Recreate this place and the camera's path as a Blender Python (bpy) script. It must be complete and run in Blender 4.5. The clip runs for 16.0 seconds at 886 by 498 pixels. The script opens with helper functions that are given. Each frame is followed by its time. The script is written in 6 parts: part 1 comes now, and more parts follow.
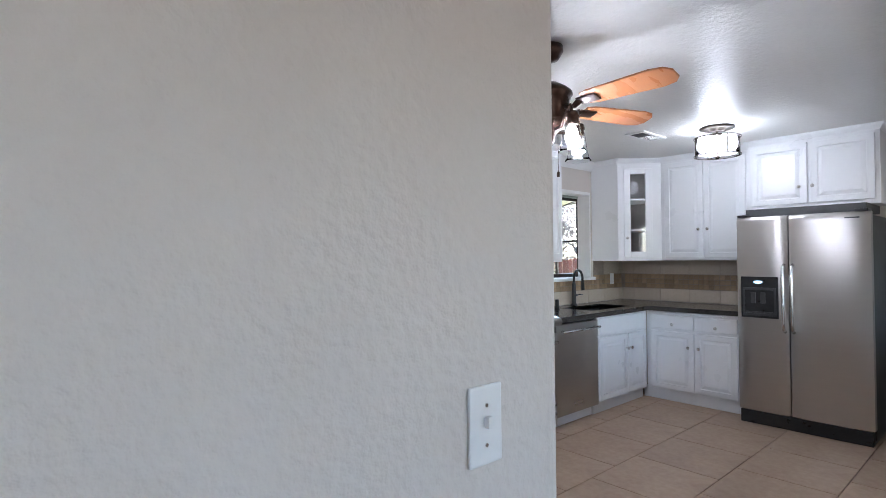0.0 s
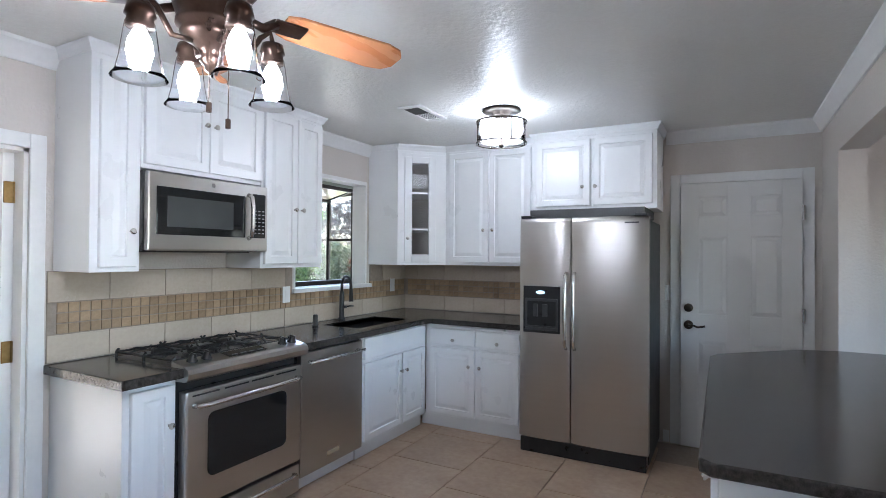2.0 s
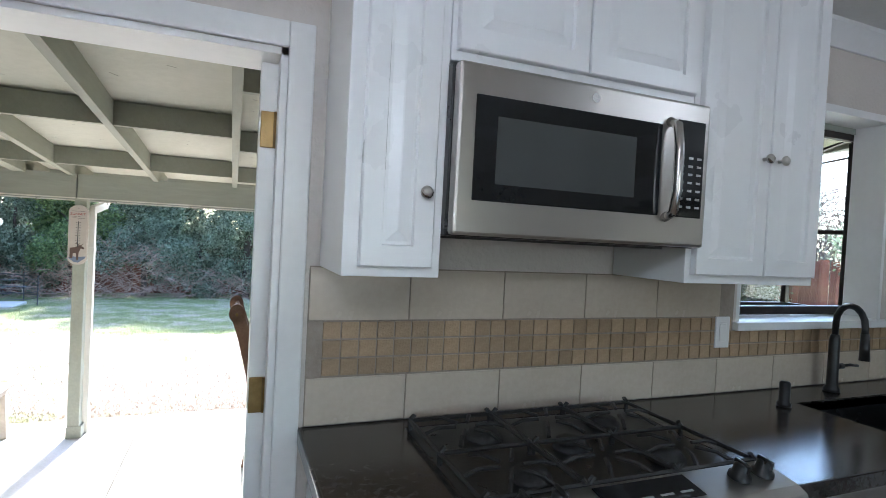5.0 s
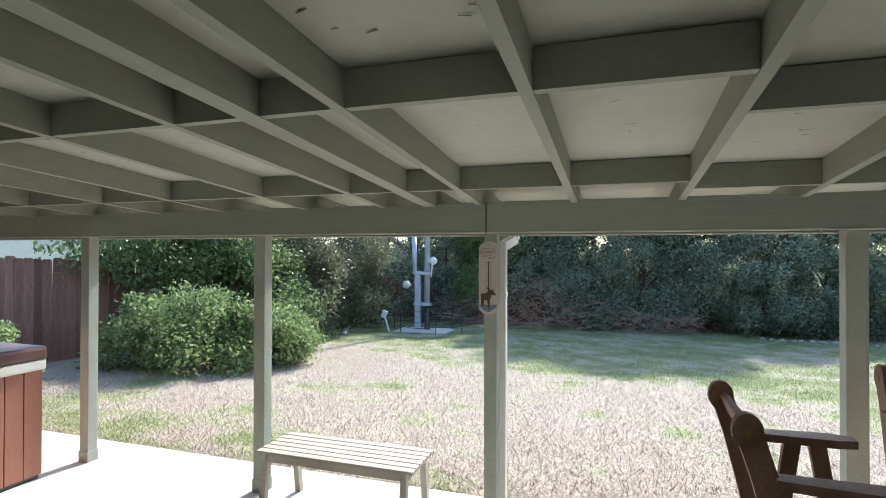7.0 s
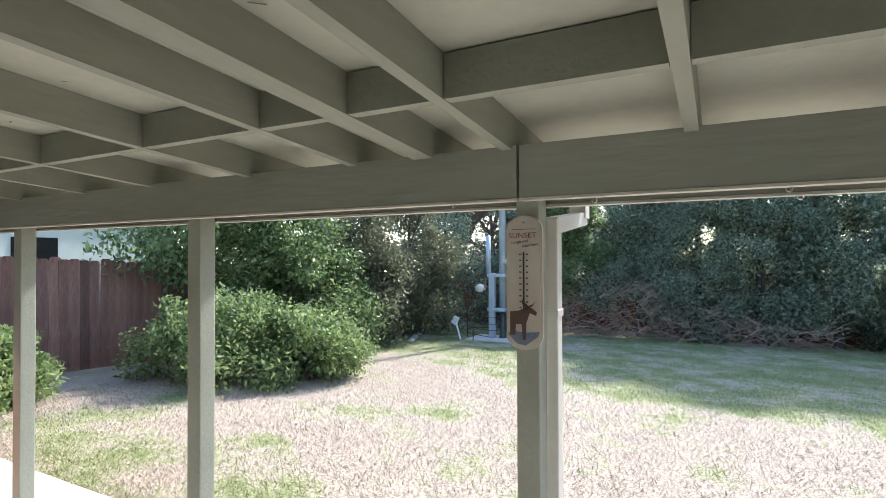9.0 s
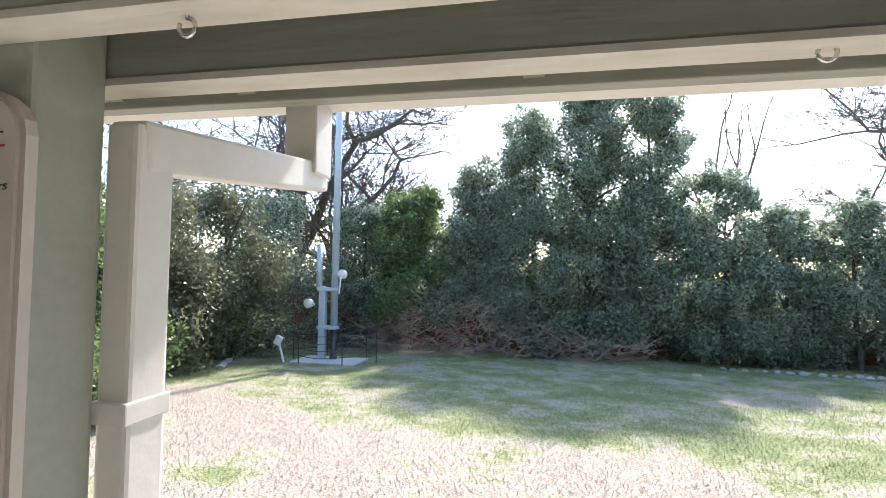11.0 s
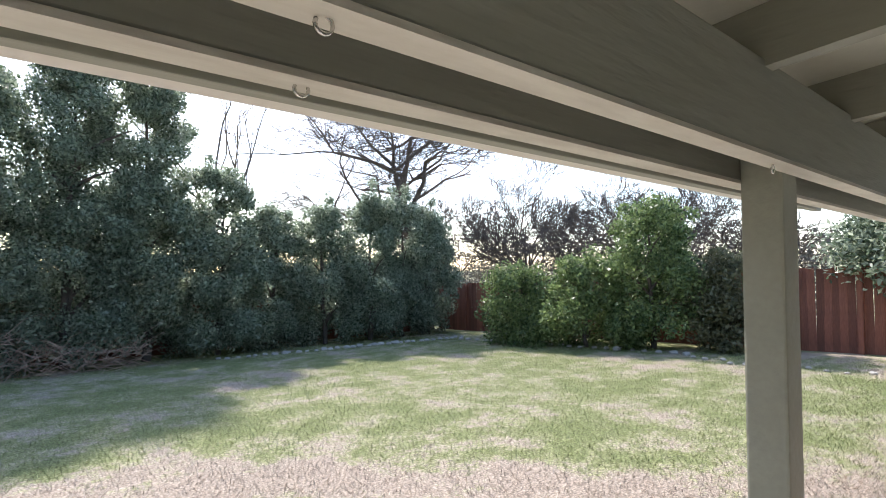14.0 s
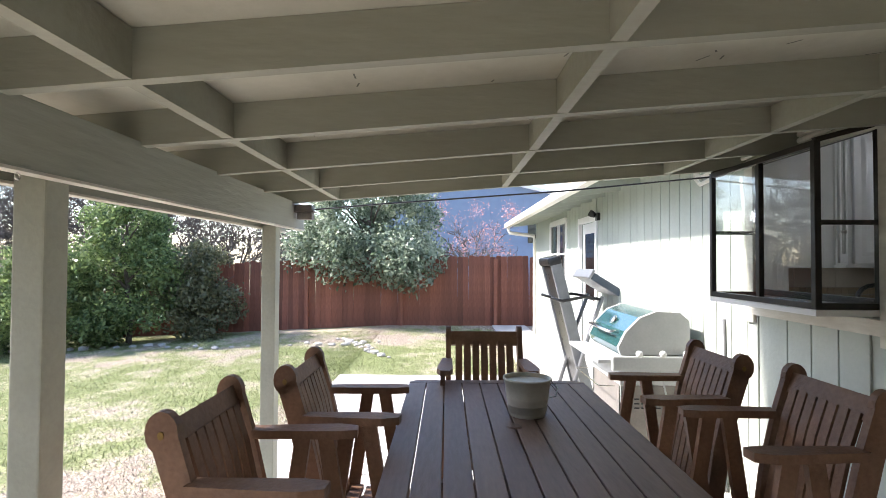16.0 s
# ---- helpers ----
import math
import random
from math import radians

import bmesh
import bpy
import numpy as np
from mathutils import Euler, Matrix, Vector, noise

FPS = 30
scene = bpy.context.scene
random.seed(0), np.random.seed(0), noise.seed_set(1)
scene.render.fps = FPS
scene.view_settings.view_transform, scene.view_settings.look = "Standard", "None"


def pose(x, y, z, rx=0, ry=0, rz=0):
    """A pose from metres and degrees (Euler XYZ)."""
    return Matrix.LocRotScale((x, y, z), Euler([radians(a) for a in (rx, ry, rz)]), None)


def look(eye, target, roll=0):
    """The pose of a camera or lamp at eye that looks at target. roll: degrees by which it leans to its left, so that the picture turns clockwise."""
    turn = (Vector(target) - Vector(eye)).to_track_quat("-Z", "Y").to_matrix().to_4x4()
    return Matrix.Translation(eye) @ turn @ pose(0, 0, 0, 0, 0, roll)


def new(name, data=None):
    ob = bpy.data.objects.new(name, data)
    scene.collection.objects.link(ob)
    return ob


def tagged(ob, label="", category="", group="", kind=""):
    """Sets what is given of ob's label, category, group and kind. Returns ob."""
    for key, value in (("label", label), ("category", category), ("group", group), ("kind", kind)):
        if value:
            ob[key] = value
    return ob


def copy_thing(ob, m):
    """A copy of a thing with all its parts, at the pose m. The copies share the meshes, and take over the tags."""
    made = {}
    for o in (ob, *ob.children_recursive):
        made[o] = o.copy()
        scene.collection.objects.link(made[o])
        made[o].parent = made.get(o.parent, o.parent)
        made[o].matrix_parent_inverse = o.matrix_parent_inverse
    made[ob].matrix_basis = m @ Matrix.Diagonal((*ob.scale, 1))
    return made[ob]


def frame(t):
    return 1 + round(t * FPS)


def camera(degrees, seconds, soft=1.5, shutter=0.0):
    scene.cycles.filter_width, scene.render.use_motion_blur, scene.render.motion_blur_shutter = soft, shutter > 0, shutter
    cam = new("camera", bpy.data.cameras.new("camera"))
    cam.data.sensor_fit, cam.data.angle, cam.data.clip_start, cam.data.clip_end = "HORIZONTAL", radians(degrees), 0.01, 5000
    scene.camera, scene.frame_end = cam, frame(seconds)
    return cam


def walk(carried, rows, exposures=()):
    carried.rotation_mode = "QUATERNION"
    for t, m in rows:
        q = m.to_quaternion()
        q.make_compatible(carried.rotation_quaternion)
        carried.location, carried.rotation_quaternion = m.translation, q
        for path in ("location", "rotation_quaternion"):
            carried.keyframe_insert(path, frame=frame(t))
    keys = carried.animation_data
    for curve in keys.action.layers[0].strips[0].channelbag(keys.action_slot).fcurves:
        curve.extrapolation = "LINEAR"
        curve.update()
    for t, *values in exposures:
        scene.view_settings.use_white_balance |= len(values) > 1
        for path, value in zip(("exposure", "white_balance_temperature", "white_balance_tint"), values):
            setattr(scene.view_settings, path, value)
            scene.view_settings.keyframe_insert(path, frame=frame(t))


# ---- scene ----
cam = camera(80.3, 16.0, soft=0.7)
PATH = [
    (0, (-5.573, -3.168, 1.395), (-4.246, -1.672, 1.43), -0.5),
    (0.5, (-5.353, -3.103, 1.481), (-3.828, -1.809, 1.476), -0.1),
    (1, (-5.101, -3.02, 1.5), (-3.448, -1.894, 1.481), 0.2),
    (1.5, (-4.767, -2.943, 1.473), (-3.039, -1.935, 1.472), 0.1),
    (2, (-4.452, -2.84, 1.445), (-2.693, -1.888, 1.466), 0.4),
    (2.5, (-4.128, -2.722, 1.45), (-2.369, -1.77, 1.482), 0.5),
    (3, (-3.817, -2.608, 1.442), (-2.092, -1.597, 1.484), 0.4),
    (3.5, (-3.553, -2.502, 1.451), (-1.914, -1.356, 1.506), 0.3),
    (4, (-3.411, -2.254, 1.441), (-1.977, -0.861, 1.487), 1.4),
    (4.5, (-3.341, -1.903, 1.446), (-2.225, -0.243, 1.444), 2.7),
    (5, (-3.349, -1.456, 1.448), (-2.609, 0.401, 1.403), 3.0),
    (5.2, (-3.368, -1.282, 1.43), (-2.801, 0.636, 1.412), 3.0),
    (5.9, (-3.49, -0.70, 1.45), (-3.37, 1.296, 1.45), 1.9),
    (6.6, (-3.63, -0.20, 1.465), (-4.03, 1.76, 1.475), 0.7),
    (7.3, (-3.74, 0.285, 1.472), (-4.497, 2.136, 1.495), -0.1),
    (7.5, (-3.763, 0.421, 1.451), (-4.595, 2.239, 1.481), -0.1),
    (8, (-3.819, 0.801, 1.428), (-4.76, 2.566, 1.456), -0.5),
    (8.2, (-3.845, 0.94, 1.413), (-4.803, 2.695, 1.443), -0.5),
    (10.3, (-3.87, 2.476, 1.409), (-4.588, 4.342, 1.459), 0.9),
    (10.5, (-3.882, 2.595, 1.393), (-4.535, 4.485, 1.454), 1.0),
    (11, (-3.892, 2.802, 1.377), (-4.299, 4.758, 1.459), 0.9),
    (11.5, (-3.869, 2.868, 1.358), (-4.055, 4.857, 1.46), 0.8),
    (12, (-3.905, 2.906, 1.354), (-3.859, 4.903, 1.458), 0.9),
    (12.5, (-3.93, 2.92, 1.338), (-3.572, 4.885, 1.432), 0.7),
    (13, (-3.917, 2.959, 1.384), (-3.205, 4.826, 1.463), 0.1),
    (13.5, (-3.897, 2.893, 1.388), (-2.909, 4.631, 1.46), 0.0),
    (14, (-3.885, 2.802, 1.387), (-2.62, 4.349, 1.46), -0.1),
    (14.5, (-3.883, 2.665, 1.401), (-2.282, 3.861, 1.481), -0.2),
    (15, (-3.937, 2.486, 1.393), (-2.089, 3.248, 1.48), -0.1),
    (15.5, (-3.996, 2.318, 1.385), (-2.04, 2.728, 1.459), -0.1),
    (16, (-3.977, 2.153, 1.383), (-1.977, 2.166, 1.429), 0.3),
]
walk(cam, [(t, look(eye, target, roll)) for t, eye, target, roll in PATH],
     exposures=((0.0, 3.72, 5950, 16), (2.5, 3.72, 5850, 12), (3.6, 3.45, 5800, 10), (4.5, 3.1, 5800, 10), (5.2, 2.9, 5850, 10), (7.3, 1.7, 6000, 6), (8.2, 1.72, 6050, 7), (10.3, 2.0, 6250, 11), (11.5, 1.75, 6350, 12), (13.0, 1.42, 6450, 13), (14.5, 1.35, 6500, 13), (16.0, 1.98, 6450, 14)))

# ---- world, sun, lamps ----
world = bpy.data.worlds.new("sky")
scene.world = world
world.use_nodes = True
wn = world.node_tree
sky = wn.nodes.new("ShaderNodeTexSky")
sky.sky_type, sky.sun_disc = "NISHITA", False
SUN_EL, SUN_AZ = 40.0, 8.0          # degrees above the horizon; from +y towards +x
sky.sun_elevation, sky.sun_rotation = radians(SUN_EL), radians(SUN_AZ)
sky.air_density, sky.dust_density = 1.0, 1.0
bg = wn.nodes["Background"]
wn.links.new(sky.outputs[0], bg.inputs[0])
bg.inputs[1].default_value = 0.15
sun = new("sun", bpy.data.lights.new("sun", "SUN"))
sun.data.energy, sun.data.angle, sun.data.color = 3.1, radians(3.0), (1.0, 0.95, 0.88)
sd = Vector((math.sin(radians(SUN_AZ)) * math.cos(radians(SUN_EL)), math.cos(radians(SUN_AZ)) * math.cos(radians(SUN_EL)), math.sin(radians(SUN_EL))))
sun.matrix_world = look(tuple(sd * 30), (0, 0, 0))


def lamp(name, kind, place, watts, colour, size=0.05):
    ob = new(name, bpy.data.lights.new(name, kind))
    ob.location = place
    ob.data.energy, ob.data.color = watts, colour
    if kind == "AREA":
        ob.data.size = size
    else:
        ob.data.shadow_soft_size = size
    return ob


COOL = (0.88, 0.94, 1.0)
FAN = (-3.517, -1.626)
LIGHT = (-1.205, -1.518)
for k in range(4):
    a = radians(-17 + 90 * k)
    lamp("fan_bulb_light", "POINT", (FAN[0] + 0.172 * math.cos(a), FAN[1] + 0.172 * math.sin(a), 1.915), 0.030, COOL, 0.03)
for k in (-1, 1):
    lamp("ceiling_bulb_light", "POINT", (LIGHT[0] + 0.06 * k, LIGHT[1], 2.27), 0.036, COOL, 0.03)


# added fill: area lamps in two made-up, unseen openings of the far wall
fill_lamp = lamp("window_daylight", "AREA", (-5.8, -5.63, 1.45), 0.25, (1.0, 0.96, 0.91), 0.95)
fill_lamp.data.shape, fill_lamp.data.size_y = "RECTANGLE", 1.05
fill_lamp.rotation_euler = (radians(90), 0, 0)


# second added fill lamp, brightens the island and the wide south opening
fill_lamp = lamp("window_daylight", "AREA", (-2.3, -5.63, 1.45), 0.4, (1.0, 0.96, 0.91), 1.7)
fill_lamp.data.shape, fill_lamp.data.size_y = "RECTANGLE", 1.05
fill_lamp.rotation_euler = (radians(90), 0, 0)


# ---- mesh helpers ----
def box(bm, x0, x1, y0, y1, z0, z1, bevel=0.0, m=None):
    r = bmesh.ops.create_cube(bm, size=1.0)
    vs = r["verts"]
    for v in vs:
        v.co = Vector((x0 + (v.co.x + .5) * (x1 - x0), y0 + (v.co.y + .5) * (y1 - y0), z0 + (v.co.z + .5) * (z1 - z0)))
    if bevel > 0:
        es = list({e for v in vs for e in v.link_edges})
        out = bmesh.ops.bevel(bm, geom=es, offset=bevel, segments=2, profile=0.6, affect="EDGES")
        vs = list({v for f in out["faces"] for v in f.verts} | {v for v in vs if v.is_valid})
    if m is not None:
        for v in vs:
            v.co = m @ v.co
    return bm


def cyl(bm, a, b, r0, r1=None, n=16, caps=True):
    """A cylinder or cone from a to b."""
    a, b = Vector(a), Vector(b)
    d = b - a
    m = Matrix.Translation((a + b) / 2) @ d.to_track_quat("Z", "Y").to_matrix().to_4x4()
    bmesh.ops.create_cone(bm, cap_ends=caps, segments=n, radius1=r0, radius2=r0 if r1 is None else r1, depth=d.length, matrix=m)
    return bm


def lathe(bm, profile, n=24, m=None):
    """Turns a profile of (radius, height) about z."""
    rings = []
    for r, z in profile:
        rings.append([bm.verts.new((r * math.cos(2 * math.pi * k / n), r * math.sin(2 * math.pi * k / n), z)) for k in range(n)])
    for a, b in zip(rings, rings[1:]):
        for k in range(n):
            bm.faces.new((a[k], a[(k + 1) % n], b[(k + 1) % n], b[k]))
    if m is not None:
        for ring in rings:
            for v in ring:
                v.co = m @ v.co
    return bm


def tube(bm, pts, r, n=8, r1=None):
    """A round bar along points."""
    pts = [Vector(p) for p in pts]
    rings = []
    side = None
    for k, p in enumerate(pts):
        d = (pts[min(k + 1, len(pts) - 1)] - pts[max(k - 1, 0)]).normalized()
        if side is None:
            side = d.orthogonal().normalized()
        side = (side - d * side.dot(d)).normalized()
        up = d.cross(side)
        rr = r if r1 is None else r + (r1 - r) * k / (len(pts) - 1)
        rings.append([bm.verts.new(p + rr * (math.cos(2 * math.pi * j / n) * side + math.sin(2 * math.pi * j / n) * up)) for j in range(n)])
    for a, b in zip(rings, rings[1:]):
        for j in range(n):
            bm.faces.new((a[j], a[(j + 1) % n], b[(j + 1) % n], b[j]))
    bm.faces.new(rings[0][::-1])
    bm.faces.new(rings[-1])
    return bm


def slab(bm, outline, z0, z1, m=None):
    """A prism over an outline in x and y."""
    lo = [bm.verts.new((x, y, z0)) for x, y in outline]
    hi = [bm.verts.new((x, y, z1)) for x, y in outline]
    n = len(lo)
    bm.faces.new(lo[::-1])
    bm.faces.new(hi)
    for k in range(n):
        bm.faces.new((lo[k], lo[(k + 1) % n], hi[(k + 1) % n], hi[k]))
    if m is not None:
        for v in lo + hi:
            v.co = m @ v.co
    return bm


def B():
    return bmesh.new()


def part(name, bm, material, parent=None, label="", smooth=False):
    """Links a bmesh as one mesh object, under a thing or a part if given."""
    bmesh.ops.recalc_face_normals(bm, faces=bm.faces)
    me = bpy.data.meshes.new(name)
    bm.to_mesh(me)
    bm.free()
    if smooth:
        me.polygons.foreach_set("use_smooth", [True] * len(me.polygons))
    me.materials.append(material)
    ob = new(name, me)
    if parent is not None:
        ob.parent = parent
        ob.matrix_parent_inverse = parent.matrix_basis.inverted()
    if label:
        ob["label"] = label
    return ob


def thing(name, place, label, category, group="", rz=0):
    e = new(name)
    e.empty_display_size = 0.1
    e.matrix_basis = pose(*place, 0, 0, rz)
    return tagged(e, label, category, group)


def put(e, *obs):
    """Parts built about the origin ride on the thing e."""
    for o in obs:
        o.matrix_parent_inverse = Matrix()


def structure(name, bm, material, label, category, smooth=False):
    return tagged(part(name, bm, material, None, "", smooth), label, category, kind="structure")


# ---- materials ----
def material(name, c1, c2=None, rough=0.5, metal=0.0, scale=8.0, fine=90.0, bump=0.1, stretch=(1, 1, 1), blend=0.5, each=0.0, coords="Object", spec=None, coat=0.0, vary=0.08):
    """A surface with coarse and fine variation between two colours, and a fine relief."""
    m = bpy.data.materials.new(name)
    m.use_nodes = True
    n, l = m.node_tree.nodes, m.node_tree.links
    p = n["Principled BSDF"]
    c2 = c2 or tuple(v * 0.85 for v in c1)
    tc = n.new("ShaderNodeTexCoord")
    mp = n.new("ShaderNodeMapping")
    mp.inputs["Scale"].default_value = stretch
    l.new(tc.outputs[coords], mp.inputs[0])
    a = n.new("ShaderNodeTexNoise")
    a.inputs["Scale"].default_value, a.inputs["Detail"].default_value = scale, 5
    f = n.new("ShaderNodeTexNoise")
    f.inputs["Scale"].default_value, f.inputs["Detail"].default_value = fine, 3
    l.new(mp.outputs[0], a.inputs[0])
    l.new(mp.outputs[0], f.inputs[0])
    add = n.new("ShaderNodeMix")
    add.inputs[0].default_value = 0.35
    l.new(a.outputs[0], add.inputs[2])
    l.new(f.outputs[0], add.inputs[3])
    ramp = n.new("ShaderNodeValToRGB")
    ramp.color_ramp.elements[0].position, ramp.color_ramp.elements[1].position = 0.5 - 0.3 * blend, 0.5 + 0.3 * blend
    ramp.color_ramp.elements[0].color, ramp.color_ramp.elements[1].color = (*c1, 1), (*c2, 1)
    l.new(add.outputs[0], ramp.inputs[0])
    out = ramp.outputs[0]
    if each:
        oi = n.new("ShaderNodeObjectInfo")
        hs = n.new("ShaderNodeHueSaturation")
        mr = n.new("ShaderNodeMapRange")
        mr.inputs[3].default_value, mr.inputs[4].default_value = 1 - each, 1 + each
        l.new(oi.outputs["Random"], mr.inputs[0])
        l.new(mr.outputs[0], hs.inputs["Value"])
        l.new(out, hs.inputs["Color"])
        out = hs.outputs[0]
    l.new(out, p.inputs["Base Color"])
    rr = n.new("ShaderNodeMapRange")
    rr.inputs[3].default_value, rr.inputs[4].default_value = max(0.0, rough - vary), min(1.0, rough + vary)
    l.new(a.outputs[0], rr.inputs[0])
    l.new(rr.outputs[0], p.inputs["Roughness"])
    p.inputs["Metallic"].default_value = metal
    if coat:
        p.inputs["Coat Weight"].default_value, p.inputs["Coat Roughness"].default_value = coat, 0.08
    if spec is not None:
        p.inputs["Specular IOR Level"].default_value = spec
    if bump:
        b = n.new("ShaderNodeBump")
        b.inputs["Strength"].default_value, b.inputs["Distance"].default_value = bump, 0.01
        l.new(f.outputs[0], b.inputs["Height"])
        l.new(b.outputs[0], p.inputs["Normal"])
    return m


def glass(name, tint=(1, 1, 1), rough=0.0, ior=1.45):
    m = bpy.data.materials.new(name)
    m.use_nodes = True
    p = m.node_tree.nodes["Principled BSDF"]
    p.inputs["Base Color"].default_value = (*tint, 1)
    p.inputs["Transmission Weight"].default_value, p.inputs["Roughness"].default_value, p.inputs["IOR"].default_value = 1.0, rough, ior
    return m


def glow(name, colour, strength):
    m = bpy.data.materials.new(name)
    m.use_nodes = True
    p = m.node_tree.nodes["Principled BSDF"]
    p.inputs["Emission Color"].default_value, p.inputs["Emission Strength"].default_value = (*colour, 1), strength
    return m


WALL = material("wall_paint", (0.60, 0.55, 0.505), (0.63, 0.58, 0.535), 0.5, scale=3, fine=60, bump=0.4)
CEIL = material("ceiling_paint", (0.72, 0.71, 0.68), (0.76, 0.75, 0.72), 0.32, scale=3, fine=38, bump=0.5)
WHITE = material("white_enamel", (0.80, 0.81, 0.82), (0.785, 0.795, 0.805), 0.28, scale=4, fine=30, bump=0.05, vary=0.02)
TRIM = material("white_trim", (0.80, 0.80, 0.79), (0.76, 0.76, 0.75), 0.35, scale=5, fine=40, bump=0.05, vary=0.03)
GRANITE = material("dark_granite", (0.018, 0.016, 0.015), (0.06, 0.052, 0.048), 0.16, scale=60, fine=300, bump=0.02)
STEEL = material("brushed_steel", (0.50, 0.475, 0.445), (0.515, 0.49, 0.46), 0.29, 1.0, scale=1.2, fine=30, bump=0.0, vary=0.03, stretch=(1, 1, 30))
STEELH = material("bright_steel", (0.62, 0.61, 0.59), (0.66, 0.65, 0.63), 0.2, 1.0, scale=6, fine=120, bump=0.02)
BLACK = material("black_plastic", (0.012, 0.012, 0.013), (0.02, 0.02, 0.02), 0.3, scale=20, bump=0.03)
IRON = material("cast_iron", (0.015, 0.015, 0.015), (0.03, 0.03, 0.03), 0.55, scale=30, fine=200, bump=0.15)
DARKGLASS = material("black_glass", (0.01, 0.011, 0.012), (0.014, 0.015, 0.016), 0.06, scale=3, bump=0.0)
TILE = material("beige_wall_tile", (0.56, 0.48, 0.39), (0.50, 0.42, 0.335), 0.25, scale=7, fine=60, bump=0.05, each=0.05)
MOSAIC = material("tumbled_stone_mosaic", (0.29, 0.195, 0.11), (0.40, 0.28, 0.17), 0.5, scale=25, fine=140, bump=0.2, each=0.18)
GROUT = material("grout", (0.27, 0.22, 0.18), (0.33, 0.28, 0.23), 0.8, scale=30, bump=0.2)
FTILE = material("tan_floor_tile", (0.36, 0.245, 0.165), (0.47, 0.345, 0.25), 0.42, scale=4, fine=30, bump=0.06, each=0.06)
OUTPAINT = material("sage_grey_paint", (0.30, 0.31, 0.25), (0.36, 0.37, 0.30), 0.6, scale=4, fine=60, bump=0.2)
SIDING = material("pale_sage_siding", (0.38, 0.415, 0.37), (0.43, 0.465, 0.415), 0.65, scale=3, fine=50, bump=0.15)
CONCRETE = material("concrete", (0.50, 0.48, 0.44), (0.60, 0.58, 0.54), 0.85, scale=2.5, fine=80, bump=0.2)
FENCE = material("red_stained_cedar", (0.16, 0.055, 0.033), (0.27, 0.10, 0.06), 0.75, scale=6, fine=60, bump=0.3, stretch=(1, 1, 0.15), each=0.3)
WOOD = material("weathered_teak", (0.13, 0.065, 0.035), (0.22, 0.12, 0.07), 0.6, scale=5, fine=60, bump=0.25, each=0.12)

# ---- kitchen shell ----
CH = 2.41
T = 0.16                                # outer wall thickness
DX0, DX1, DZ = -4.13, -3.235, 1.923     # patio door opening
WX0, WX1, WZ0, WZ1 = -1.54, -0.64, 1.17, 2.085   # garden window opening
bm = B()
slab(bm, [(-7.2, -5.6), (0.12, -5.6), (0.12, T), (-7.2, T)], -0.22, -0.012)
structure("floor", bm, GROUT, "tan ceramic tile floor with thin grout lines", "floor")
bm = B()
for x0, x1, z0, z1 in ((-7.2, DX0, -.22, CH), (DX0, DX1, DZ, CH), (DX1, WX0, -.22, CH), (WX0, WX1, -.22, WZ0), (WX0, WX1, WZ1, CH), (WX1, 0.0, -.22, CH)):
    box(bm, x0, x1, 0, T - 0.02, z0, z1)
structure("wall_north", bm, WALL, "beige painted wall with a patio door and a garden window", "wall")
bm = B()
box(bm, 0, 0.12, -5.6, T, -.22, CH)
structure("wall_east", bm, WALL, "beige painted wall behind the refrigerator and a white door", "wall")
bm = B()
slab(bm, [(-7.2, -2.605), (-4.83, -2.605)] + [(-4.83 + .05 * math.sin(a), -2.555 - .05 * math.cos(a)) for a in [k * math.pi / 16 for k in range(1, 9)]] + [(-4.78 - .05 * (1 - math.cos(a)), -2.535 + .05 * math.sin(a)) for a in [k * math.pi / 16 for k in range(0, 9)]] + [(-7.2, -2.485)], 0, CH)
structure("wall_partition", bm, WALL, "textured grey-beige partition wall with a rounded end", "wall")
bm = B()
box(bm, -0.6, 0, -3.56, -3.42, 0, CH)
box(bm, -3.6, -0.6, -3.56, -3.42, 2.08, CH)
structure("wall_south", bm, WALL, "beige painted wall with a wide opening", "wall")
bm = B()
# both openings are unseen additions that let fill light into the rooms
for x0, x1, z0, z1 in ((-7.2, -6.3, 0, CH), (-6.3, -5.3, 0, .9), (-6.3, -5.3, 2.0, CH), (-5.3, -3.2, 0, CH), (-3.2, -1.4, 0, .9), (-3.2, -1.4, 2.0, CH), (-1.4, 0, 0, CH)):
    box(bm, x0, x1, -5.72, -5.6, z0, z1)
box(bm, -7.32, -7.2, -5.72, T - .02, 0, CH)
structure("wall_far", bm, WALL, "plain unseen beige wall closing the rooms with two added openings", "wall")
bm = B()
box(bm, -7.32, 0.12, -5.72, T - .02, CH, CH + 0.1)
structure("ceiling", bm, CEIL, "off-white textured satin ceiling", "ceiling")

# ---- kitchen structure details ----
def casing(name, axis, a0, a1, top, w, face, sign, label):
    """Door casing round an opening on a wall; axis is the wall's run."""
    bm = B()
    d = 0.018 * sign
    for p0, p1, z0, z1 in ((a0 - w, a0, 0, top + w), (a1, a1 + w, 0, top + w), (a0, a1, top, top + w)):
        lo, hi = sorted((face, face + d))
        if axis == "x":
            box(bm, p0, p1, lo, hi, z0, z1, 0.005)
        else:
            box(bm, lo, hi, p0, p1, z0, z1, 0.005)
    return structure(name, bm, TRIM, label, "trim")


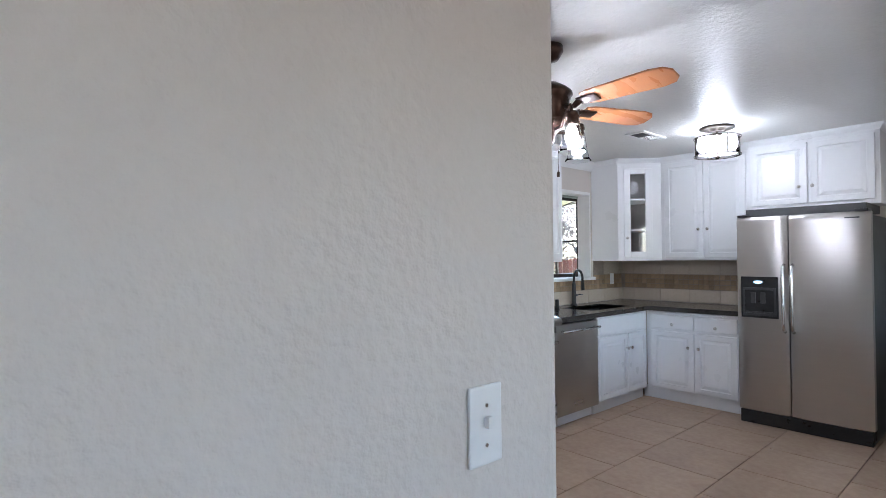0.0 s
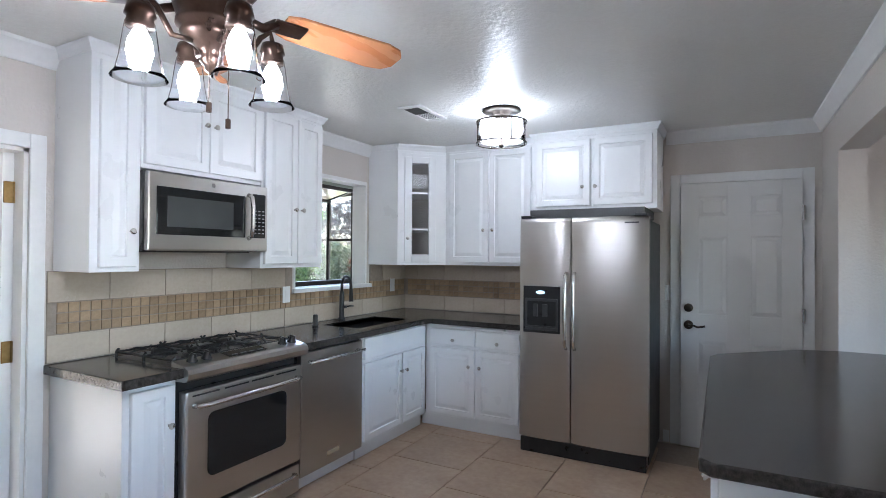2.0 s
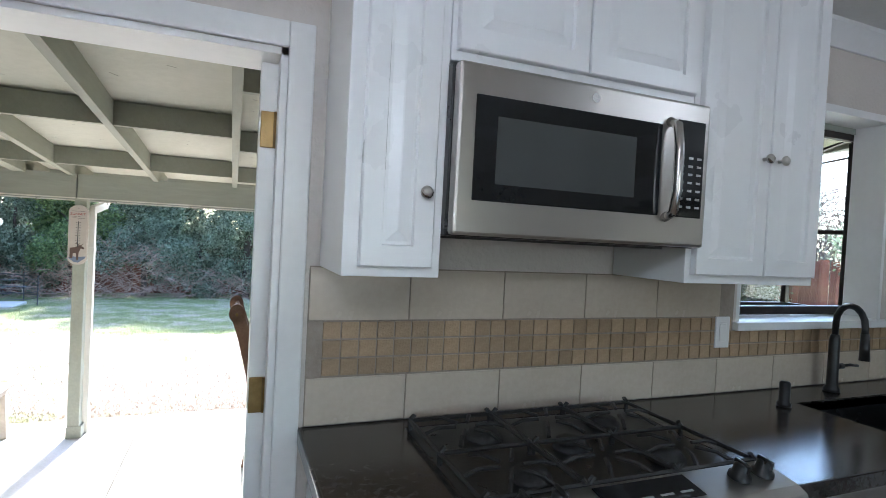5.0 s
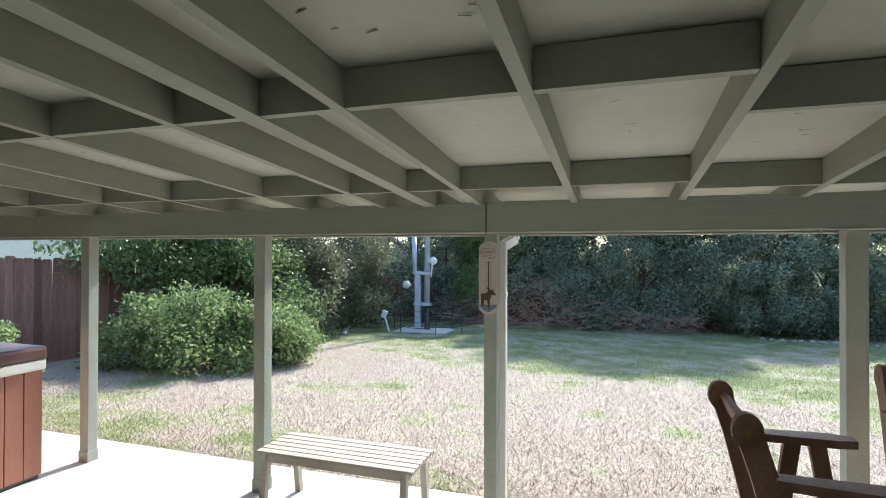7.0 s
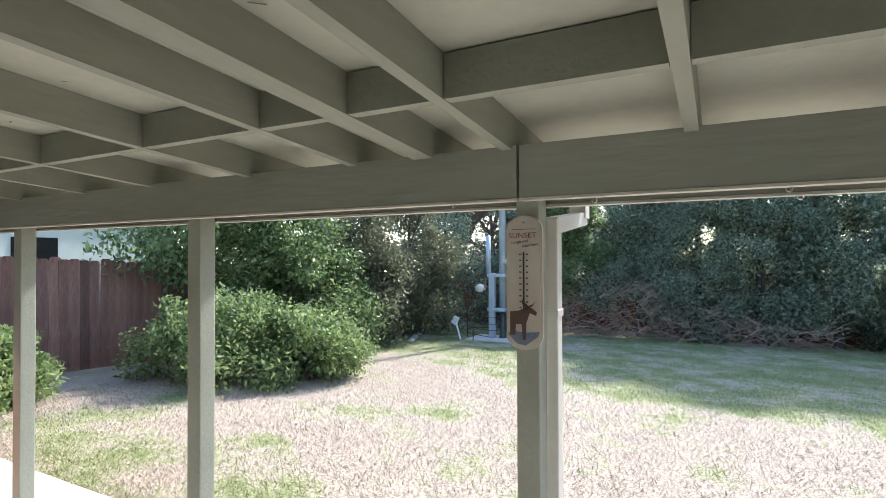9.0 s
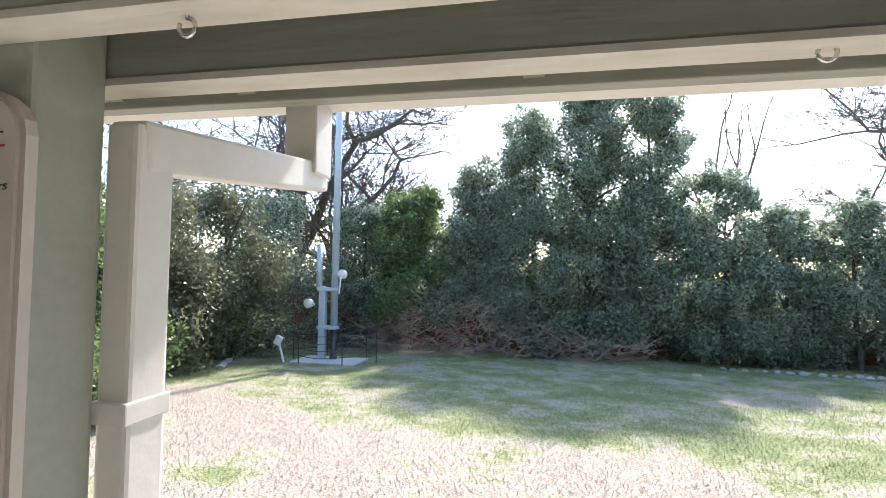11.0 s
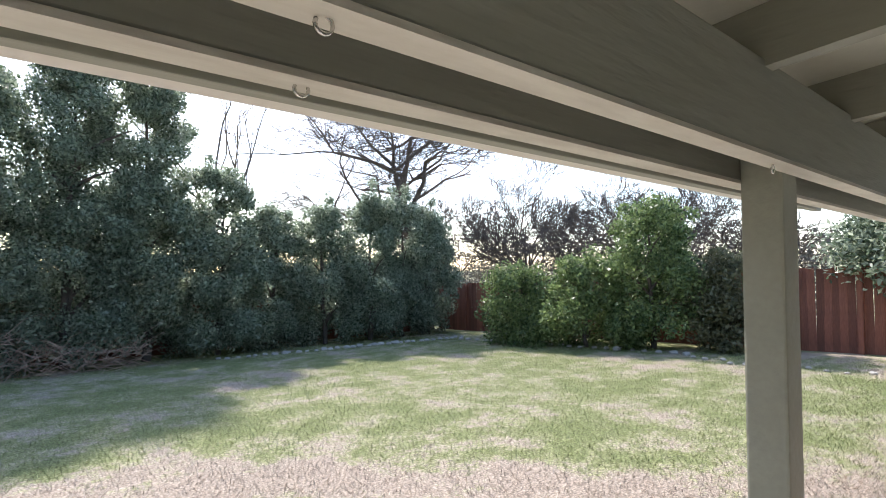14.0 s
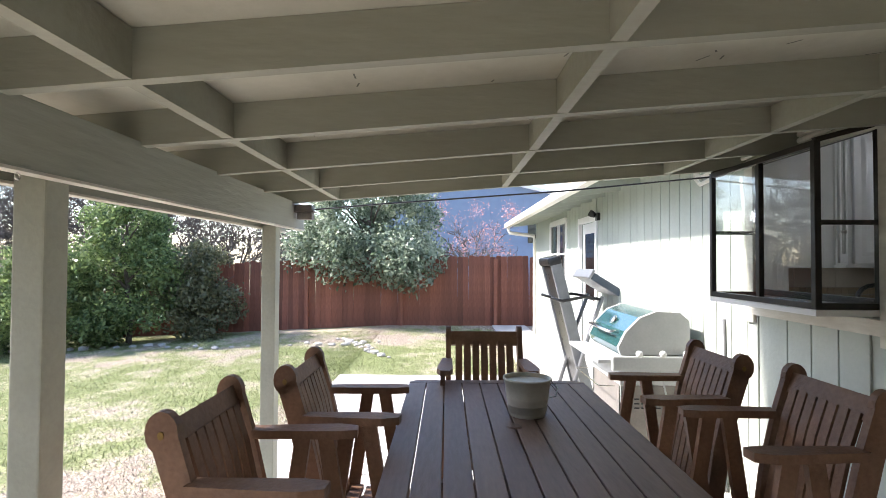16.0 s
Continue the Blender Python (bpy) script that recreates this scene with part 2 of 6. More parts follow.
casing("trim_patio_door", "x", DX0, DX1, DZ, 0.067, -0.001, -1, "white painted casing round the patio door")
bm = B()
for x0, x1, z0, z1 in ((DX0 - .001, DX0 + .018, -.02, DZ), (DX1 - .018, DX1 + .001, -.02, DZ), (DX0, DX1, DZ - .018, DZ + .001)):
    box(bm, x0, x1, 0.0, T + 0.02, z0, z1)
box(bm, DX0, DX1, 0.0, T + .03, -.03, 0.008, 0.004)
box(bm, DX1 - .062, DX1 - .0175, .09, T + .018, 0.009, DZ - .019)
structure("trim_patio_jamb", bm, TRIM, "white jamb and threshold of the patio door", "trim")
casing("trim_inner_door", "y", -3.305, -2.523, 2.0, 0.072, -0.001, -1, "white casing round the six-panel door")

BRASS = material("aged_brass", (0.30, 0.20, 0.085), (0.21, 0.135, 0.05), 0.45, 1.0, scale=20, bump=0.05)
DOORW = material("white_door_paint", (0.72, 0.71, 0.69), (0.70, 0.69, 0.67), 0.4, scale=3, fine=30, bump=0.05)
KNOBM = material("dark_bronze", (0.035, 0.025, 0.02), (0.05, 0.04, 0.03), 0.35, 0.8, scale=20, bump=0.05)


def field(bm, x0, x1, z0, z1, y, deep, slope):
    """A raised field rising from the bottom of its groove."""
    rings = []
    for m_, yy in ((.0, y + deep), (.008, y + deep), (.008 + slope, y + .001)):
        rings.append([bm.verts.new((x, yy, z)) for x, z in ((x0 + m_, z0 + m_), (x1 - m_, z0 + m_), (x1 - m_, z1 - m_), (x0 + m_, z1 - m_))])
    for a, b in zip(rings, rings[1:]):
        for k in range(4):
            bm.faces.new((a[k], a[(k + 1) % 4], b[(k + 1) % 4], b[k]))
    bm.faces.new(rings[2])
    return bm


def panel_door(name, w, h, t, label):
    """A six-panel door standing in the xz plane from the origin, its face towards -y."""
    d = thing(name, (0, 0, 0), label, "door")
    d["kind"] = "structure"
    st = 0.12
    pw = (w - 2 * st - .15) / 2
    cols = [(st, st + pw), (w - st - pw, w - st)]
    rows = [(0.33, 0.805), (1.005, 1.585), (1.735, min(1.885, h - .06))]
    bm = box(B(), 0, w, .009, t, 0, h)
    part("leaf", bm, DOORW, d)
    for a, b in ((0, st), (st + pw, w - st - pw), (w - st, w)):
        part("stile", box(B(), a, b, 0, .009, 0, h, .002), DOORW, d)
    zs = [0] + [v for r_ in rows for v in r_] + [h]
    for a, b in cols:
        for c0, c1 in zip(zs[::2], zs[1::2]):
            part("rail", box(B(), a, b, 0, .009, c0, c1, .002), DOORW, d)
    for r0, r1 in rows:
        for a, b in cols:
            part("panel", field(B(), a, b, r0, r1, .001, .0075, .025), DOORW, d)
    return d


d = panel_door("door_2", 0.775, 1.99, 0.04, "closed white six-panel interior door with bronze hardware")
bm = B(); lathe(bm, [(.032, 0), (.032, .02), (.028, .03), (0, .03)], 20, pose(0.055, -.0, 1.05, 90)); part("deadbolt", bm, KNOBM, d, "round dark bronze deadbolt", True)
bm = B(); lathe(bm, [(.034, 0), (.034, .01), (.03, .02), (0, .02)], 20, pose(0.055, -.0, .92, 90)); cyl(bm, (.055, 0, .92), (.055, -.05, .92), .01)
tube(bm, [(.055, -.05, .92), (.08, -.052, .925), (.12, -.05, .91), (.17, -.048, .92)], .008)
part("lever_handle", bm, KNOBM, d, "dark bronze curved lever", True)
for z in (0.25, 1.03, 1.75):
    bm = B(); box(bm, .772, .79, -.012, .004, z - .05, z + .05); cyl(bm, (.781, -.012, z - .05), (.781, -.012, z + .05), .007); part("hinge", bm, STEELH, d)
d.matrix_basis = pose(-0.045, -2.527, 0.005, 0, 0, -90)

# patio door leaf, swung fully open against the siding
d = panel_door("door_1", 0.84, 1.90, 0.044, "white patio door swung open outwards on brass hinges")
for z in (0.2, 0.98, 1.72):
    bm = B()
    box(bm, -.004, 0.0, .004, .042, z - .05, z + .05, .002)
    cyl(bm, (-.004, -.004, z - .05), (-.004, -.004, z + .05), .008, n=10)
    part("hinge", bm, BRASS, d, "aged brass butt hinge")
d.matrix_basis = pose(DX1 + 0.01, T + 0.036, 0.005, 0, 0, 3)
for z in (0.2, 0.98, 1.72):
    bm = B()
    box(bm, DX1 - .059, DX1 - .022, .083, .0895, z - .05, z + .05, .002); cyl(bm, (DX1 - .019, .082, z - .05), (DX1 - .019, .082, z + .05), .006, n=8)
    tagged(part("hinge_plate", bm, BRASS), "aged brass hinge plate screwed to the white jamb", "hinge", "patio door hinge plates")

# crown moulding
bm = B()


def crown(bm, a, b, inward):
    a, b, n = Vector((*a, 0)), Vector((*b, 0)), Vector((*inward, 0))
    prof = ((0, 0), (0, -.095), (.012, -.095), (.02, -.075), (.05, -.03), (.06, -.018), (.06, 0))
    ra = [bm.verts.new(a + n * u + Vector((0, 0, CH - .001 + v))) for u, v in prof]
    rb = [bm.verts.new(b + n * u + Vector((0, 0, CH - .001 + v))) for u, v in prof]
    k = len(prof)
    for j in range(k):
        bm.faces.new((ra[j], ra[(j + 1) % k], rb[(j + 1) % k], rb[j]))
    bm.faces.new(ra); bm.faces.new(rb[::-1])


crown(bm, (-7.2, -.001), (-3.13, -.001), (0, -1))
crown(bm, (-1.6, -.001), (-.62, -.001), (0, -1))
crown(bm, (-.001, -2.42), (-.001, -3.42), (-1, 0))
crown(bm, (-7.2, -3.419), (0, -3.419), (0, 1))
structure("trim_crown", bm, TRIM, "white crown moulding under the ceiling", "trim")
bm = B()
box(bm, -0.014, -.001, -2.445, -2.40, 0, .09, .004)
box(bm, -0.59, -0.001, -3.419, -3.405, 0, .09, .004)
box(bm, -7.2, -4.80, -2.619, -2.606, 0, .09, .004)
box(bm, DX1 + .09, -3.15, -.014, -.001, 0, .09, .004)
box(bm, -7.2, DX0 - .09, -.014, -.001, 0, .09, .004)
structure("baseboard", bm, TRIM, "white painted baseboards", "baseboard")


# ---- cabinets ----
NICKEL = material("satin_nickel", (0.50, 0.48, 0.45), (0.56, 0.54, 0.51), 0.28, 1.0, scale=20, bump=0.02)


def knob(parent, x, z, y=-.02):
    bm = B()
    lathe(bm, [(0, 0), (.006, 0), (.005, .012), (.014, .02), (.015, .026), (.009, .032), (0, .033)], 14, pose(x, y, z, 90))
    part("knob", bm, NICKEL, parent, "satin nickel knob", True)


def raised(parent, name, x0, x1, z0, z1, raise_field=True):
    """A cabinet front in one piece, face towards -y: eased edge, frame, groove and raised field."""
    bm = B()
    steps = [(0, 0), (0, -.018), (.003, -.021)]
    if raise_field:
        steps += [(.048, -.021), (.051, -.0125), (.058, -.0125), (.083, -.020)]
    rings = [[bm.verts.new((x, y, z)) for x, z in ((x0 + m, z0 + m), (x1 - m, z0 + m), (x1 - m, z1 - m), (x0 + m, z1 - m))] for m, y in steps]
    for a, b in zip(rings, rings[1:]):
        for k in range(4):
            bm.faces.new((a[k], a[(k + 1) % 4], b[(k + 1) % 4], b[k]))
    bm.faces.new(rings[-1])
    bm.faces.new(rings[0][::-1])
    return part(name, bm, WHITE, parent)


def cabinet(name, w, depth, z0, z1, label, kick=0.0, category="cabinet", group=""):
    c = thing(name, (0, 0, 0), label, category, group)
    bm = B()
    box(bm, 0, w, 0.0, depth, z0 + kick, z1, .002)
    part("body", bm, WHITE, c)
    if kick:
        bm = B()
        box(bm, 0, w, .045, depth, z0, z0 + kick)
        part("toe_kick", bm, WHITE, c)
    return c


def cornice(parent, pts, z=CH):
    """A small crown along the top of a cabinet, following points in its own plane."""
    bm = B()
    for (xa, ya), (xb, yb) in zip(pts, pts[1:]):
        d = Vector((xb - xa, yb - ya, 0)).normalized()
        n = Vector((d.y, -d.x, 0))
        prof = ((0, 0), (0, -.05), (.006, -.05), (.014, -.03), (.028, -.012), (.03, 0))
        ra = [bm.verts.new(Vector((xa, ya, z - .002 + v)) + n * u - d * u) for u, v in prof]
        rb = [bm.verts.new(Vector((xb, yb, z - .002 + v)) + n * u + d * u) for u, v in prof]
        k = len(prof)
        for j in range(k):
            bm.faces.new((ra[j], ra[(j + 1) % k], rb[(j + 1) % k], rb[j]))
        bm.faces.new(ra); bm.faces.new(rb[::-1])
    return part("cornice", bm, WHITE, parent)


UD = 0.31
UG, BG = "wall cabinets", "base cabinets"
c = cabinet("wall_cabinet", .23, UD - .004, 1.352, CH - .004, "narrow tall white wall cabinet with one panelled door", group=UG)
raised(c, "door", .035, .205, 1.375, 2.33); knob(c, .175, 1.546); cornice(c, [(0, UD - .004), (0, 0), (.23, 0)])
c.matrix_basis = pose(-3.13, -UD, 0)
c = cabinet("wall_cabinet", .752, UD - .004, 1.862, CH - .004, "white two-door wall cabinet above the microwave", group=UG)
raised(c, "door", .012, .373, 1.885, 2.345); raised(c, "door", .377, .742, 1.885, 2.345); knob(c, .345, 2.14); knob(c, .405, 2.14); cornice(c, [(0, 0), (.752, 0)])
c.matrix_basis = pose(-2.897, -UD, 0)
c = cabinet("wall_cabinet", .548, UD - .004, 1.352, CH - .004, "tall white wall cabinet with two panelled doors", group=UG)
raised(c, "door", .02, .296, 1.378, 2.335); raised(c, "door", .302, .534, 1.378, 2.335); knob(c, .266, 1.732); knob(c, .332, 1.732); cornice(c, [(0, 0), (.548, 0), (.548, UD - .004)])
c.matrix_basis = pose(-2.142, -UD, 0)
# diagonal corner cabinet with a glass door
GLASS = glass("clear_glass")
PANE = glass("window_glass", (0.97, 0.99, 0.98))
c = thing("corner_cabinet", (0, 0, 0), "white corner wall cabinet with a narrow glass door", "cabinet", UG)
P5 = [(-.62, -.004), (-.62, -.31), (-.31, -.62), (-.004, -.62), (-.004, -.004)]
for nm, z0, z1 in (("bottom", 1.352, 1.372), ("shelf", 1.66, 1.675), ("shelf", 1.98, 1.995), ("top", 2.33, CH - .004)):
    bm = B(); slab(bm, P5 if nm != "shelf" else [(-.6, -.02), (-.6, -.29), (-.31, -.59), (-.02, -.6), (-.02, -.02)], z0, z1); part(nm, bm, WHITE, c)
bm = B(); box(bm, -.62, -.602, -.31, -.004, 1.372, 2.33); part("side_panel", bm, WHITE, c)
bm = B(); box(bm, -.31, -.004, -.62, -.602, 1.372, 2.33); part("side_panel", bm, WHITE, c)
DW = .31 * math.sqrt(2)
DM = pose(-.62, -.31, 0, 0, 0, -45)
bm = B()
for x0, x1, z0, z1 in ((0, .125, 1.372, 2.33), (.28, DW, 1.372, 2.33), (.125, .28, 1.372, 1.445), (.125, .28, 2.245, 2.33)):
    box(bm, x0, x1, -.012, .008, z0, z1, .002, DM)
for x0, x1, z0, z1 in ((.06, .125, 1.385, 2.30), (.28, .345, 1.385, 2.30), (.125, .28, 1.385, 1.445), (.125, .28, 2.245, 2.30)):
    box(bm, x0, x1, -.026, -.012, z0, z1, .003, DM)
part("door", bm, WHITE, c)
bm = B(); box(bm, .12, .285, -.02, -.016, 1.44, 2.25, 0, DM); gp = part("glass_pane", bm, GLASS, c, "clear glass pane"); gp.visible_shadow = False
bm = B(); lathe(bm, [(0, 0), (.006, 0), (.005, .012), (.014, .02), (.015, .026), (.009, .032), (0, .033)], 14, DM @ pose(.085, -.026, 1.585, 90)); part("knob", bm, NICKEL, c, "satin nickel knob", True)
cornice(c, [(-.62, -.004), (-.62, -.31), (-.31, -.62)])
c = cabinet("wall_cabinet", .84, UD - .004, 1.352, CH - .004, "white two-door wall cabinet over the corner counter", group=UG)
raised(c, "door", .045, .424, 1.378, 2.335); raised(c, "door", .43, .80, 1.378, 2.335); knob(c, .384, 1.655); knob(c, .469, 1.655); cornice(c, [(0, 0), (.84, 0)])
c.matrix_basis = pose(-UD, -.623, 0, 0, 0, -90)
c = cabinet("wall_cabinet", .92, .415, 1.79, CH - .004, "deep white two-door wall cabinet above the refrigerator", group=UG)
raised(c, "door", .03, .448, 1.825, 2.33); raised(c, "door", .472, .89, 1.825, 2.33); knob(c, .395, 1.965); knob(c, .49, 1.965); cornice(c, [(0, .11), (0, 0), (.92, 0), (.92, .41)])
c.matrix_basis = pose(-.42, -1.478, 0, 0, 0, -90)

BD = .59
c = cabinet("base_cabinet", .245, BD - .004, 0, .868, "narrow white base cabinet at the counter's end", .1, group=BG)
raised(c, "door", .03, .232, .13, .84); knob(c, .2, .66)
c.matrix_basis = pose(-3.137, -BD, 0)
c = cabinet("base_cabinet", .89, BD - .004, 0, .69, "white sink base cabinet with two panelled doors", .1, group=BG)
raised(c, "false_front", .02, .85, .70, .85, False); raised(c, "door", .02, .498, .125, .675); raised(c, "door", .508, .85, .125, .675); knob(c, .471, .54); knob(c, .538, .54)
part("face_rail", box(B(), 0, .89, 0, .02, .69, .868), WHITE, c)
c.matrix_basis = pose(-1.485, -BD, 0)
c = cabinet("base_cabinet", .86, BD - .004, 0, .868, "white base cabinet with two drawers over two doors", .1, group=BG)
raised(c, "drawer", .05, .46, .70, .83, False); raised(c, "drawer", .468, .835, .70, .83, False); raised(c, "door", .05, .46, .125, .675); raised(c, "door", .468, .835, .125, .675)
knob(c, .27, .743); knob(c, .66, .743); knob(c, .415, .54); knob(c, .51, .54)
bm = B(); box(bm, .22, .72, -.035, .0, .842, .856, .003); part("pull_out_board", bm, WHITE, c, "white pull-out cutting board")
part("toe_corner", box(B(), -.06, 0, .045, .2, 0, .1), WHITE, c)
c.matrix_basis = pose(-BD, -.595, 0, 0, 0, -90)

# countertop with a sunken sink
SX0, SX1, SY0, SY1 = -1.42, -.76, -.515, -.17
CT = thing("countertop", (0, 0, 0.868), "polished dark granite countertop in an L shape", "countertop")
bm = B()
for o in ([(-3.16, -.635), (-2.885, -.635), (-2.885, -.002), (-3.16, -.002)], [(-2.885, -.07), (-2.115, -.07), (-2.115, -.002), (-2.885, -.002)],
          [(-2.115, -.635), (SX0, -.635), (SX0, -.002), (-2.115, -.002)], [(SX0, -.635), (SX1, -.635), (SX1, SY0), (SX0, SY0)], [(SX0, SY1), (SX1, SY1), (SX1, -.002), (SX0, -.002)],
          [(SX1, -.635), (-.635, -.68), (-.635, -1.465), (-.002, -1.465), (-.002, -.002), (SX1, -.002)]):
    slab(bm, o, .872, .91)
bmesh.ops.remove_doubles(bm, verts=bm.verts, dist=.0005)
o = part("top", bm, GRANITE, CT)
for e in ((-3.16, -2.885, -.645, -.634), (-2.115, -.68, -.645, -.634), (-.645, -.634, -1.465, -.68), (-3.17, -3.159, -.645, -.002)):
    part("edge", box(B(), *e, .868, .911, .004), GRANITE, CT, "rounded dark granite edge")
s = thing("kitchen_sink", (-1, -.3, .72), "black undermount kitchen sink set in the granite", "sink")
bm = B()
w = .012
box(bm, SX0 - w, SX1 + w, SY0 - w, SY1 + w, .70, .712)
box(bm, SX0 - w, SX0, SY0, SY1, .712, .905); box(bm, SX1, SX1 + w, SY0, SY1, .712, .905)
box(bm, SX0 - w, SX1 + w, SY0 - w, SY0, .712, .905); box(bm, SX0 - w, SX1 + w, SY1, SY1 + w, .712, .905)
part("basin", bm, BLACK, s)
bm = B(); lathe(bm, [(0, .716), (.04, .716), (.045, .712)], 20, pose(-1, -.3, 0)); part("drain", bm, STEELH, s, "", True)
f = thing("kitchen_faucet", (-1.09, -.09, .91), "tall matte black gooseneck kitchen faucet", "faucet")
bm = B(); lathe(bm, [(.0, .911), (.03, .911), (.028, .925), (.021, .935), (.019, 1.12), (.015, 1.14), (0, 1.145)], 18, pose(-1.09, -.09, 0)); part("body", bm, BLACK, f, "", True)
bm = B(); tube(bm, [(-1.09, -.09, 1.12)] + [(-1.09 - .03 * (1 - math.cos(a)), -.09 - .07 * (1 - math.cos(a)), 1.19 + .075 * math.sin(a)) for a in [k * math.pi / 8 for k in range(9)]] + [(-1.15, -.23, 1.165)], .012, 10); part("spout", bm, BLACK, f, "", True)
bm = B(); cyl(bm, (-1.15, -.23, 1.17), (-1.152, -.235, 1.07), .014, .018); part("spray_head", bm, BLACK, f, "", True)
bm = B(); cyl(bm, (-1.09, -.09, 1.01), (-1.04, -.095, 1.012), .012); tube(bm, [(-1.04, -.095, 1.012), (-1.0, -.1, 1.016), (-.96, -.105, 1.012)], .006); part("handle", bm, BLACK, f, "", True)
# black cap of the sink's air gap
bm = B(); lathe(bm, [(0, .911), (.024, .911), (.023, .925), (.018, .93), (.018, .995), (.013, 1.0), (0, 1.0)], 18, pose(-1.51, -.19, 0))
tagged(part("soap_dispenser", bm, BLACK, None, "", True), "small matte black air gap cap beside the sink", "sink fitting")

# ---- appliances ----
r = thing("refrigerator", (-.4, -1.93, 0), "stainless steel side-by-side refrigerator with ice dispenser", "refrigerator")
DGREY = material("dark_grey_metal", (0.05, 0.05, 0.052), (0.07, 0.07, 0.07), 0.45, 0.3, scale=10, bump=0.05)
bm = B(); box(bm, -.655, -.03, -2.378, -1.485, .03, 1.69, .006); part("body", bm, DGREY, r)
bm = B(); box(bm, -.73, -.1, -2.37, -1.49, .0, .105, .006); part("base_grille", bm, BLACK, r, "black base grille")


def fridge_door(name, y0, y1):
    bm = B()
    n = 12
    z0, z1 = .115, 1.715
    # slightly bowed front with rounded top
    prof = []
    for k in range(n + 1):
        y = y0 + (y1 - y0) * k / n
        u = 2 * k / n - 1
        prof.append((y, -.728 - .018 * (1 - u ** 4)))
    rows = [(z0, 0)] + [(z1 - .05, 0), (z1 - .03, .001), (z1 - .012, .006), (z1, .018)]
    grid = [[bm.verts.new((x + dx, y, z)) for y, x in prof] for z, dx in rows]
    for a, b in zip(grid, grid[1:]):
        for k in range(n):
            bm.faces.new((a[k], a[k + 1], b[k + 1], b[k]))
    back = [[bm.verts.new((-.66, y, z)) for y in (y0, y1)] for z in (z0, z1)]
    bm.faces.new([back[0][0], back[0][1]] + list(reversed(grid[0])))
    bm.faces.new([back[1][0], back[1][1]] + list(reversed(grid[-1])))
    bm.faces.new([back[0][0]] + [g[0] for g in grid] + [back[1][0]])
    bm.faces.new([back[0][1]] + [g[-1] for g in grid] + [back[1][1]])
    o = part(name, bm, STEEL, r, "", True)
    m = o.modifiers.new("split", "EDGE_SPLIT"); m.split_angle = radians(40)
    return o


fd = fridge_door("freezer_door", -1.858, -1.482)
fridge_door("fridge_door", -2.382, -1.866)
for y in (-1.832, -1.892):
    bm = B()
    tube(bm, [(-.742, y, .78), (-.775, y, .80), (-.79, y, .86), (-.795, y, 1.05), (-.79, y, 1.24), (-.775, y, 1.30), (-.742, y, 1.32)], .012, 10)
    part("handle", bm, STEELH, r, "curved bright steel bar handle", True)
DISP = part("dispenser", box(B(), -.751, -.70, -1.79, -1.515, .88, 1.22, .004), BLACK, r, "black water and ice dispenser")
bm = B()
for y0, y1, z0, z1 in ((-1.775, -1.53, .9, .92), (-1.775, -1.76, .92, 1.11), (-1.545, -1.53, .92, 1.11), (-1.775, -1.53, 1.11, 1.13)):
    box(bm, -.758, -.749, y0, y1, z0, z1, .002)
part("frame", bm, DGREY, DISP)
bm = B(); box(bm, -.7575, -.75, -1.76, -1.545, .922, .932, .001); part("drip_tray", bm, DGREY, DISP)
for y in (-1.61, -1.68):
    bm = B(); box(bm, -.762, -.75, y - .018, y + .018, 1.0, 1.09, .003); part("paddle", bm, DGREY, DISP)
LCD = glow("dispenser_display", (0.25, 0.55, 0.75), 0.25)
bm = B(); lathe(bm, [(0, .0), (.026, 0), (.024, .003), (0, .003)], 20, pose(-.751, -1.645, 1.175, 0, -90) @ Matrix.Diagonal((.5, 1.3, 1, 1))); part("display", bm, LCD, DISP, "pale blue lit display")
bm = B(); box(bm, -.7505, -.742, -2.32, -2.23, 1.665, 1.675, .001); part("nameplate", bm, DGREY, r)
for y in (-1.53, -2.33):
    bm = B(); box(bm, -.74, -.6, y - .04, y + .04, 1.715, 1.735, .006); part("hinge_cover", bm, BLACK, r)
# dark sheet added in place of the shade between refrigerator and upper cabinet
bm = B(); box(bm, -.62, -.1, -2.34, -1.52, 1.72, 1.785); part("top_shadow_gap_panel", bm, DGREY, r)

m = thing("microwave_oven", (-2.52, -.17, 1.45), "stainless over-the-range microwave with black glass door", "microwave")
bm = B(); box(bm, -2.9, -2.142, -.335, -.004, 1.452, 1.850, .004); part("body", bm, BLACK, m)
bm = B(); box(bm, -2.897, -2.145, -.372, -.337, 1.455, 1.846, .008); part("front", bm, STEEL, m)
bm = B(); box(bm, -2.855, -2.315, -0.3760, -0.3710, 1.535, 1.775, .003); part("door_glass", bm, DARKGLASS, m, "black glass door")
SCREEN = material("microwave_window", (0.05, 0.055, 0.055), (0.07, 0.075, 0.075), 0.15, scale=3, fine=400, bump=0.0)
bm = B(); box(bm, -2.80, -2.40, -0.3775, -0.3755, 1.575, 1.73, .0008); part("window", bm, SCREEN, m)
bm = B(); box(bm, -2.262, -2.165, -0.3760, -0.3710, 1.535, 1.795, .003); CP = part("control_panel", bm, DARKGLASS, m, "black touch control panel")
GREYK = material("grey_print", (0.35, 0.35, 0.35), (0.4, 0.4, 0.4), 0.5, bump=0)
for k in range(7):
    for j in range(3):
        bm = B(); box(bm, -2.25 + .03 * j, -2.235 + .03 * j, -0.3772, -0.3758, 1.56 + .022 * k, 1.566 + .022 * k); part("key", bm, GREYK, CP)
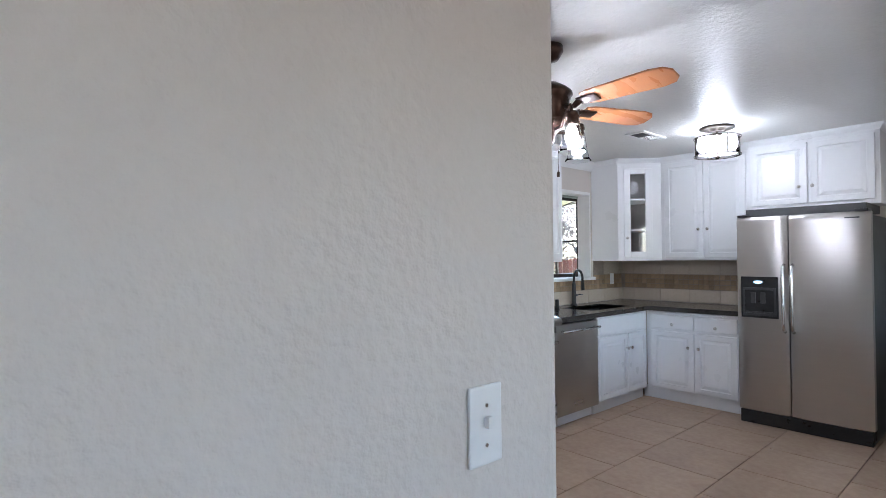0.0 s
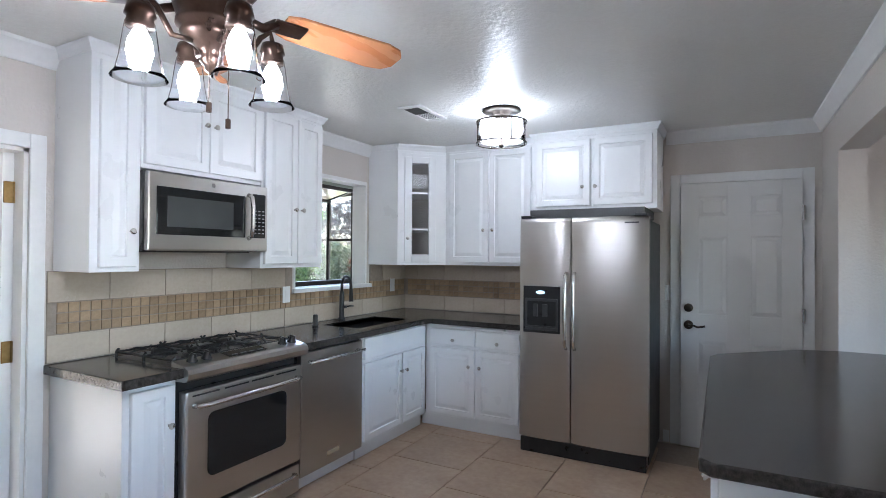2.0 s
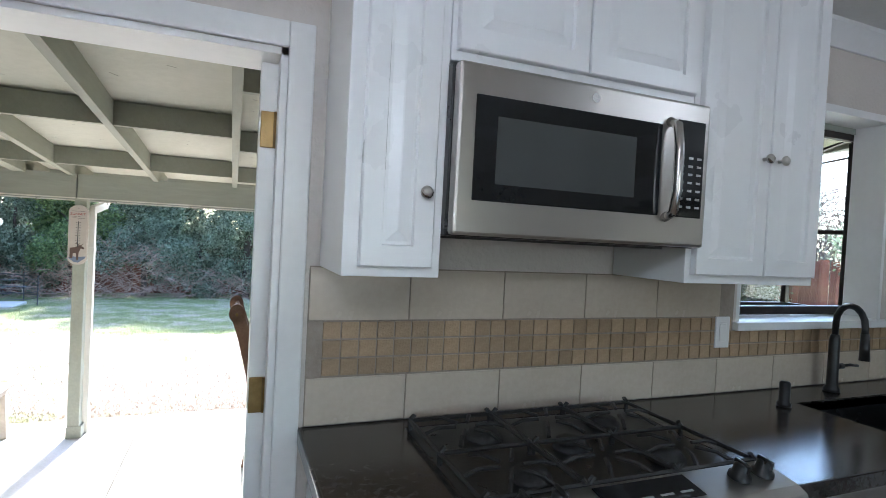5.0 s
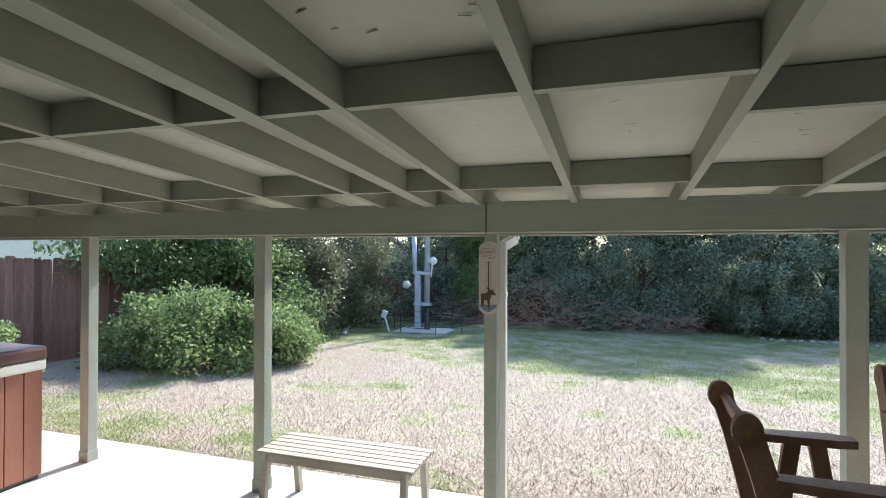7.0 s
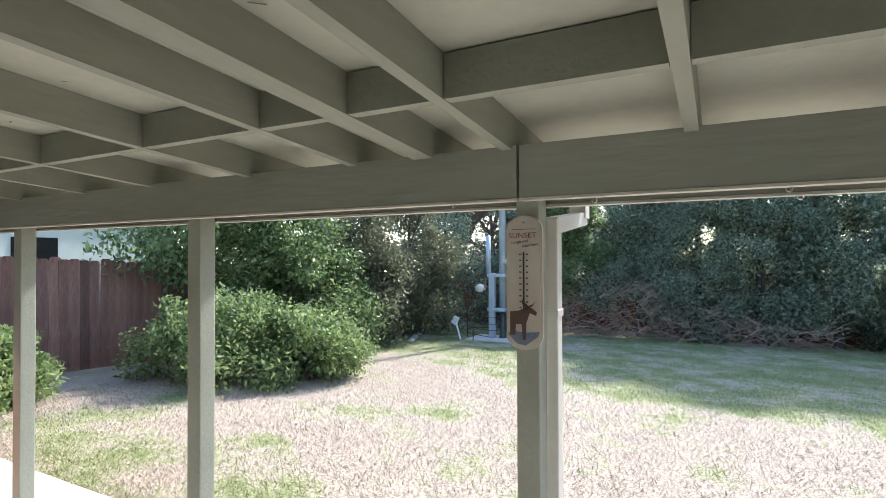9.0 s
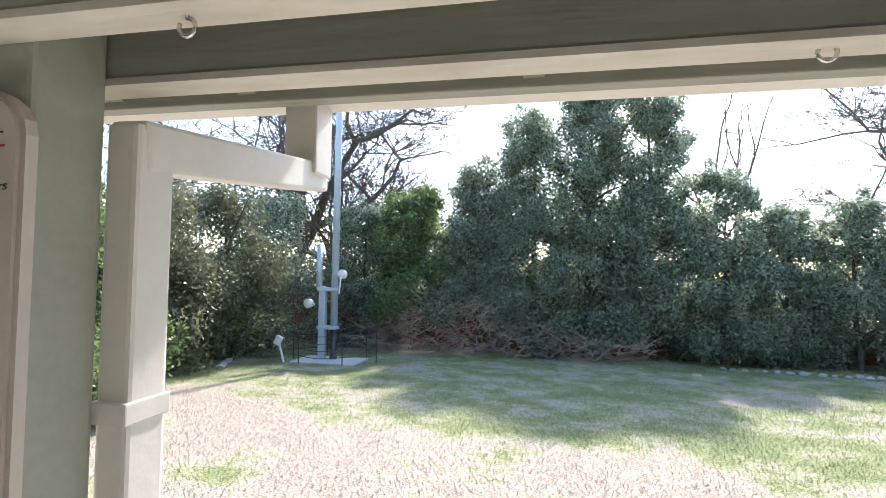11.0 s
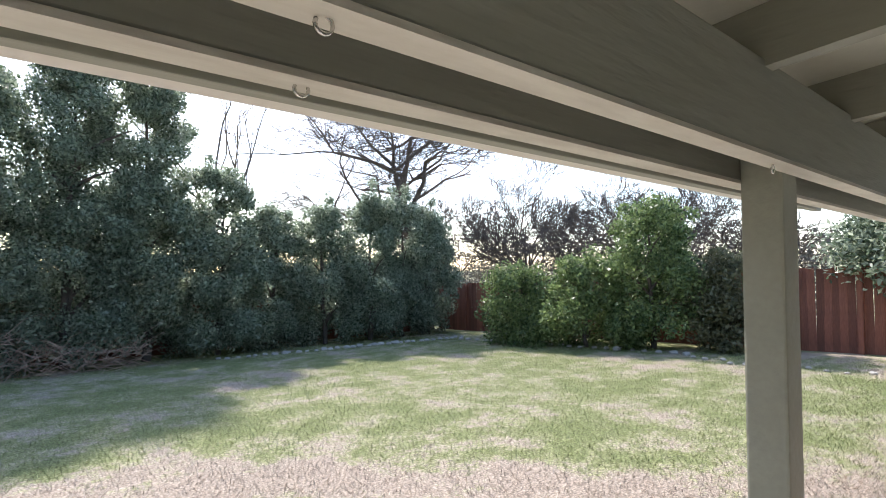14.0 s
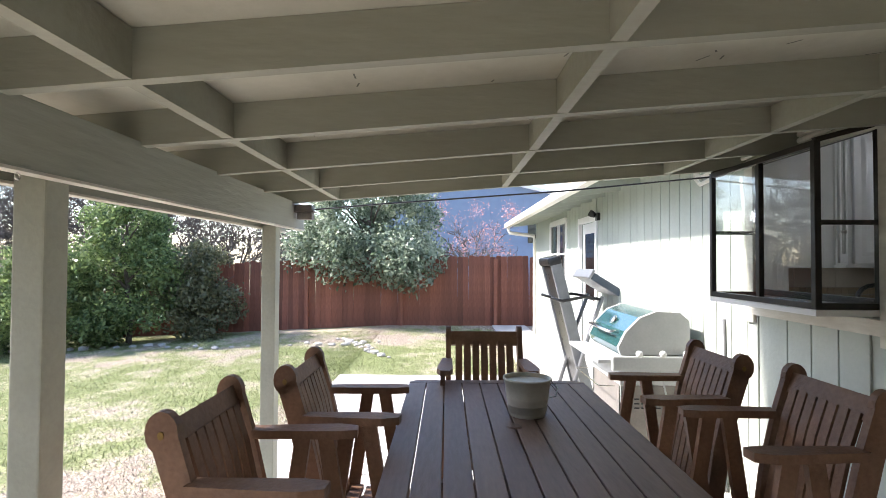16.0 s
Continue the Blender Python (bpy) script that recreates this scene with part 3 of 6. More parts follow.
bm = B(); tube(bm, [(-2.29, -.372, 1.53), (-2.29, -.402, 1.545), (-2.288, -.409, 1.6), (-2.288, -.409, 1.71), (-2.29, -.402, 1.77), (-2.29, -.372, 1.785)], .013, 10); part("handle", bm, STEELH, m, "curved bright steel handle", True)
bm = B(); box(bm, -2.83, -2.21, -.29, -.03, 1.446, 1.456); part("vent_grille", bm, DGREY, m)
bm = B(); lathe(bm, [(0, 0), (.012, 0), (.012, .002), (0, .002)], 16, pose(-2.53, -.372, 1.812, 90)); part("badge", bm, STEELH, m)

st = thing("gas_range", (-2.5, -.33, 0), "stainless slide-in gas range with black grates", "stove")
bm = B(); box(bm, -2.878, -2.122, -.58, -.075, .06, .90, .003); part("body", bm, BLACK, st)
bm = B(); box(bm, -2.885, -2.115, -.60, -.072, .900, .909, .004); part("cooktop", bm, BLACK, st, "black enamel cooktop")
bm = B()
prof = [(-.555, .936), (-.65, .918), (-.672, .906), (-.68, .885), (-.672, .86), (-.655, .848), (-.60, .846), (-.555, .846)]
va = [bm.verts.new((-2.89, y, z)) for y, z in prof]; vb = [bm.verts.new((-2.11, y, z)) for y, z in prof]
for k in range(len(prof)):
    bm.faces.new((va[k], va[(k + 1) % len(prof)], vb[(k + 1) % len(prof)], vb[k]))
bm.faces.new(va); bm.faces.new(vb[::-1])
CPAN = part("control_panel", bm, STEEL, st, "rolled stainless control panel")
PT = pose(0, -.6, .9285, 10.7)
bm = B(); box(bm, -2.63, -2.38, -.035, .035, .0, .002, .0, PT); part("touch_display", bm, DARKGLASS, CPAN)
for k in range(4):
    bm = B(); box(bm, -2.60 + .055 * k, -2.565 + .055 * k, -.02, -.014, .002, .0026, 0, PT); part("key", bm, GREYK, CPAN)
for x in (-2.815, -2.735, -2.24, -2.165):
    bm = B(); lathe(bm, [(.026, 0), (.025, .008), (.019, .012), (.017, .032), (.012, .036), (0, .036)], 16, PT @ pose(x, 0, 0)); box(bm, x - .005, x + .005, -.02, .02, .02, .04, .003, PT)
    part("knob", bm, BLACK, CPAN, "black burner knob", True)
OD = part("oven_door", box(B(), -2.872, -2.128, -.64, -.582, .235, .795, .01), STEEL, st)
bm = B()
pts = []
for cx, cz, a0 in ((-2.28, .64, 0), (-2.72, .64, 90), (-2.72, .40, 180), (-2.28, .40, 270)):
    pts += [(cx + .035 * math.cos(radians(a0 + a)), cz + .035 * math.sin(radians(a0 + a))) for a in (0, 30, 60, 90)]
slab(bm, pts, 0, .004, pose(0, -.640, 0, 90)); part("window", bm, DARKGLASS, OD, "dark oven window")
bm = B(); tube(bm, [(-2.83, -.64, .725), (-2.83, -.675, .728), (-2.78, -.69, .73), (-2.5, -.695, .73), (-2.22, -.69, .73), (-2.17, -.675, .728), (-2.17, -.64, .725)], .013, 10); part("handle", bm, STEELH, OD, "curved steel handle", True)
for x0 in (-2.84, -2.66, -2.49, -2.32):
    bm = B(); box(bm, x0, x0 + .15, -.642, -.638, .768, .776); part("vent_slot", bm, BLACK, OD)
DR = part("drawer", box(B(), -2.872, -2.128, -.635, -.582, .055, .215, .01), STEEL, st)
bm = B(); tube(bm, [(-2.82, -.635, .168), (-2.82, -.66, .17), (-2.77, -.672, .172), (-2.5, -.675, .172), (-2.23, -.672, .172), (-2.18, -.66, .17), (-2.18, -.635, .168)], .011, 10); part("handle", bm, STEELH, DR, "curved steel handle", True)
for bx_, by in ((-2.70, -.19), (-2.70, -.44), (-2.30, -.19), (-2.30, -.44), (-2.5, -.31)):
    bm = B(); lathe(bm, [(.05, .922), (.048, .936), (.04, .938), (.038, .946), (0, .948)], 18, pose(bx_, by, -.013)); part("burner", bm, IRON, st, "black burner cap", True)
for gx in (-2.875, -2.62, -2.37):
    bm = B()
    x0, x1, y0, y1 = gx, gx + .245, -.545, -.09
    for (xa, ya), (xb, yb) in (((x0, y0), (x1, y0)), ((x1, y0), (x1, y1)), ((x1, y1), (x0, y1)), ((x0, y1), (x0, y0))):
        tube(bm, [(xa, ya, .955), (xb, yb, .955)], .007, 6)
    cx = (x0 + x1) / 2
    for cy in (-.19, -.44):
        for a in range(0, 360, 60):
            dx, dy = math.cos(radians(a)), math.sin(radians(a))
            L = .115
            tube(bm, [(cx + .03 * dx, cy + .03 * dy, .968), (cx + .08 * dx, cy + .08 * dy, .97), (cx + L * dx, cy + L * dy, .955)], .006, 6)
    for xa in (x0, x1):
        for ya in (y0, (y0 + y1) / 2, y1):
            tube(bm, [(xa, ya, .922), (xa, ya, .96), (xa + (.012 if xa == x0 else -.012), ya, .975)], .007, 6)
    tube(bm, [(x0, -.315, .955), (x1, -.315, .955)], .007, 6)
    for q in bm.verts:
        q.co.z = .909 + (q.co.z - .922) * .8
    part("grate", bm, IRON, st, "cast-iron burner grate")
for x in (-2.83, -2.17):
    for y in (-.5, -.12):
        part("foot", cyl(B(), (x, y, 0), (x, y, .07), .015), BLACK, st)

dw = thing("dishwasher", (-1.79, -.3, 0), "stainless steel dishwasher with a bar handle", "dishwasher")
bm = B(); box(bm, -2.1, -1.492, -.57, -.02, .1, .865); part("body", bm, BLACK, dw)
bm = B(); box(bm, -2.095, -1.497, -.61, -.572, .105, .845, .006); part("door", bm, STEEL, dw)
bm = B(); cyl(bm, (-2.06, -.655, .79), (-1.53, -.655, .79), .011); [cyl(bm, (x, -.655, .79), (x, -.605, .79), .009) for x in (-2.03, -1.56)]; part("handle", bm, STEELH, dw, "round steel bar handle", True)
bm = B(); box(bm, -1.86, -1.74, -.6125, -.609, .165, .195, .001); part("nameplate", bm, STEELH, dw)
bm = B(); box(bm, -2.1, -1.492, -.53, -.45, 0, .1); part("toe_kick", bm, WHITE, dw)

# ---- island ----
isl = thing("kitchen_island", (-2.1, -3.2, 0), "white island with a dark polished granite top", "kitchen island")
bm = B(); box(bm, -2.82, -1.32, -3.41, -2.82, 0, .852, .003); part("body", bm, WHITE, isl)
o = part("top", slab(B(), [(-2.87, -2.80), (-2.84, -2.77), (-1.17, -2.755), (-1.07, -2.79), (-.68, -3.2), (-.605, -3.41), (-.605, -3.72), (-2.87, -3.72)], .852, .892), GRANITE, isl)
mm = o.modifiers.new("round", "BEVEL"); mm.width, mm.segments, mm.limit_method = .008, 3, "ANGLE"
bm = B(); box(bm, -2.82, -.62, -3.70, -3.42, 0, .852, .003); part("back_panel", bm, WHITE, isl)
for k in range(3):
    x0 = -2.81 + .497 * k
    bm = B(); box(bm, x0, x0 + .485, -2.82, -2.80, .66, .83, .004); dd = part("drawer", bm, WHITE, isl)
    bm = B(); lathe(bm, [(0, 0), (.006, 0), (.005, .012), (.014, .02), (.015, .026), (0, .033)], 12, pose(x0 + .24, -2.80, .745, -90)); part("knob", bm, NICKEL, dd, "satin nickel knob", True)
    bm = B(); box(bm, x0, x0 + .485, -2.82, -2.80, .12, .645, .004); dd = part("door", bm, WHITE, isl)
    bm = B(); lathe(bm, [(0, 0), (.006, 0), (.005, .012), (.014, .02), (.015, .026), (0, .033)], 12, pose(x0 + .43, -2.80, .58, -90)); part("knob", bm, NICKEL, dd, "satin nickel knob", True)

# ---- switches and outlets ----
PLATE = material("white_plastic", (0.78, 0.78, 0.77), (0.75, 0.75, 0.74), 0.35, scale=10, bump=0.02)


def plate(name, mx, label, w=.072, h=.118, toggle=False):
    p = thing(name, (0, 0, 0), label, "wall plate")
    part("plate", box(B(), -w / 2, w / 2, -.006, 0, -h / 2, h / 2, .003), PLATE, p)
    if toggle:
        part("toggle", box(B(), -.005, .005, -.016, -.006, -.004, .014, .002), PLATE, p)
        for z in (-.03, .03):
            part("screw", cyl(B(), (0, -.0075, z), (0, -.005, z), .003, n=8), STEELH, p)
    else:
        part("insert", box(B(), -.017, .017, -.008, -.005, -.034, .034, .002), PLATE, p)
    p.matrix_basis = mx


plate("wall_outlet", pose(-1.625, -.012, 1.145), "white outlet plate on the mosaic tile band")
plate("wall_outlet", pose(-.25, -.012, 1.15), "white outlet plate near the kitchen corner", .075, .12)
plate("light_switch", pose(-.001, -2.43, 1.16, 0, 0, -90), "white switch plate beside the inner door", .03)
plate("light_switch", pose(-4.995, -2.606, 1.142), "white toggle switch plate on the partition wall", .07, .12, True)

# ---- ceiling fan ----
BRONZE = material("oil_rubbed_bronze", (0.045, 0.026, 0.019), (0.075, 0.045, 0.032), 0.3, 0.85, scale=12, bump=0.03)
BLADE = material("cherry_blade", (0.40, 0.15, 0.06), (0.48, 0.20, 0.085), 0.28, scale=3, fine=40, bump=0.04, stretch=(1, 6, 6))
fan = thing("ceiling_fan", (FAN[0], FAN[1], CH), "bronze ceiling fan with cherry blades and four glass lights", "ceiling fan")
FM = pose(FAN[0], FAN[1], 0)
bm = B(); lathe(bm, [(0, CH - .001), (.07, CH - .001), (.072, CH - .03), (.05, CH - .065), (.016, CH - .075)], 24, FM); part("canopy", bm, BRONZE, fan, "", True)
bm = B(); cyl(bm, (*FAN, CH - .07), (*FAN, 2.21), .0135); part("downrod", bm, BRONZE, fan, "", True)
bm = B(); lathe(bm, [(.015, 2.235), (.05, 2.228), (.088, 2.205), (.112, 2.185), (.115, 2.17), (.104, 2.155), (.098, 2.10), (.086, 2.065), (.09, 2.055), (.09, 2.045), (.076, 2.035), (.08, 2.025), (.072, 2.012), (.05, 2.0), (.034, 1.985), (.026, 1.965), (.03, 1.955), (.018, 1.942), (.016, 1.93), (0, 1.922)], 28, FM); part("motor_housing", bm, BRONZE, fan, "", True)
for k in range(5):
    a = -19 + 72 * k
    M = FM @ pose(0, 0, 2.10, 0, 0, a)
    bm = B()
    tube(bm, [M @ Vector(p) for p in ((.09, 0, .0), (.14, 0, -.012), (.18, .0, .012))], .011, 8, .016)
    box(bm, .17, .27, -.03, .03, .004, .012, .004, M @ pose(0, 0, 0, -13))
    part("blade_arm", bm, BRONZE, fan, "", True)
    out = [(.20, -.045), (.24, -.058), (.54, -.072), (.595, -.06), (.62, -.03), (.62, .03), (.595, .06), (.54, .072), (.24, .058), (.20, .045)]
    bm = B(); slab(bm, out, .012, .02, M @ pose(0, 0, 0, -13)); part("blade", bm, BLADE, fan, "cherry-stained wooden blade")
SHADE = glass("fan_shade_glass", (0.97, 0.98, 1.0), 0.03, 1.07)
BULB = glow("bulb_glow", (0.88, 0.94, 1.0), 6)
for k in range(4):
    a = radians(-17 + 90 * k)
    dx, dy = math.cos(a), math.sin(a)
    bx_, by = FAN[0] + .172 * dx, FAN[1] + .172 * dy
    bm = B(); tube(bm, [(FAN[0] + .05 * dx, FAN[1] + .05 * dy, 2.0), (FAN[0] + .10 * dx, FAN[1] + .10 * dy, 2.0), (FAN[0] + .135 * dx, FAN[1] + .135 * dy, 2.06), (FAN[0] + .165 * dx, FAN[1] + .165 * dy, 2.085), (bx_, by, 2.055)], .008, 8); arm = part("light_arm", bm, BRONZE, fan, "", True)
    bm = B(); lathe(bm, [(0, 2.005), (.03, 2.0), (.036, 1.975), (.03, 1.97), (.033, 1.945), (0, 1.945)], 18, pose(bx_, by, .05)); part("socket", bm, BRONZE, arm, "", True)
    bm = B(); lathe(bm, [(.034, 1.955), (.038, 1.93), (.046, 1.87), (.054, 1.835), (.064, 1.82), (.062, 1.819), (.052, 1.835), (.044, 1.87), (.036, 1.93), (.032, 1.955)], 24, pose(bx_, by, .05)); sh = part("glass_shade", bm, SHADE, arm, "clear bell glass shade", True); sh.visible_shadow = False
    bm = B(); lathe(bm, [(0, 1.945), (.014, 1.94), (.026, 1.915), (.031, 1.885), (.024, 1.858), (0, 1.848)], 14, pose(bx_, by, .05)); bu = part("bulb", bm, BULB, arm, "lit white bulb", True); bu.visible_shadow = False
for dx, L in ((-.03, 1.835), (.03, 1.805)):
    bm = B(); tube(bm, [(FAN[0] + dx, FAN[1] - .03, 1.995), (FAN[0] + dx, FAN[1] - .03, L)], .0015, 5); cyl(bm, (FAN[0] + dx, FAN[1] - .03, L), (FAN[0] + dx, FAN[1] - .03, L - .025), .007, n=8); part("pull_chain", bm, BRONZE, fan)

# ---- semi-flush ceiling light ----
cl = thing("ceiling_light", (*LIGHT, CH), "dark metal drum ceiling light with clear glass and lit bulbs", "ceiling light")
LM = pose(*LIGHT, 0)
bm = B(); lathe(bm, [(0, CH - .001), (.125, CH - .001), (.128, CH - .012), (.11, CH - .02), (.065, CH - .022), (.062, CH - .035), (0, CH - .036)], 32, LM); part("canopy", bm, KNOBM, cl, "", True)
bm = B(); cyl(bm, (*LIGHT, CH - .03), (*LIGHT, 2.17), .006, n=8); part("stem", bm, KNOBM, cl)
for z in (2.185, 2.325):
    bm = B(); lathe(bm, [(.166, z - .004), (.17, z - .004), (.17, z + .004), (.166, z + .004), (.166, z - .004)], 40, LM); part("ring", bm, KNOBM, cl, "", True)
for k in range(4):
    a = radians(45 + 90 * k); p = (LIGHT[0] + .168 * math.cos(a), LIGHT[1] + .168 * math.sin(a))
    bm = B(); cyl(bm, (*p, 2.185), (*p, 2.325), .004, n=6); tube(bm, [(*LIGHT, 2.178), (*p, 2.185)], .003, 5); tube(bm, [(*LIGHT, 2.34), (*p, 2.325)], .003, 5); part("strut", bm, KNOBM, cl)
bm = B(); lathe(bm, [(.16, 2.185), (.16, 2.325), (.157, 2.325), (.157, 2.185), (.16, 2.185)], 40, LM); sh = part("glass_drum", bm, glass("drum_glass", (1, 1, 1), 0.0, 1.14), cl, "clear glass drum", True); sh.visible_shadow = False
for k in (-1, 1):
    p = (LIGHT[0] + .06 * k, LIGHT[1])
    bm = B(); cyl(bm, (*p, 2.34), (*p, 2.30), .016, n=12); tube(bm, [(*LIGHT, 2.335), (*p, 2.335)], .006, 6); sock = part("socket", bm, KNOBM, cl)
    bm = B(); lathe(bm, [(0, 2.3), (.014, 2.295), (.03, 2.26), (.026, 2.235), (0, 2.225)], 16, pose(*p, 0)); bu = part("bulb", bm, BULB, cl, "lit white bulb", True); bu.visible_shadow = False
bm = B(); lathe(bm, [(.14, 2.2), (.14, 2.312)], 40, LM); df = part("diffuser", bm, glow("diffuser_glow", (0.9, 0.95, 1.0), 0.4), cl, "white lit inner diffuser", True); df.visible_shadow = False
bm = B(); lathe(bm, [(0, 2.155), (.012, 2.16), (.022, 2.178), (0, 2.182)], 16, LM); part("finial", bm, KNOBM, cl, "", True)

# ---- ceiling vent and smoke alarm ----
v = thing("ceiling_vent", (-1.385, -1.02, CH), "white metal ceiling air vent with dark slots", "air vent")
bm = B()
for x0, x1, y0, y1 in ((-1.575, -1.195, -1.105, -1.075), (-1.575, -1.195, -.965, -.935), (-1.575, -1.545, -1.075, -.965), (-1.225, -1.195, -1.075, -.965)):
    box(bm, x0, x1, y0, y1, CH - .014, CH - .001, .003)
part("frame", bm, TRIM, v)
part("backing", box(B(), -1.545, -1.225, -1.075, -.965, CH - .004, CH - .001), DGREY, v)
for k in range(8):
    y = -1.068 + .0138 * k
    part("slat", box(B(), -1.39, -1.226, -.006, .006, -.001, .001, 0, pose(0, y, CH - .009, 35)), TRIM, v)
    part("slat", box(B(), -1.544, -1.392, -.006, .006, -.001, .001, 0, pose(0, y, CH - .009, -35)), DGREY, v)

copy_thing(v, pose(-3.70, -1.0, CH, 0, 0, 0))

# ---- garden window ----
FRAME = material("bronze_aluminium", (0.035, 0.03, 0.026), (0.05, 0.043, 0.038), 0.4, 0.6, scale=15, bump=0.03)
GY = 0.47
gw = thing("window_1", (-1.1, .16, WZ0), "dark bronze garden window projecting over the sink", "window")
gw["kind"] = "structure"
bm = B()
box(bm, WX0 - .03, WX1 + .03, T - .02, GY, WZ0 - .03, WZ0 - .002); part("sill", bm, TRIM, gw, "white sill board")
FT = 1.95


def bar(x0, x1, y0, y1, z0, z1):
    part("frame_bar", box(B(), x0, x1, y0, y1, z0, z1, .003), FRAME, gw)


for x in (WX0 - .03, WX1):
    bar(x, x + .03, GY - .03, GY, WZ0, FT)
    bar(x, x + .03, T - .01, T + .02, WZ0, 2.08)
    bar(x, x + .03, T + .02, GY - .03, WZ0, WZ0 + .03)
    bar(x, x + .03, T + .02, GY - .03, 1.56, 1.582)
    bm = B()
    tube(bm, [(x + .015, T + .0, 2.03), (x + .015, GY - .01, FT)], .017, 4)
    part("sloping_bar", bm, FRAME, gw)
    pn = part("side_pane", box(B(), x + .012, x + .016, T + .01, GY - .02, WZ0 + .02, FT), PANE, gw); pn.visible_shadow = False
bar(WX0, WX1, GY - .03, GY, WZ0, WZ0 + .03); bar(WX0, WX1, GY - .03, GY, FT - .03, FT)
bar(WX0 + .4, WX0 + .43, GY - .03, GY, WZ0 + .03, FT - .03); bar(WX0, WX1, T - .01, T + .02, 2.0, 2.084)
bar(WX0, WX1, T - .01, T + .02, WZ0 + .013, WZ0 + .05)
for x0, x1 in ((WX0, WX0 + .4), (WX0 + .43, WX1)):
    pn = part("front_pane", box(B(), x0, x1, GY - .017, GY - .013, WZ0 + .03, FT - .03), PANE, gw); pn.visible_shadow = False
bm = B()
for x, y, z in ((WX0, T, 2.02), (WX1, T, 2.02), (WX1, GY - .02, FT), (WX0, GY - .02, FT)):
    bm.verts.new((x, y, z))
bm.faces.new(bm.verts)
pn = part("roof_pane", bm, PANE, gw); pn.visible_shadow = False
bm = B()
for x0, x1, z0, z1 in ((WX0 - .001, WX0 + .02, WZ0, WZ1), (WX1 - .02, WX1 + .001, WZ0, WZ1)):
    box(bm, x0, x1, .0, T - .012, z0, z1)
box(bm, WX0 - .02, WX1 + .04, -.03, T - .012, WZ0 - .02, WZ0 + .012, .004)
box(bm, WX0, WX1, 0, T - .012, WZ1 - .03, WZ1 + .001)
part("reveal", bm, TRIM, gw, "white reveal and stool")

# ---- backsplash tiles ----
bs = thing("backsplash", (-1.6, -.004, .91), "beige tile backsplash with a tumbled stone mosaic band", "backsplash")
bs["kind"] = "structure"
part("grout_bed", box(B(), -3.155, -.0, -.006, -.001, .912, WZ0 - .022), GROUT, bs)
for x0, x1 in ((-3.155, WX0 - .021), (WX1 + .041, 0.0)):
    part("grout_bed", box(B(), x0, x1, -.006, -.001, WZ0 - .022, 1.352), GROUT, bs)
part("grout_bed", box(B(), -.006, -.001, -1.48, -.006, .912, 1.352), GROUT, bs)
TM = {}


def tile_mesh(key, w, h, mat, t=.006):
    if key not in TM:
        bm = B(); box(bm, -w / 2, w / 2, -t, 0, -h / 2, h / 2, .0015)
        me = bpy.data.meshes.new("tile"); bm.to_mesh(me); bm.free(); me.materials.append(mat); TM[key] = me
    return TM[key]


def lay(name, key, w, h, mat, mx, parent):
    o = new(name, tile_mesh(key, w, h, mat))
    o.parent = parent
    o.matrix_parent_inverse = parent.matrix_basis.inverted()
    o.matrix_basis = mx
    return o


for wall in range(2):
    run = 3.155 if wall == 0 else 1.48
    x = 0.286 if wall == 0 else .15
    edges = []
    while x < run:
        edges.append(x); x += .3078
    for e in [0] + edges:
        w = min(.3078, run - e) if e else (edges[0])
        if w < .03:
            continue
        for z0, z1 in ((.914, 1.046), (1.202, 1.350)):
            if wall == 0 and z1 > 1.2:
                wx = -3.155 + e + w / 2
                if WX0 - .1 < wx < WX1 + .1:
                    continue
            mx = pose(-3.155 + e + w / 2, -.006, (z0 + z1) / 2) if wall == 0 else pose(-.006, -e - w / 2, (z0 + z1) / 2, 0, 0, -90)
            lay("tile", ("t", round(w, 3), round(z1 - z0, 3)), w - .003, z1 - z0 - .003, TILE, mx, bs)
rng = random.Random(3)
for wall in range(2):
    run = 3.155 if wall == 0 else 1.48
    x = .04
    while x < run - .05:
        big = rng.random() < .18
        for r in range(3):
            if big and r == 1:
                continue
            h = .0513
            w = .0513
            zc = 1.0475 + .0257 + .0513 * r
            hh = h
            mx = pose(-3.155 + x + w / 2, -.006, zc) if wall == 0 else pose(-.006, -x - w / 2, zc, 0, 0, -90)
            if not (wall == 0 and zc > 1.15 and WX0 - .03 < -3.155 + x + w / 2 < WX1 + .03):
                lay("mosaic_tile", ("m",), w - .004, hh - .0055, MOSAIC, mx, bs)
            if big and r == 0:
                mx2 = mx @ pose(0, 0, .0513)
                lay("mosaic_tile", ("m",), w - .004, hh - .0055, MOSAIC, mx2, bs)
        x += .0513

# ---- floor tiles ----
fl = bpy.data.objects["floor"]
P = .552
for j in range(-11, 1):
    y = -.18 + P * j + P / 2
    if y < -5.5 or y > -.1:
        continue
    for i in range(-14, 1):
        x = .1 + P * i + (P / 2 if j % 2 else 0)
        if x < -7.1 or x > -.25:
            continue
        o = new("floor_tile", tile_mesh(("f",), P - .005, P - .005, FTILE, .012))
        o.parent = fl
        o.matrix_basis = pose(x, y, -.012, -90)
# ---- outdoor materials ----
PZ = -0.22                              # patio level


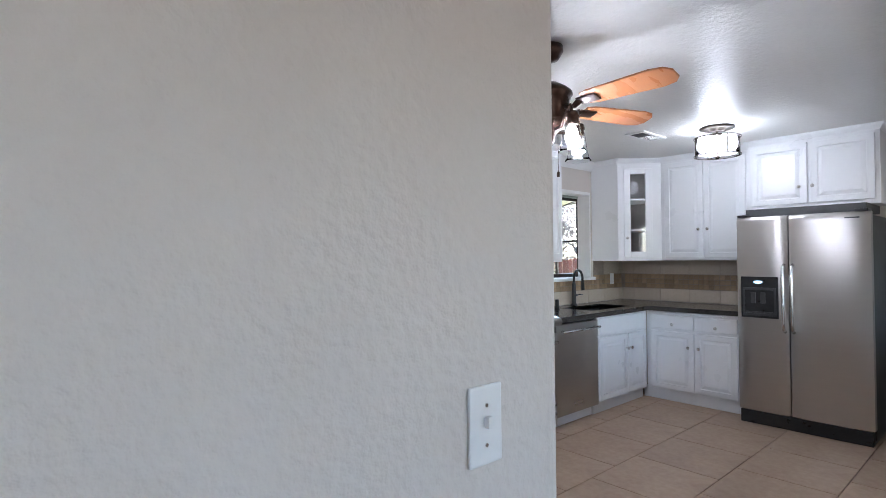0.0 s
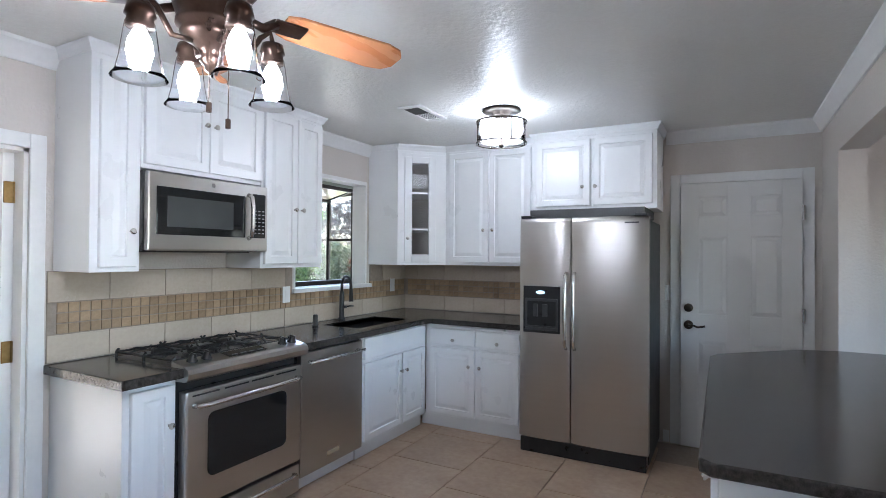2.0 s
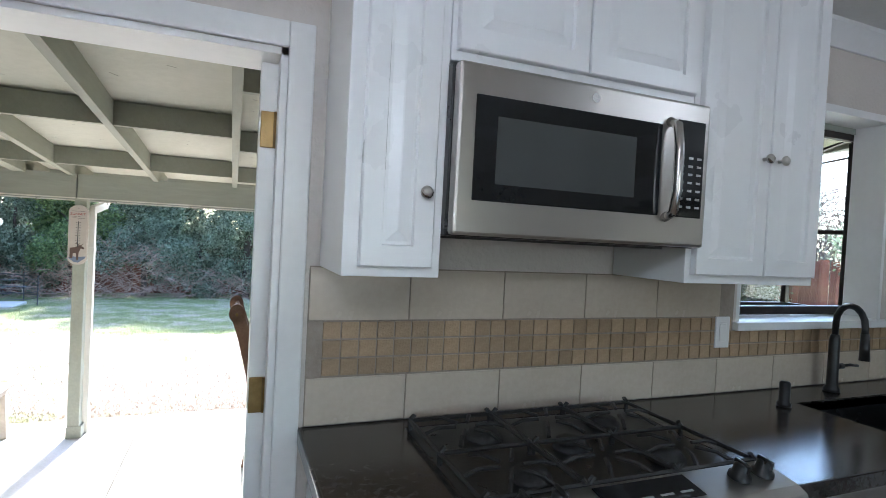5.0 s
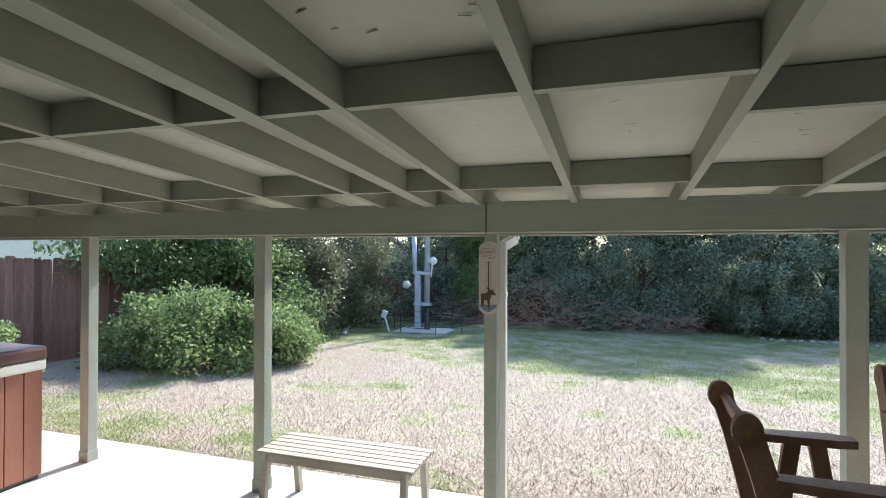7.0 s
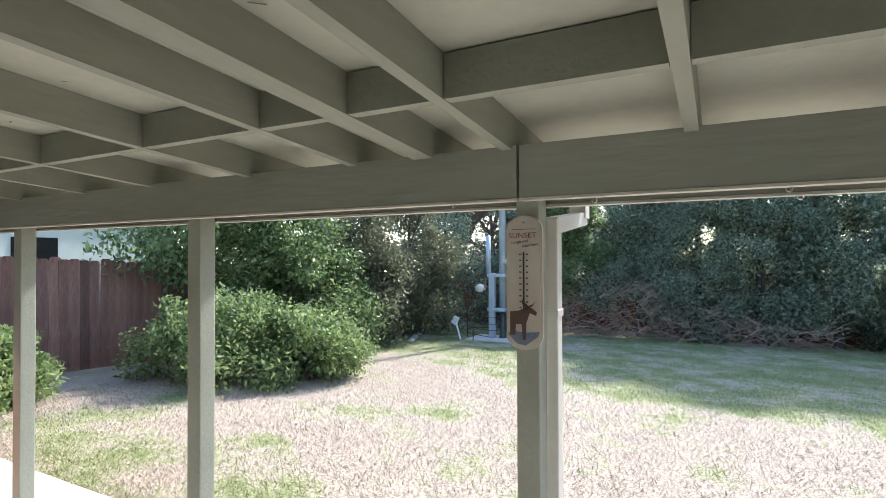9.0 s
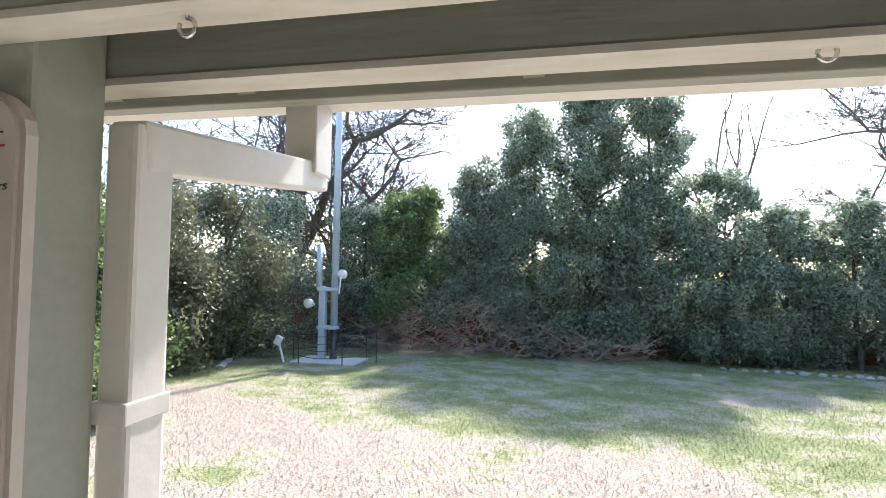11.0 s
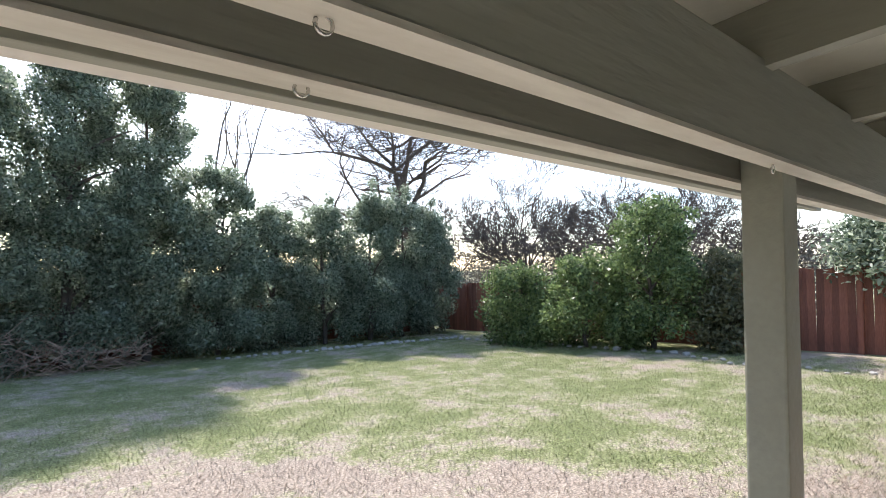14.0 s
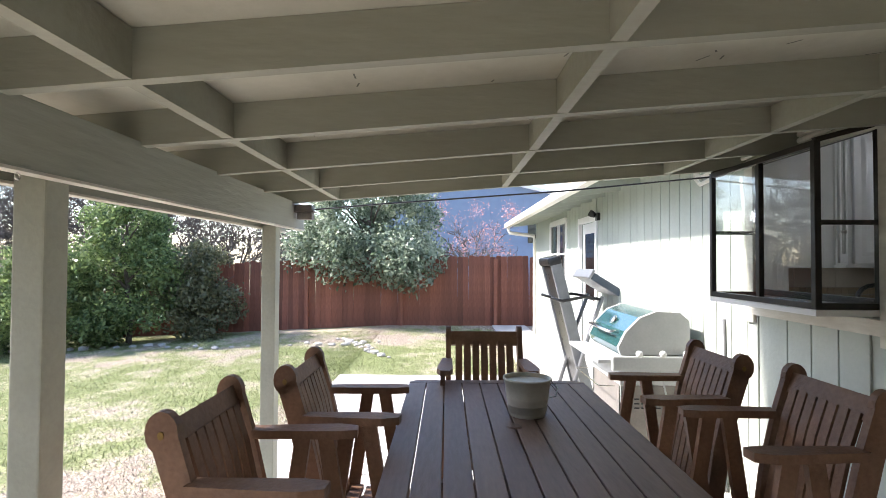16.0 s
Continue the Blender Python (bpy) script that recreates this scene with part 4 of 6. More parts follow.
def leafy(name, c1, c2, rough=0.42, through_light=0.25):
    m = bpy.data.materials.new(name)
    m.use_nodes = True
    n, l = m.node_tree.nodes, m.node_tree.links
    p = n["Principled BSDF"]
    g = n.new("ShaderNodeNewGeometry")
    r = n.new("ShaderNodeValToRGB")
    r.color_ramp.elements[0].color, r.color_ramp.elements[1].color = (*c1, 1), (*c2, 1)
    l.new(g.outputs["Random Per Island"], r.inputs[0])
    l.new(r.outputs[0], p.inputs["Base Color"])
    p.inputs["Roughness"].default_value = rough
    t = n.new("ShaderNodeBsdfTranslucent")
    l.new(r.outputs[0], t.inputs[0])
    mx = n.new("ShaderNodeMixShader")
    mx.inputs[0].default_value = through_light
    l.new(p.outputs[0], mx.inputs[1])
    l.new(t.outputs[0], mx.inputs[2])
    l.new(mx.outputs[0], n["Material Output"].inputs[0])
    return m


def turf(name, island):
    """Green and straw patches by place; blades of grass share the patches."""
    m = bpy.data.materials.new(name)
    m.use_nodes = True
    n, l = m.node_tree.nodes, m.node_tree.links
    p = n["Principled BSDF"]
    g = n.new("ShaderNodeNewGeometry")
    sep = n.new("ShaderNodeSeparateXYZ")
    l.new(g.outputs["Position"], sep.inputs[0])

    def math_(op, a, b):
        k = n.new("ShaderNodeMath")
        k.operation = op
        for s, v in zip(k.inputs, (a, b)):
            if isinstance(v, (int, float)):
                s.default_value = v
            else:
                l.new(v, s)
        return k.outputs[0]

    def noise_(scale, detail):
        k = n.new("ShaderNodeTexNoise")
        k.inputs["Scale"].default_value, k.inputs["Detail"].default_value = scale, detail
        l.new(g.outputs["Position"], k.inputs[0])
        return k.outputs[0]

    def span(v, a, b, c, d):
        k = n.new("ShaderNodeMapRange")
        k.inputs[1].default_value, k.inputs[2].default_value, k.inputs[3].default_value, k.inputs[4].default_value = a, b, c, d
        l.new(v, k.inputs[0])
        return k.outputs[0]

    big, mid, fine = noise_(0.42, 3), noise_(1.7, 4), noise_(26, 4)
    # green starts past an edge that swings in towards the house on the east side
    edge = math_("ADD", math_("ADD", span(sep.outputs[0], -10.0, -6.5, 10.6, 8.7), span(sep.outputs[0], -2.7, -1.8, 0.15, -1.1)), math_("ADD", span(sep.outputs[0], -1.8, 1.4, 0.0, -3.6), span(sep.outputs[0], 1.4, 3.4, 0.0, -3.0)))
    far = span(math_("SUBTRACT", sep.outputs[1], edge), -0.4, 0.4, -0.13, 0.12)
    bare = math_("MULTIPLY", span(sep.outputs[0], 5.8, 7.3, 0.0, -0.17), span(sep.outputs[1], 6.0, 8.5, 1.0, 0.25))
    patch = 0.0
    for px_, py_, pr_ in ((-7.5, 6.6, 1.1), (-7.8, 5.0, 0.7), (-9.6, 4.4, 1.3), (-8.6, 4.3, 1.0), (-7.0, 4.3, 0.7), (-9.9, 6.0, 0.6), (-3.1, 5.9, 0.4), (-6.6, 7.3, 0.8)):
        dx, dy = math_("SUBTRACT", sep.outputs[0], px_), math_("SUBTRACT", sep.outputs[1], py_)
        dd = math_("SQRT", math_("ADD", math_("MULTIPLY", dx, dx), math_("MULTIPLY", dy, dy)), 0.0)
        patch = math_("ADD", span(dd, pr_ * 0.3, pr_, 0.17, 0.0), patch)
    v = math_("ADD", math_("ADD", math_("MULTIPLY", big, 0.6), math_("MULTIPLY", mid, 0.7)), math_("ADD", math_("ADD", far, bare), patch))
    v = math_("ADD", v, math_("ADD", span(fine, 0.3, 0.7, -0.11, 0.11), span(noise_(7.0, 4), 0.3, 0.7, -0.09, 0.09)))
    r = n.new("ShaderNodeValToRGB")
    e = r.color_ramp.elements
    e[0].position, e[0].color = 0.48, (0.40, 0.33, 0.265, 1)
    e[1].position, e[1].color = 0.86, (0.215, 0.24, 0.105, 1)
    k = e.new(0.60); k.color = (0.44, 0.37, 0.30, 1)
    k = e.new(0.66); k.color = (0.38, 0.355, 0.235, 1)
    k = e.new(0.74); k.color = (0.295, 0.305, 0.16, 1)
    l.new(v, r.inputs[0])
    hs = n.new("ShaderNodeHueSaturation")
    l.new(r.outputs[0], hs.inputs["Color"])
    if island:
        l.new(span(g.outputs["Random Per Island"], 0, 1, 0.45, 1.75), hs.inputs["Value"])
    else:
        l.new(span(noise_(55, 4), 0.3, 0.7, 0.3, 1.45), hs.inputs["Value"])
        b = n.new("ShaderNodeBump")
        b.inputs["Strength"].default_value, b.inputs["Distance"].default_value = 0.5, 0.02
        l.new(fine, b.inputs["Height"])
        l.new(b.outputs[0], p.inputs["Normal"])
    l.new(hs.outputs[0], p.inputs["Base Color"])
    p.inputs["Roughness"].default_value = 0.95 if not island else 0.7
    p.inputs["Specular IOR Level"].default_value = 0.1
    return m


TURF, BLADES = turf("lawn_soil", False), turf("grass_blades", True)
LEAF_DARK = leafy("laurel_leaves", (0.075, 0.115, 0.065), (0.44, 0.50, 0.38), 0.28, 0.6)
LEAF_MID = leafy("shrub_leaves", (0.055, 0.10, 0.033), (0.28, 0.36, 0.15), 0.36, 0.48)
LEAF_LIGHT = leafy("light_shrub_leaves", (0.10, 0.16, 0.045), (0.36, 0.44, 0.19), 0.6, 0.45)
LEAF_OLIVE = leafy("olive_leaves", (0.10, 0.11, 0.055), (0.22, 0.22, 0.13), 0.45, 0.42)
BLOSSOM = leafy("pink_blossom", (0.45, 0.22, 0.22), (0.65, 0.42, 0.42), 0.6)
BARK = material("grey_bark", (0.07, 0.055, 0.045), (0.13, 0.105, 0.09), 0.9, scale=6, fine=50, bump=0.5)
TWIG = material("brown_twigs", (0.36, 0.235, 0.18), (0.50, 0.37, 0.30), 0.85, scale=4, fine=30, bump=0.2)
BEAMP = material("weathered_beam_paint", (0.27, 0.275, 0.225), (0.33, 0.335, 0.28), 0.6, scale=3, fine=40, bump=0.35, stretch=(0.15, 1, 1))
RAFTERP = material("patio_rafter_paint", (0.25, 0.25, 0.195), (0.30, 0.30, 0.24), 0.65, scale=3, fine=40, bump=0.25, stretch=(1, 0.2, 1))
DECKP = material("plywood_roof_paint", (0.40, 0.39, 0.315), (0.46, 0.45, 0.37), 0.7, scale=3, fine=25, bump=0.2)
LIPP = material("peeling_cream_paint", (0.62, 0.60, 0.52), (0.48, 0.45, 0.38), 0.6, scale=14, fine=40, bump=0.4, stretch=(0.3, 1, 1))
GUTTER = material("white_gutter", (0.72, 0.69, 0.63), (0.66, 0.63, 0.57), 0.45, scale=5, fine=40, bump=0.08)
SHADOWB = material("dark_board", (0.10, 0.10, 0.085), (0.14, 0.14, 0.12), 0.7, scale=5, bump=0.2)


# ---- ground, patio ----
def ground_z(y):
    return -.26 - .05 * max(0.0, min(y, 20.5) - 3.65)


bm = B()
xs = [-400, -60, -20, -14, -8, -2, 4, 10, 20, 60, 400]
ys = [-400, -20, 2, 3.65, 6, 9, 12, 16, 20.5, 30, 80, 400]
gv = [[bm.verts.new((x, y, ground_z(y))) for x in xs] for y in ys]
for a, b in zip(gv, gv[1:]):
    for k in range(len(xs) - 1):
        bm.faces.new((a[k], a[k + 1], b[k + 1], b[k]))
structure("ground", bm, TURF, "patchy winter lawn of green and straw-coloured grass", "lawn")
PA = thing("patio", (-4, 1.9, PZ), "pale sunlit concrete patio slab", "patio")
PA["kind"] = "structure"
for x0, x1 in ((-11.6, -8.01), (-8, -4.01), (-4, -.01), (0, 3.45)):
    part("slab", box(B(), x0, x1, T, 3.65, PZ - .12, PZ, .008), CONCRETE, PA)
part("slab", box(B(), 3.46, 9.3, T, 1.0, PZ - .12, PZ - .004, .008), CONCRETE, PA)

rng = np.random.default_rng(5)


def quads_object(name, co, material_):
    """One mesh from an array of (n, 4, 3) corners."""
    n = len(co)
    me = bpy.data.meshes.new(name)
    me.vertices.add(n * 4)
    me.vertices.foreach_set("co", co.reshape(-1).astype(np.float32))
    me.loops.add(n * 4)
    me.loops.foreach_set("vertex_index", np.arange(n * 4, dtype=np.int32))
    me.polygons.add(n)
    me.polygons.foreach_set("loop_start", np.arange(0, n * 4, 4, dtype=np.int32))
    me.update(calc_edges=True)
    me.materials.append(material_)
    return new(name, me)


def blades(n, x0, x1, y0, y1, h0, h1):
    p = np.stack([rng.uniform(x0, x1, n), y0 + (y1 - y0) * rng.random(n) ** 1.7, np.zeros(n)], 1)
    p[:, 2] = -.26 - .05 * np.clip(np.minimum(p[:, 1], 20.5) - 3.65, 0, None) - .003
    a = rng.uniform(0, 2 * math.pi, n)
    d = np.stack([np.cos(a), np.sin(a), np.zeros(n)], 1)
    h = rng.uniform(h0, h1, n)[:, None]
    w = rng.uniform(.0014, .0042, n)[:, None]
    lean = rng.normal(0, .028, (n, 3)); lean[:, 2] = 0
    up = np.array([[0, 0, 1.0]]) * h + lean
    return np.stack([p - d * w, p + d * w, p + up + d * w * .3, p + up - d * w * .3], 1)


g = quads_object("grass", np.concatenate([blades(480000, -11.5, 8.5, 3.66, 18.5, .01, .038), blades(45000, 3.5, 9.35, 1.03, 4.2, .01, .036)]), BLADES)
tagged(g, "short mixed green and dry straw grass on the lawn", "grass", kind="stuff")


# ---- patio cover ----
def raf_z(y):
    return 1.771 - .08 * (y - 3.04)     # underside of the rafters


bm = B()
X0, X1 = -11.6, -0.42
v = [bm.verts.new(p) for p in ((X0, T, raf_z(T) + .119), (X1, T, raf_z(T) + .119), (X1, 3.8, raf_z(3.8) + .119), (X0, 3.8, raf_z(3.8) + .119),
                               (X0, T, raf_z(T) + .139), (X1, T, raf_z(T) + .139), (X1, 3.8, raf_z(3.8) + .139), (X0, 3.8, raf_z(3.8) + .139))]
for f in ((0, 1, 2, 3), (7, 6, 5, 4), (0, 4, 5, 1), (1, 5, 6, 2), (2, 6, 7, 3), (3, 7, 4, 0)):
    bm.faces.new([v[k] for k in f])
structure("patio_roof", bm, DECKP, "painted plywood underside of the patio cover", "roof")
PC = thing("patio_cover", (-5, 3.25, PZ), "sage green timber patio cover with posts and rafters", "patio cover")
PC["kind"] = "structure"
RX = [-.51, -1.06, -1.65, -2.23, -2.795, -3.36, -3.925, -4.48, -4.80, -5.115, -5.69, -6.376, -6.957, -7.648, -8.3, -8.97, -9.6, -10.2, -10.8, -11.5]
for x in RX:
    bm = B()
    c = [(T, raf_z(T)), (3.72, raf_z(3.72)), (3.72, raf_z(3.72) + .118), (T, raf_z(T) + .118)]
    hw = .04 if x == -4.80 else .019
    lo = [bm.verts.new((x - hw, y, z)) for y, z in c]; hi = [bm.verts.new((x + hw, y, z)) for y, z in c]
    bm.faces.new(lo[::-1]); bm.faces.new(hi)
    for k in range(4):
        bm.faces.new((lo[k], lo[(k + 1) % 4], hi[(k + 1) % 4], hi[k]))
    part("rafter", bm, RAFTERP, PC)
for row in range(3):
    for a, b in zip(RX, RX[1:]):
        if row == 0 and a < -2.8:
            continue
        y = (.71, 1.772, 2.878)[row] if a > -3.2 else (.71, 1.475, 2.70)[row]
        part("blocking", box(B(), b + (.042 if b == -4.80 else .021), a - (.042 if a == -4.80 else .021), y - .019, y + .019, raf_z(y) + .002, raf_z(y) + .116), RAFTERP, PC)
for x0, x1 in ((-11.5, -4.447), (-4.439, -.24)):
    part("beam", box(B(), x0, x1, 3.168, 3.208, 1.60, 1.775, .004), BEAMP, PC)
    part("beam", box(B(), x0, x1, 3.298, 3.338, 1.587, 1.772, .004), BEAMP, PC)
    part("beam_lip", box(B(), x0, x1, 3.166, 3.21, 1.592, 1.6), LIPP, PC, "peeling cream paint on the beam's underside")
    part("beam_lip", box(B(), x0, x1, 3.296, 3.34, 1.579, 1.587), LIPP, PC, "peeling cream paint on the beam's underside")
POSTX = (-9.46, -7.78, -6.1, -4.42, -2.56, -.69)
for x in POSTX:
    if x == -4.42:
        part("post", box(B(), -4.465, -4.385, 3.21, 3.297, PZ + .012, 1.76, .006), OUTPAINT, PC)
    else:
        part("post", box(B(), x - .045, x + .045, 3.21, 3.296, PZ + .012, 1.76, .006), OUTPAINT, PC)
    if x > -4:
        part("post_trim", box(B(), x + .046, x + .056, 3.22, 3.286, PZ + .012, 1.59, .003), OUTPAINT, PC)
    part("post_base", box(B(), x - .05, x + .05, 3.205, 3.30, PZ, PZ + .09, .003), OUTPAINT, PC)
part("fascia", box(B(), X0, X1, 3.72, 3.76, 1.70, 1.86, .004), BEAMP, PC)
GU = thing("gutter", (-5, 3.8, 1.7), "cream painted rain gutter with a downspout at a post", "gutter")
GU["kind"] = "structure"
bm = slab(B(), [(3.765, 1.720), (3.87, 1.720), (3.87, 1.82), (3.862, 1.82), (3.862, 1.727), (3.771, 1.727), (3.771, 1.82), (3.765, 1.82)], X0, X1, Matrix(((0, 0, 1, 0), (1, 0, 0, 0), (0, 1, 0, 0), (0, 0, 0, 1))))
part("trough", bm, GUTTER, GU)
part("outlet", box(B(), -4.428, -4.358, 3.775, 3.85, 1.57, 1.720, .004), GUTTER, GU)
da = Vector((-4.393, 3.858, 1.574)) - Vector((-4.372, 3.318, 1.515))
am = Matrix.Translation((-4.372, 3.318, 1.515)) @ da.to_track_quat("Y", "Z").to_matrix().to_4x4()
bm = B(); box(bm, -.024, .024, 0, da.length, -.03, .03, .006, am); part("elbow", bm, GUTTER, GU)
part("downspout", box(B(), -4.392, -4.35, 3.306, 3.366, PZ, 1.54, .006), GUTTER, GU)
part("strap", box(B(), -4.395, -4.347, 3.300, 3.370, 1.20, 1.225, .002), GUTTER, GU)
for x, y, z in ((-4.20, 3.19, 1.594), (-3.693, 3.19, 1.598), (-4.684, 3.19, 1.594), (-2.72, 3.19, 1.594), (-3.654, 3.32, 1.588)):
    bm = B(); tube(bm, [(x, y, z + .01), (x, y, z - .004)] + [(x + .008 * math.sin(a), y, z - .012 + .008 * math.cos(a)) for a in [k * math.pi / 6 for k in range(11)]], .002, 6)
    tagged(part("screw_hook", bm, STEELH, None, "", True), "small metal screw hook under the patio beam", "hook", "beam hooks")
bm = B(); tube(bm, [(X1 + .015, .3, 1.97), (X1 + .015, 1.4, 1.86), (X1 + .015, 2.6, 1.77), (X1 + .015, 3.5, 1.69)], .006, 6)
tagged(part("cable", bm, BLACK), "thin black cable along the edge of the patio cover", "cable")

nr = np.random.default_rng(8)
n_ = 260
px_, py_ = nr.uniform(-7.5, -.6, n_), nr.uniform(.4, 3.0, n_)
pz_ = raf_z(py_) + .1155
an = nr.normal(.25, .5, n_)
ca = np.stack([px_, py_, pz_], 1)
dv = np.stack([np.cos(an), np.sin(an), 0 * an], 1) * nr.uniform(.008, .026, n_)[:, None]
sv = np.stack([-np.sin(an), np.cos(an), 0 * an], 1) * .0028
tagged(quads_object("splinters", np.stack([ca - dv - sv, ca + dv - sv, ca + dv + sv, ca - dv + sv], 1), SHADOWB), "dark splinters and nail tips in the plywood ceiling", "nail tips", kind="stuff")

# thermometer on the post
TH = thing("wall_thermometer", (-4.412, 3.2, 1.32), "long enamel thermometer sign with a moose scene", "thermometer")
CREAM = material("cream_enamel", (0.56, 0.50, 0.44), (0.50, 0.44, 0.38), 0.35, scale=6, fine=40, bump=0.03)
bm = B()
pts = [(.052 * math.cos(a), .165 + .045 * math.sin(a)) for a in [k * math.pi / 10 for k in range(11)]] + [(.052 * math.cos(a), -.165 + .045 * math.sin(a)) for a in [math.pi + k * math.pi / 10 for k in range(11)]]
slab(bm, pts, 0, .012); slab(bm, [(x * .9, z * .985) for x, z in pts], .012, .016)
for q in bm.verts:
    q.co = pose(0, 0, 0, 90) @ q.co
part("plate", bm, CREAM, TH)
RED = material("red_ink", (0.35, 0.05, 0.04), (0.30, 0.04, 0.03), 0.5, bump=0)
INK = material("black_ink", (0.03, 0.03, 0.03), (0.04, 0.04, 0.04), 0.5, bump=0)
BROWN = material("brown_ink", (0.09, 0.05, 0.04), (0.12, 0.07, 0.05), 0.5, bump=0)
BLUEI = material("slate_ink", (0.14, 0.17, 0.25), (0.2, 0.24, 0.33), 0.5, bump=0)
cu = bpy.data.curves.new("sunset", "FONT"); cu.body, cu.size, cu.align_x, cu.extrude = "SUNSET", .023, "CENTER", .0004
t_ = new("lettering", cu); cu.materials.append(RED); t_.parent = TH; t_.matrix_basis = pose(-.003, -.0172, .14, 90)
for word, x, z in (("Lodge and", -.012, .124), ("Outfitters", .018, .113)):
    cu = bpy.data.curves.new("script", "FONT"); cu.body, cu.size, cu.align_x, cu.shear, cu.extrude = word, .0115, "CENTER", .35, .0004
    t_ = new("lettering", cu); cu.materials.append(INK); t_.parent = TH; t_.matrix_basis = pose(x, -.0172, z, 90, 0, 0) @ pose(0, 0, 0, 0, 0, 8)
part("rule", box(B(), -.034, .034, -.0172, -.016, .166, .1675), INK, TH)
part("glass_tube", box(B(), -.0025, .0025, -.0185, -.016, -.085, .095, .001), INK, TH)
for k in range(10):
    z = -.08 + .0185 * k
    part("scale_mark", box(B(), -.0125, -.0065, -.0172, -.016, z, z + .004), INK, TH)
    part("scale_mark", box(B(), .0065, .0125, -.0172, -.016, z, z + .004), INK, TH)
part("moose_shape", slab(B(), [(-.045, -.17), (-.03, -.17), (-.028, -.145), (-.012, -.145), (-.008, -.18), (.0, -.18), (.002, -.142), (.012, -.12), (.03, -.125), (.032, -.118), (.018, -.108), (.005, -.105), (-.02, -.115), (-.045, -.118)], .0, .0006, pose(0, -.0166, 0, 90)), BROWN, TH)
part("antlers", slab(B(), [(-.012, -.088), (.0, -.098), (.008, -.104), (.02, -.10), (.03, -.092), (.018, -.106), (.002, -.108), (-.01, -.1)], .0, .0006, pose(0, -.0166, 0, 90)), BROWN, TH)
part("lake_shape", slab(B(), [(-.048, -.16), (-.02, -.19), (.005, -.195), (.04, -.165), (.045, -.15), (.0, -.155), (-.03, -.15)], .0, .0004, pose(0, -.0162, 0, 90)), BLUEI, TH)
part("screw", cyl(B(), (0, -.0175, .188), (0, -.015, .188), .003, n=8), STEELH, TH)
for o in TH.children:
    o.matrix_parent_inverse = Matrix()
    if o.name.startswith(("moose", "antlers")):
        o.data.transform(Matrix.Translation((.005, 0, -.185)) @ Matrix.Diagonal((1.0, 1, 1.4, 1)) @ Matrix.Translation((0, 0, .185)))
TH.matrix_basis = pose(-4.431, 3.206, 1.322) @ Matrix.Diagonal((1.2, 1, 1.06, 1))

LF = thing("light_fitting", (-.46, 3.11, 1.66), "small grey metal light fitting at the end of the patio beam", "light fitting")
FITG = material("weathered_grey_metal", (0.16, 0.145, 0.13), (0.22, 0.20, 0.18), 0.55, 0.3, scale=14, fine=90, bump=0.1)
part("mount", box(B(), -.50, -.42, 3.05, 3.165, 1.715, 1.752, .003), FITG, LF)
part("flange", box(B(), -.51, -.41, 3.035, 3.165, 1.703, 1.714, .003), FITG, LF)
part("housing", box(B(), -.495, -.425, 3.05, 3.15, 1.655, 1.702, .006), FITG, LF)

# ---- house outside ----
bm = B()
HX1 = 7.7
SIDE = [(-11.6, DX0 - .02, PZ, 2.32), (DX0 - .02, DX1 + .02, DZ + .02, 2.32), (DX1 + .02, WX0 - .03, PZ, 2.32), (WX0 - .03, WX1 + .03, PZ, WZ0 - .03), (WX0 - .03, WX1 + .03, 2.03, 2.32),
        (WX1 + .03, 2.98, PZ, 2.32), (2.98, 3.86, 1.95, 2.32), (3.86, 4.75, PZ, 2.32), (4.75, 5.95, PZ, 1.0), (4.75, 5.95, 2.05, 2.32), (5.95, HX1, PZ, 2.32)]
for x0, x1, z0, z1 in SIDE:
    box(bm, x0, x1, T - .019, T - .002, z0, z1)
box(bm, .121, HX1 - .12, .0, T - .021, PZ - .05, PZ - .001)
HS = structure("wall_house", bm, SIDING, "pale sage vertical board siding of the house", "wall")
x = -3.1
while x < HX1:
    for x0, x1, z0, z1 in SIDE:
        if x0 < x + .1 and x < x1 - .1 and z1 - z0 > .25:
            a, b = max(x + .004, x0), min(x + .196, x1)
            if b - a > .05:
                part("siding_board", box(B(), a, b, T - .003, T + .009, z0 + .002, z1 - .002, .004), SIDING, HS)
    x += .2
bm = B(); box(bm, HX1 - .12, HX1, -6, T - .021, PZ, 2.32); structure("wall_house_east", bm, SIDING, "pale sage end wall of the house", "wall")
# house roof with eave, soffit rafters, gutter
bm = B()
prof = [(.72, 2.20), (.72, 2.24), (-6.5, 4.5), (-6.5, 4.4), (.0, 2.42)]
va = [bm.verts.new((X1 + .05, y, z)) for y, z in prof]; vb = [bm.verts.new((HX1 + .4, y, z)) for y, z in prof]
for q in range(len(prof)):
    bm.faces.new((va[q], va[(q + 1) % len(prof)], vb[(q + 1) % len(prof)], vb[q]))
bm.faces.new(va); bm.faces.new(vb[::-1])
structure("house_roof", bm, OUTPAINT, "house roof eave over the sunlit siding", "roof")
bm = B()
box(bm, -12, X1 + .04, -6.5, T - .02, 2.52, 2.6)
structure("house_roof_main", bm, OUTPAINT, "plain roof over the kitchen", "roof")
HG = thing("eave_gutter", (4, .75, 2.2), "white eave gutter with a corner downspout", "gutter"); HG["kind"] = "structure"
part("trough", box(B(), X1 + .3, HX1 + .35, .722, .83, 2.14, 2.245, .012), GUTTER, HG)
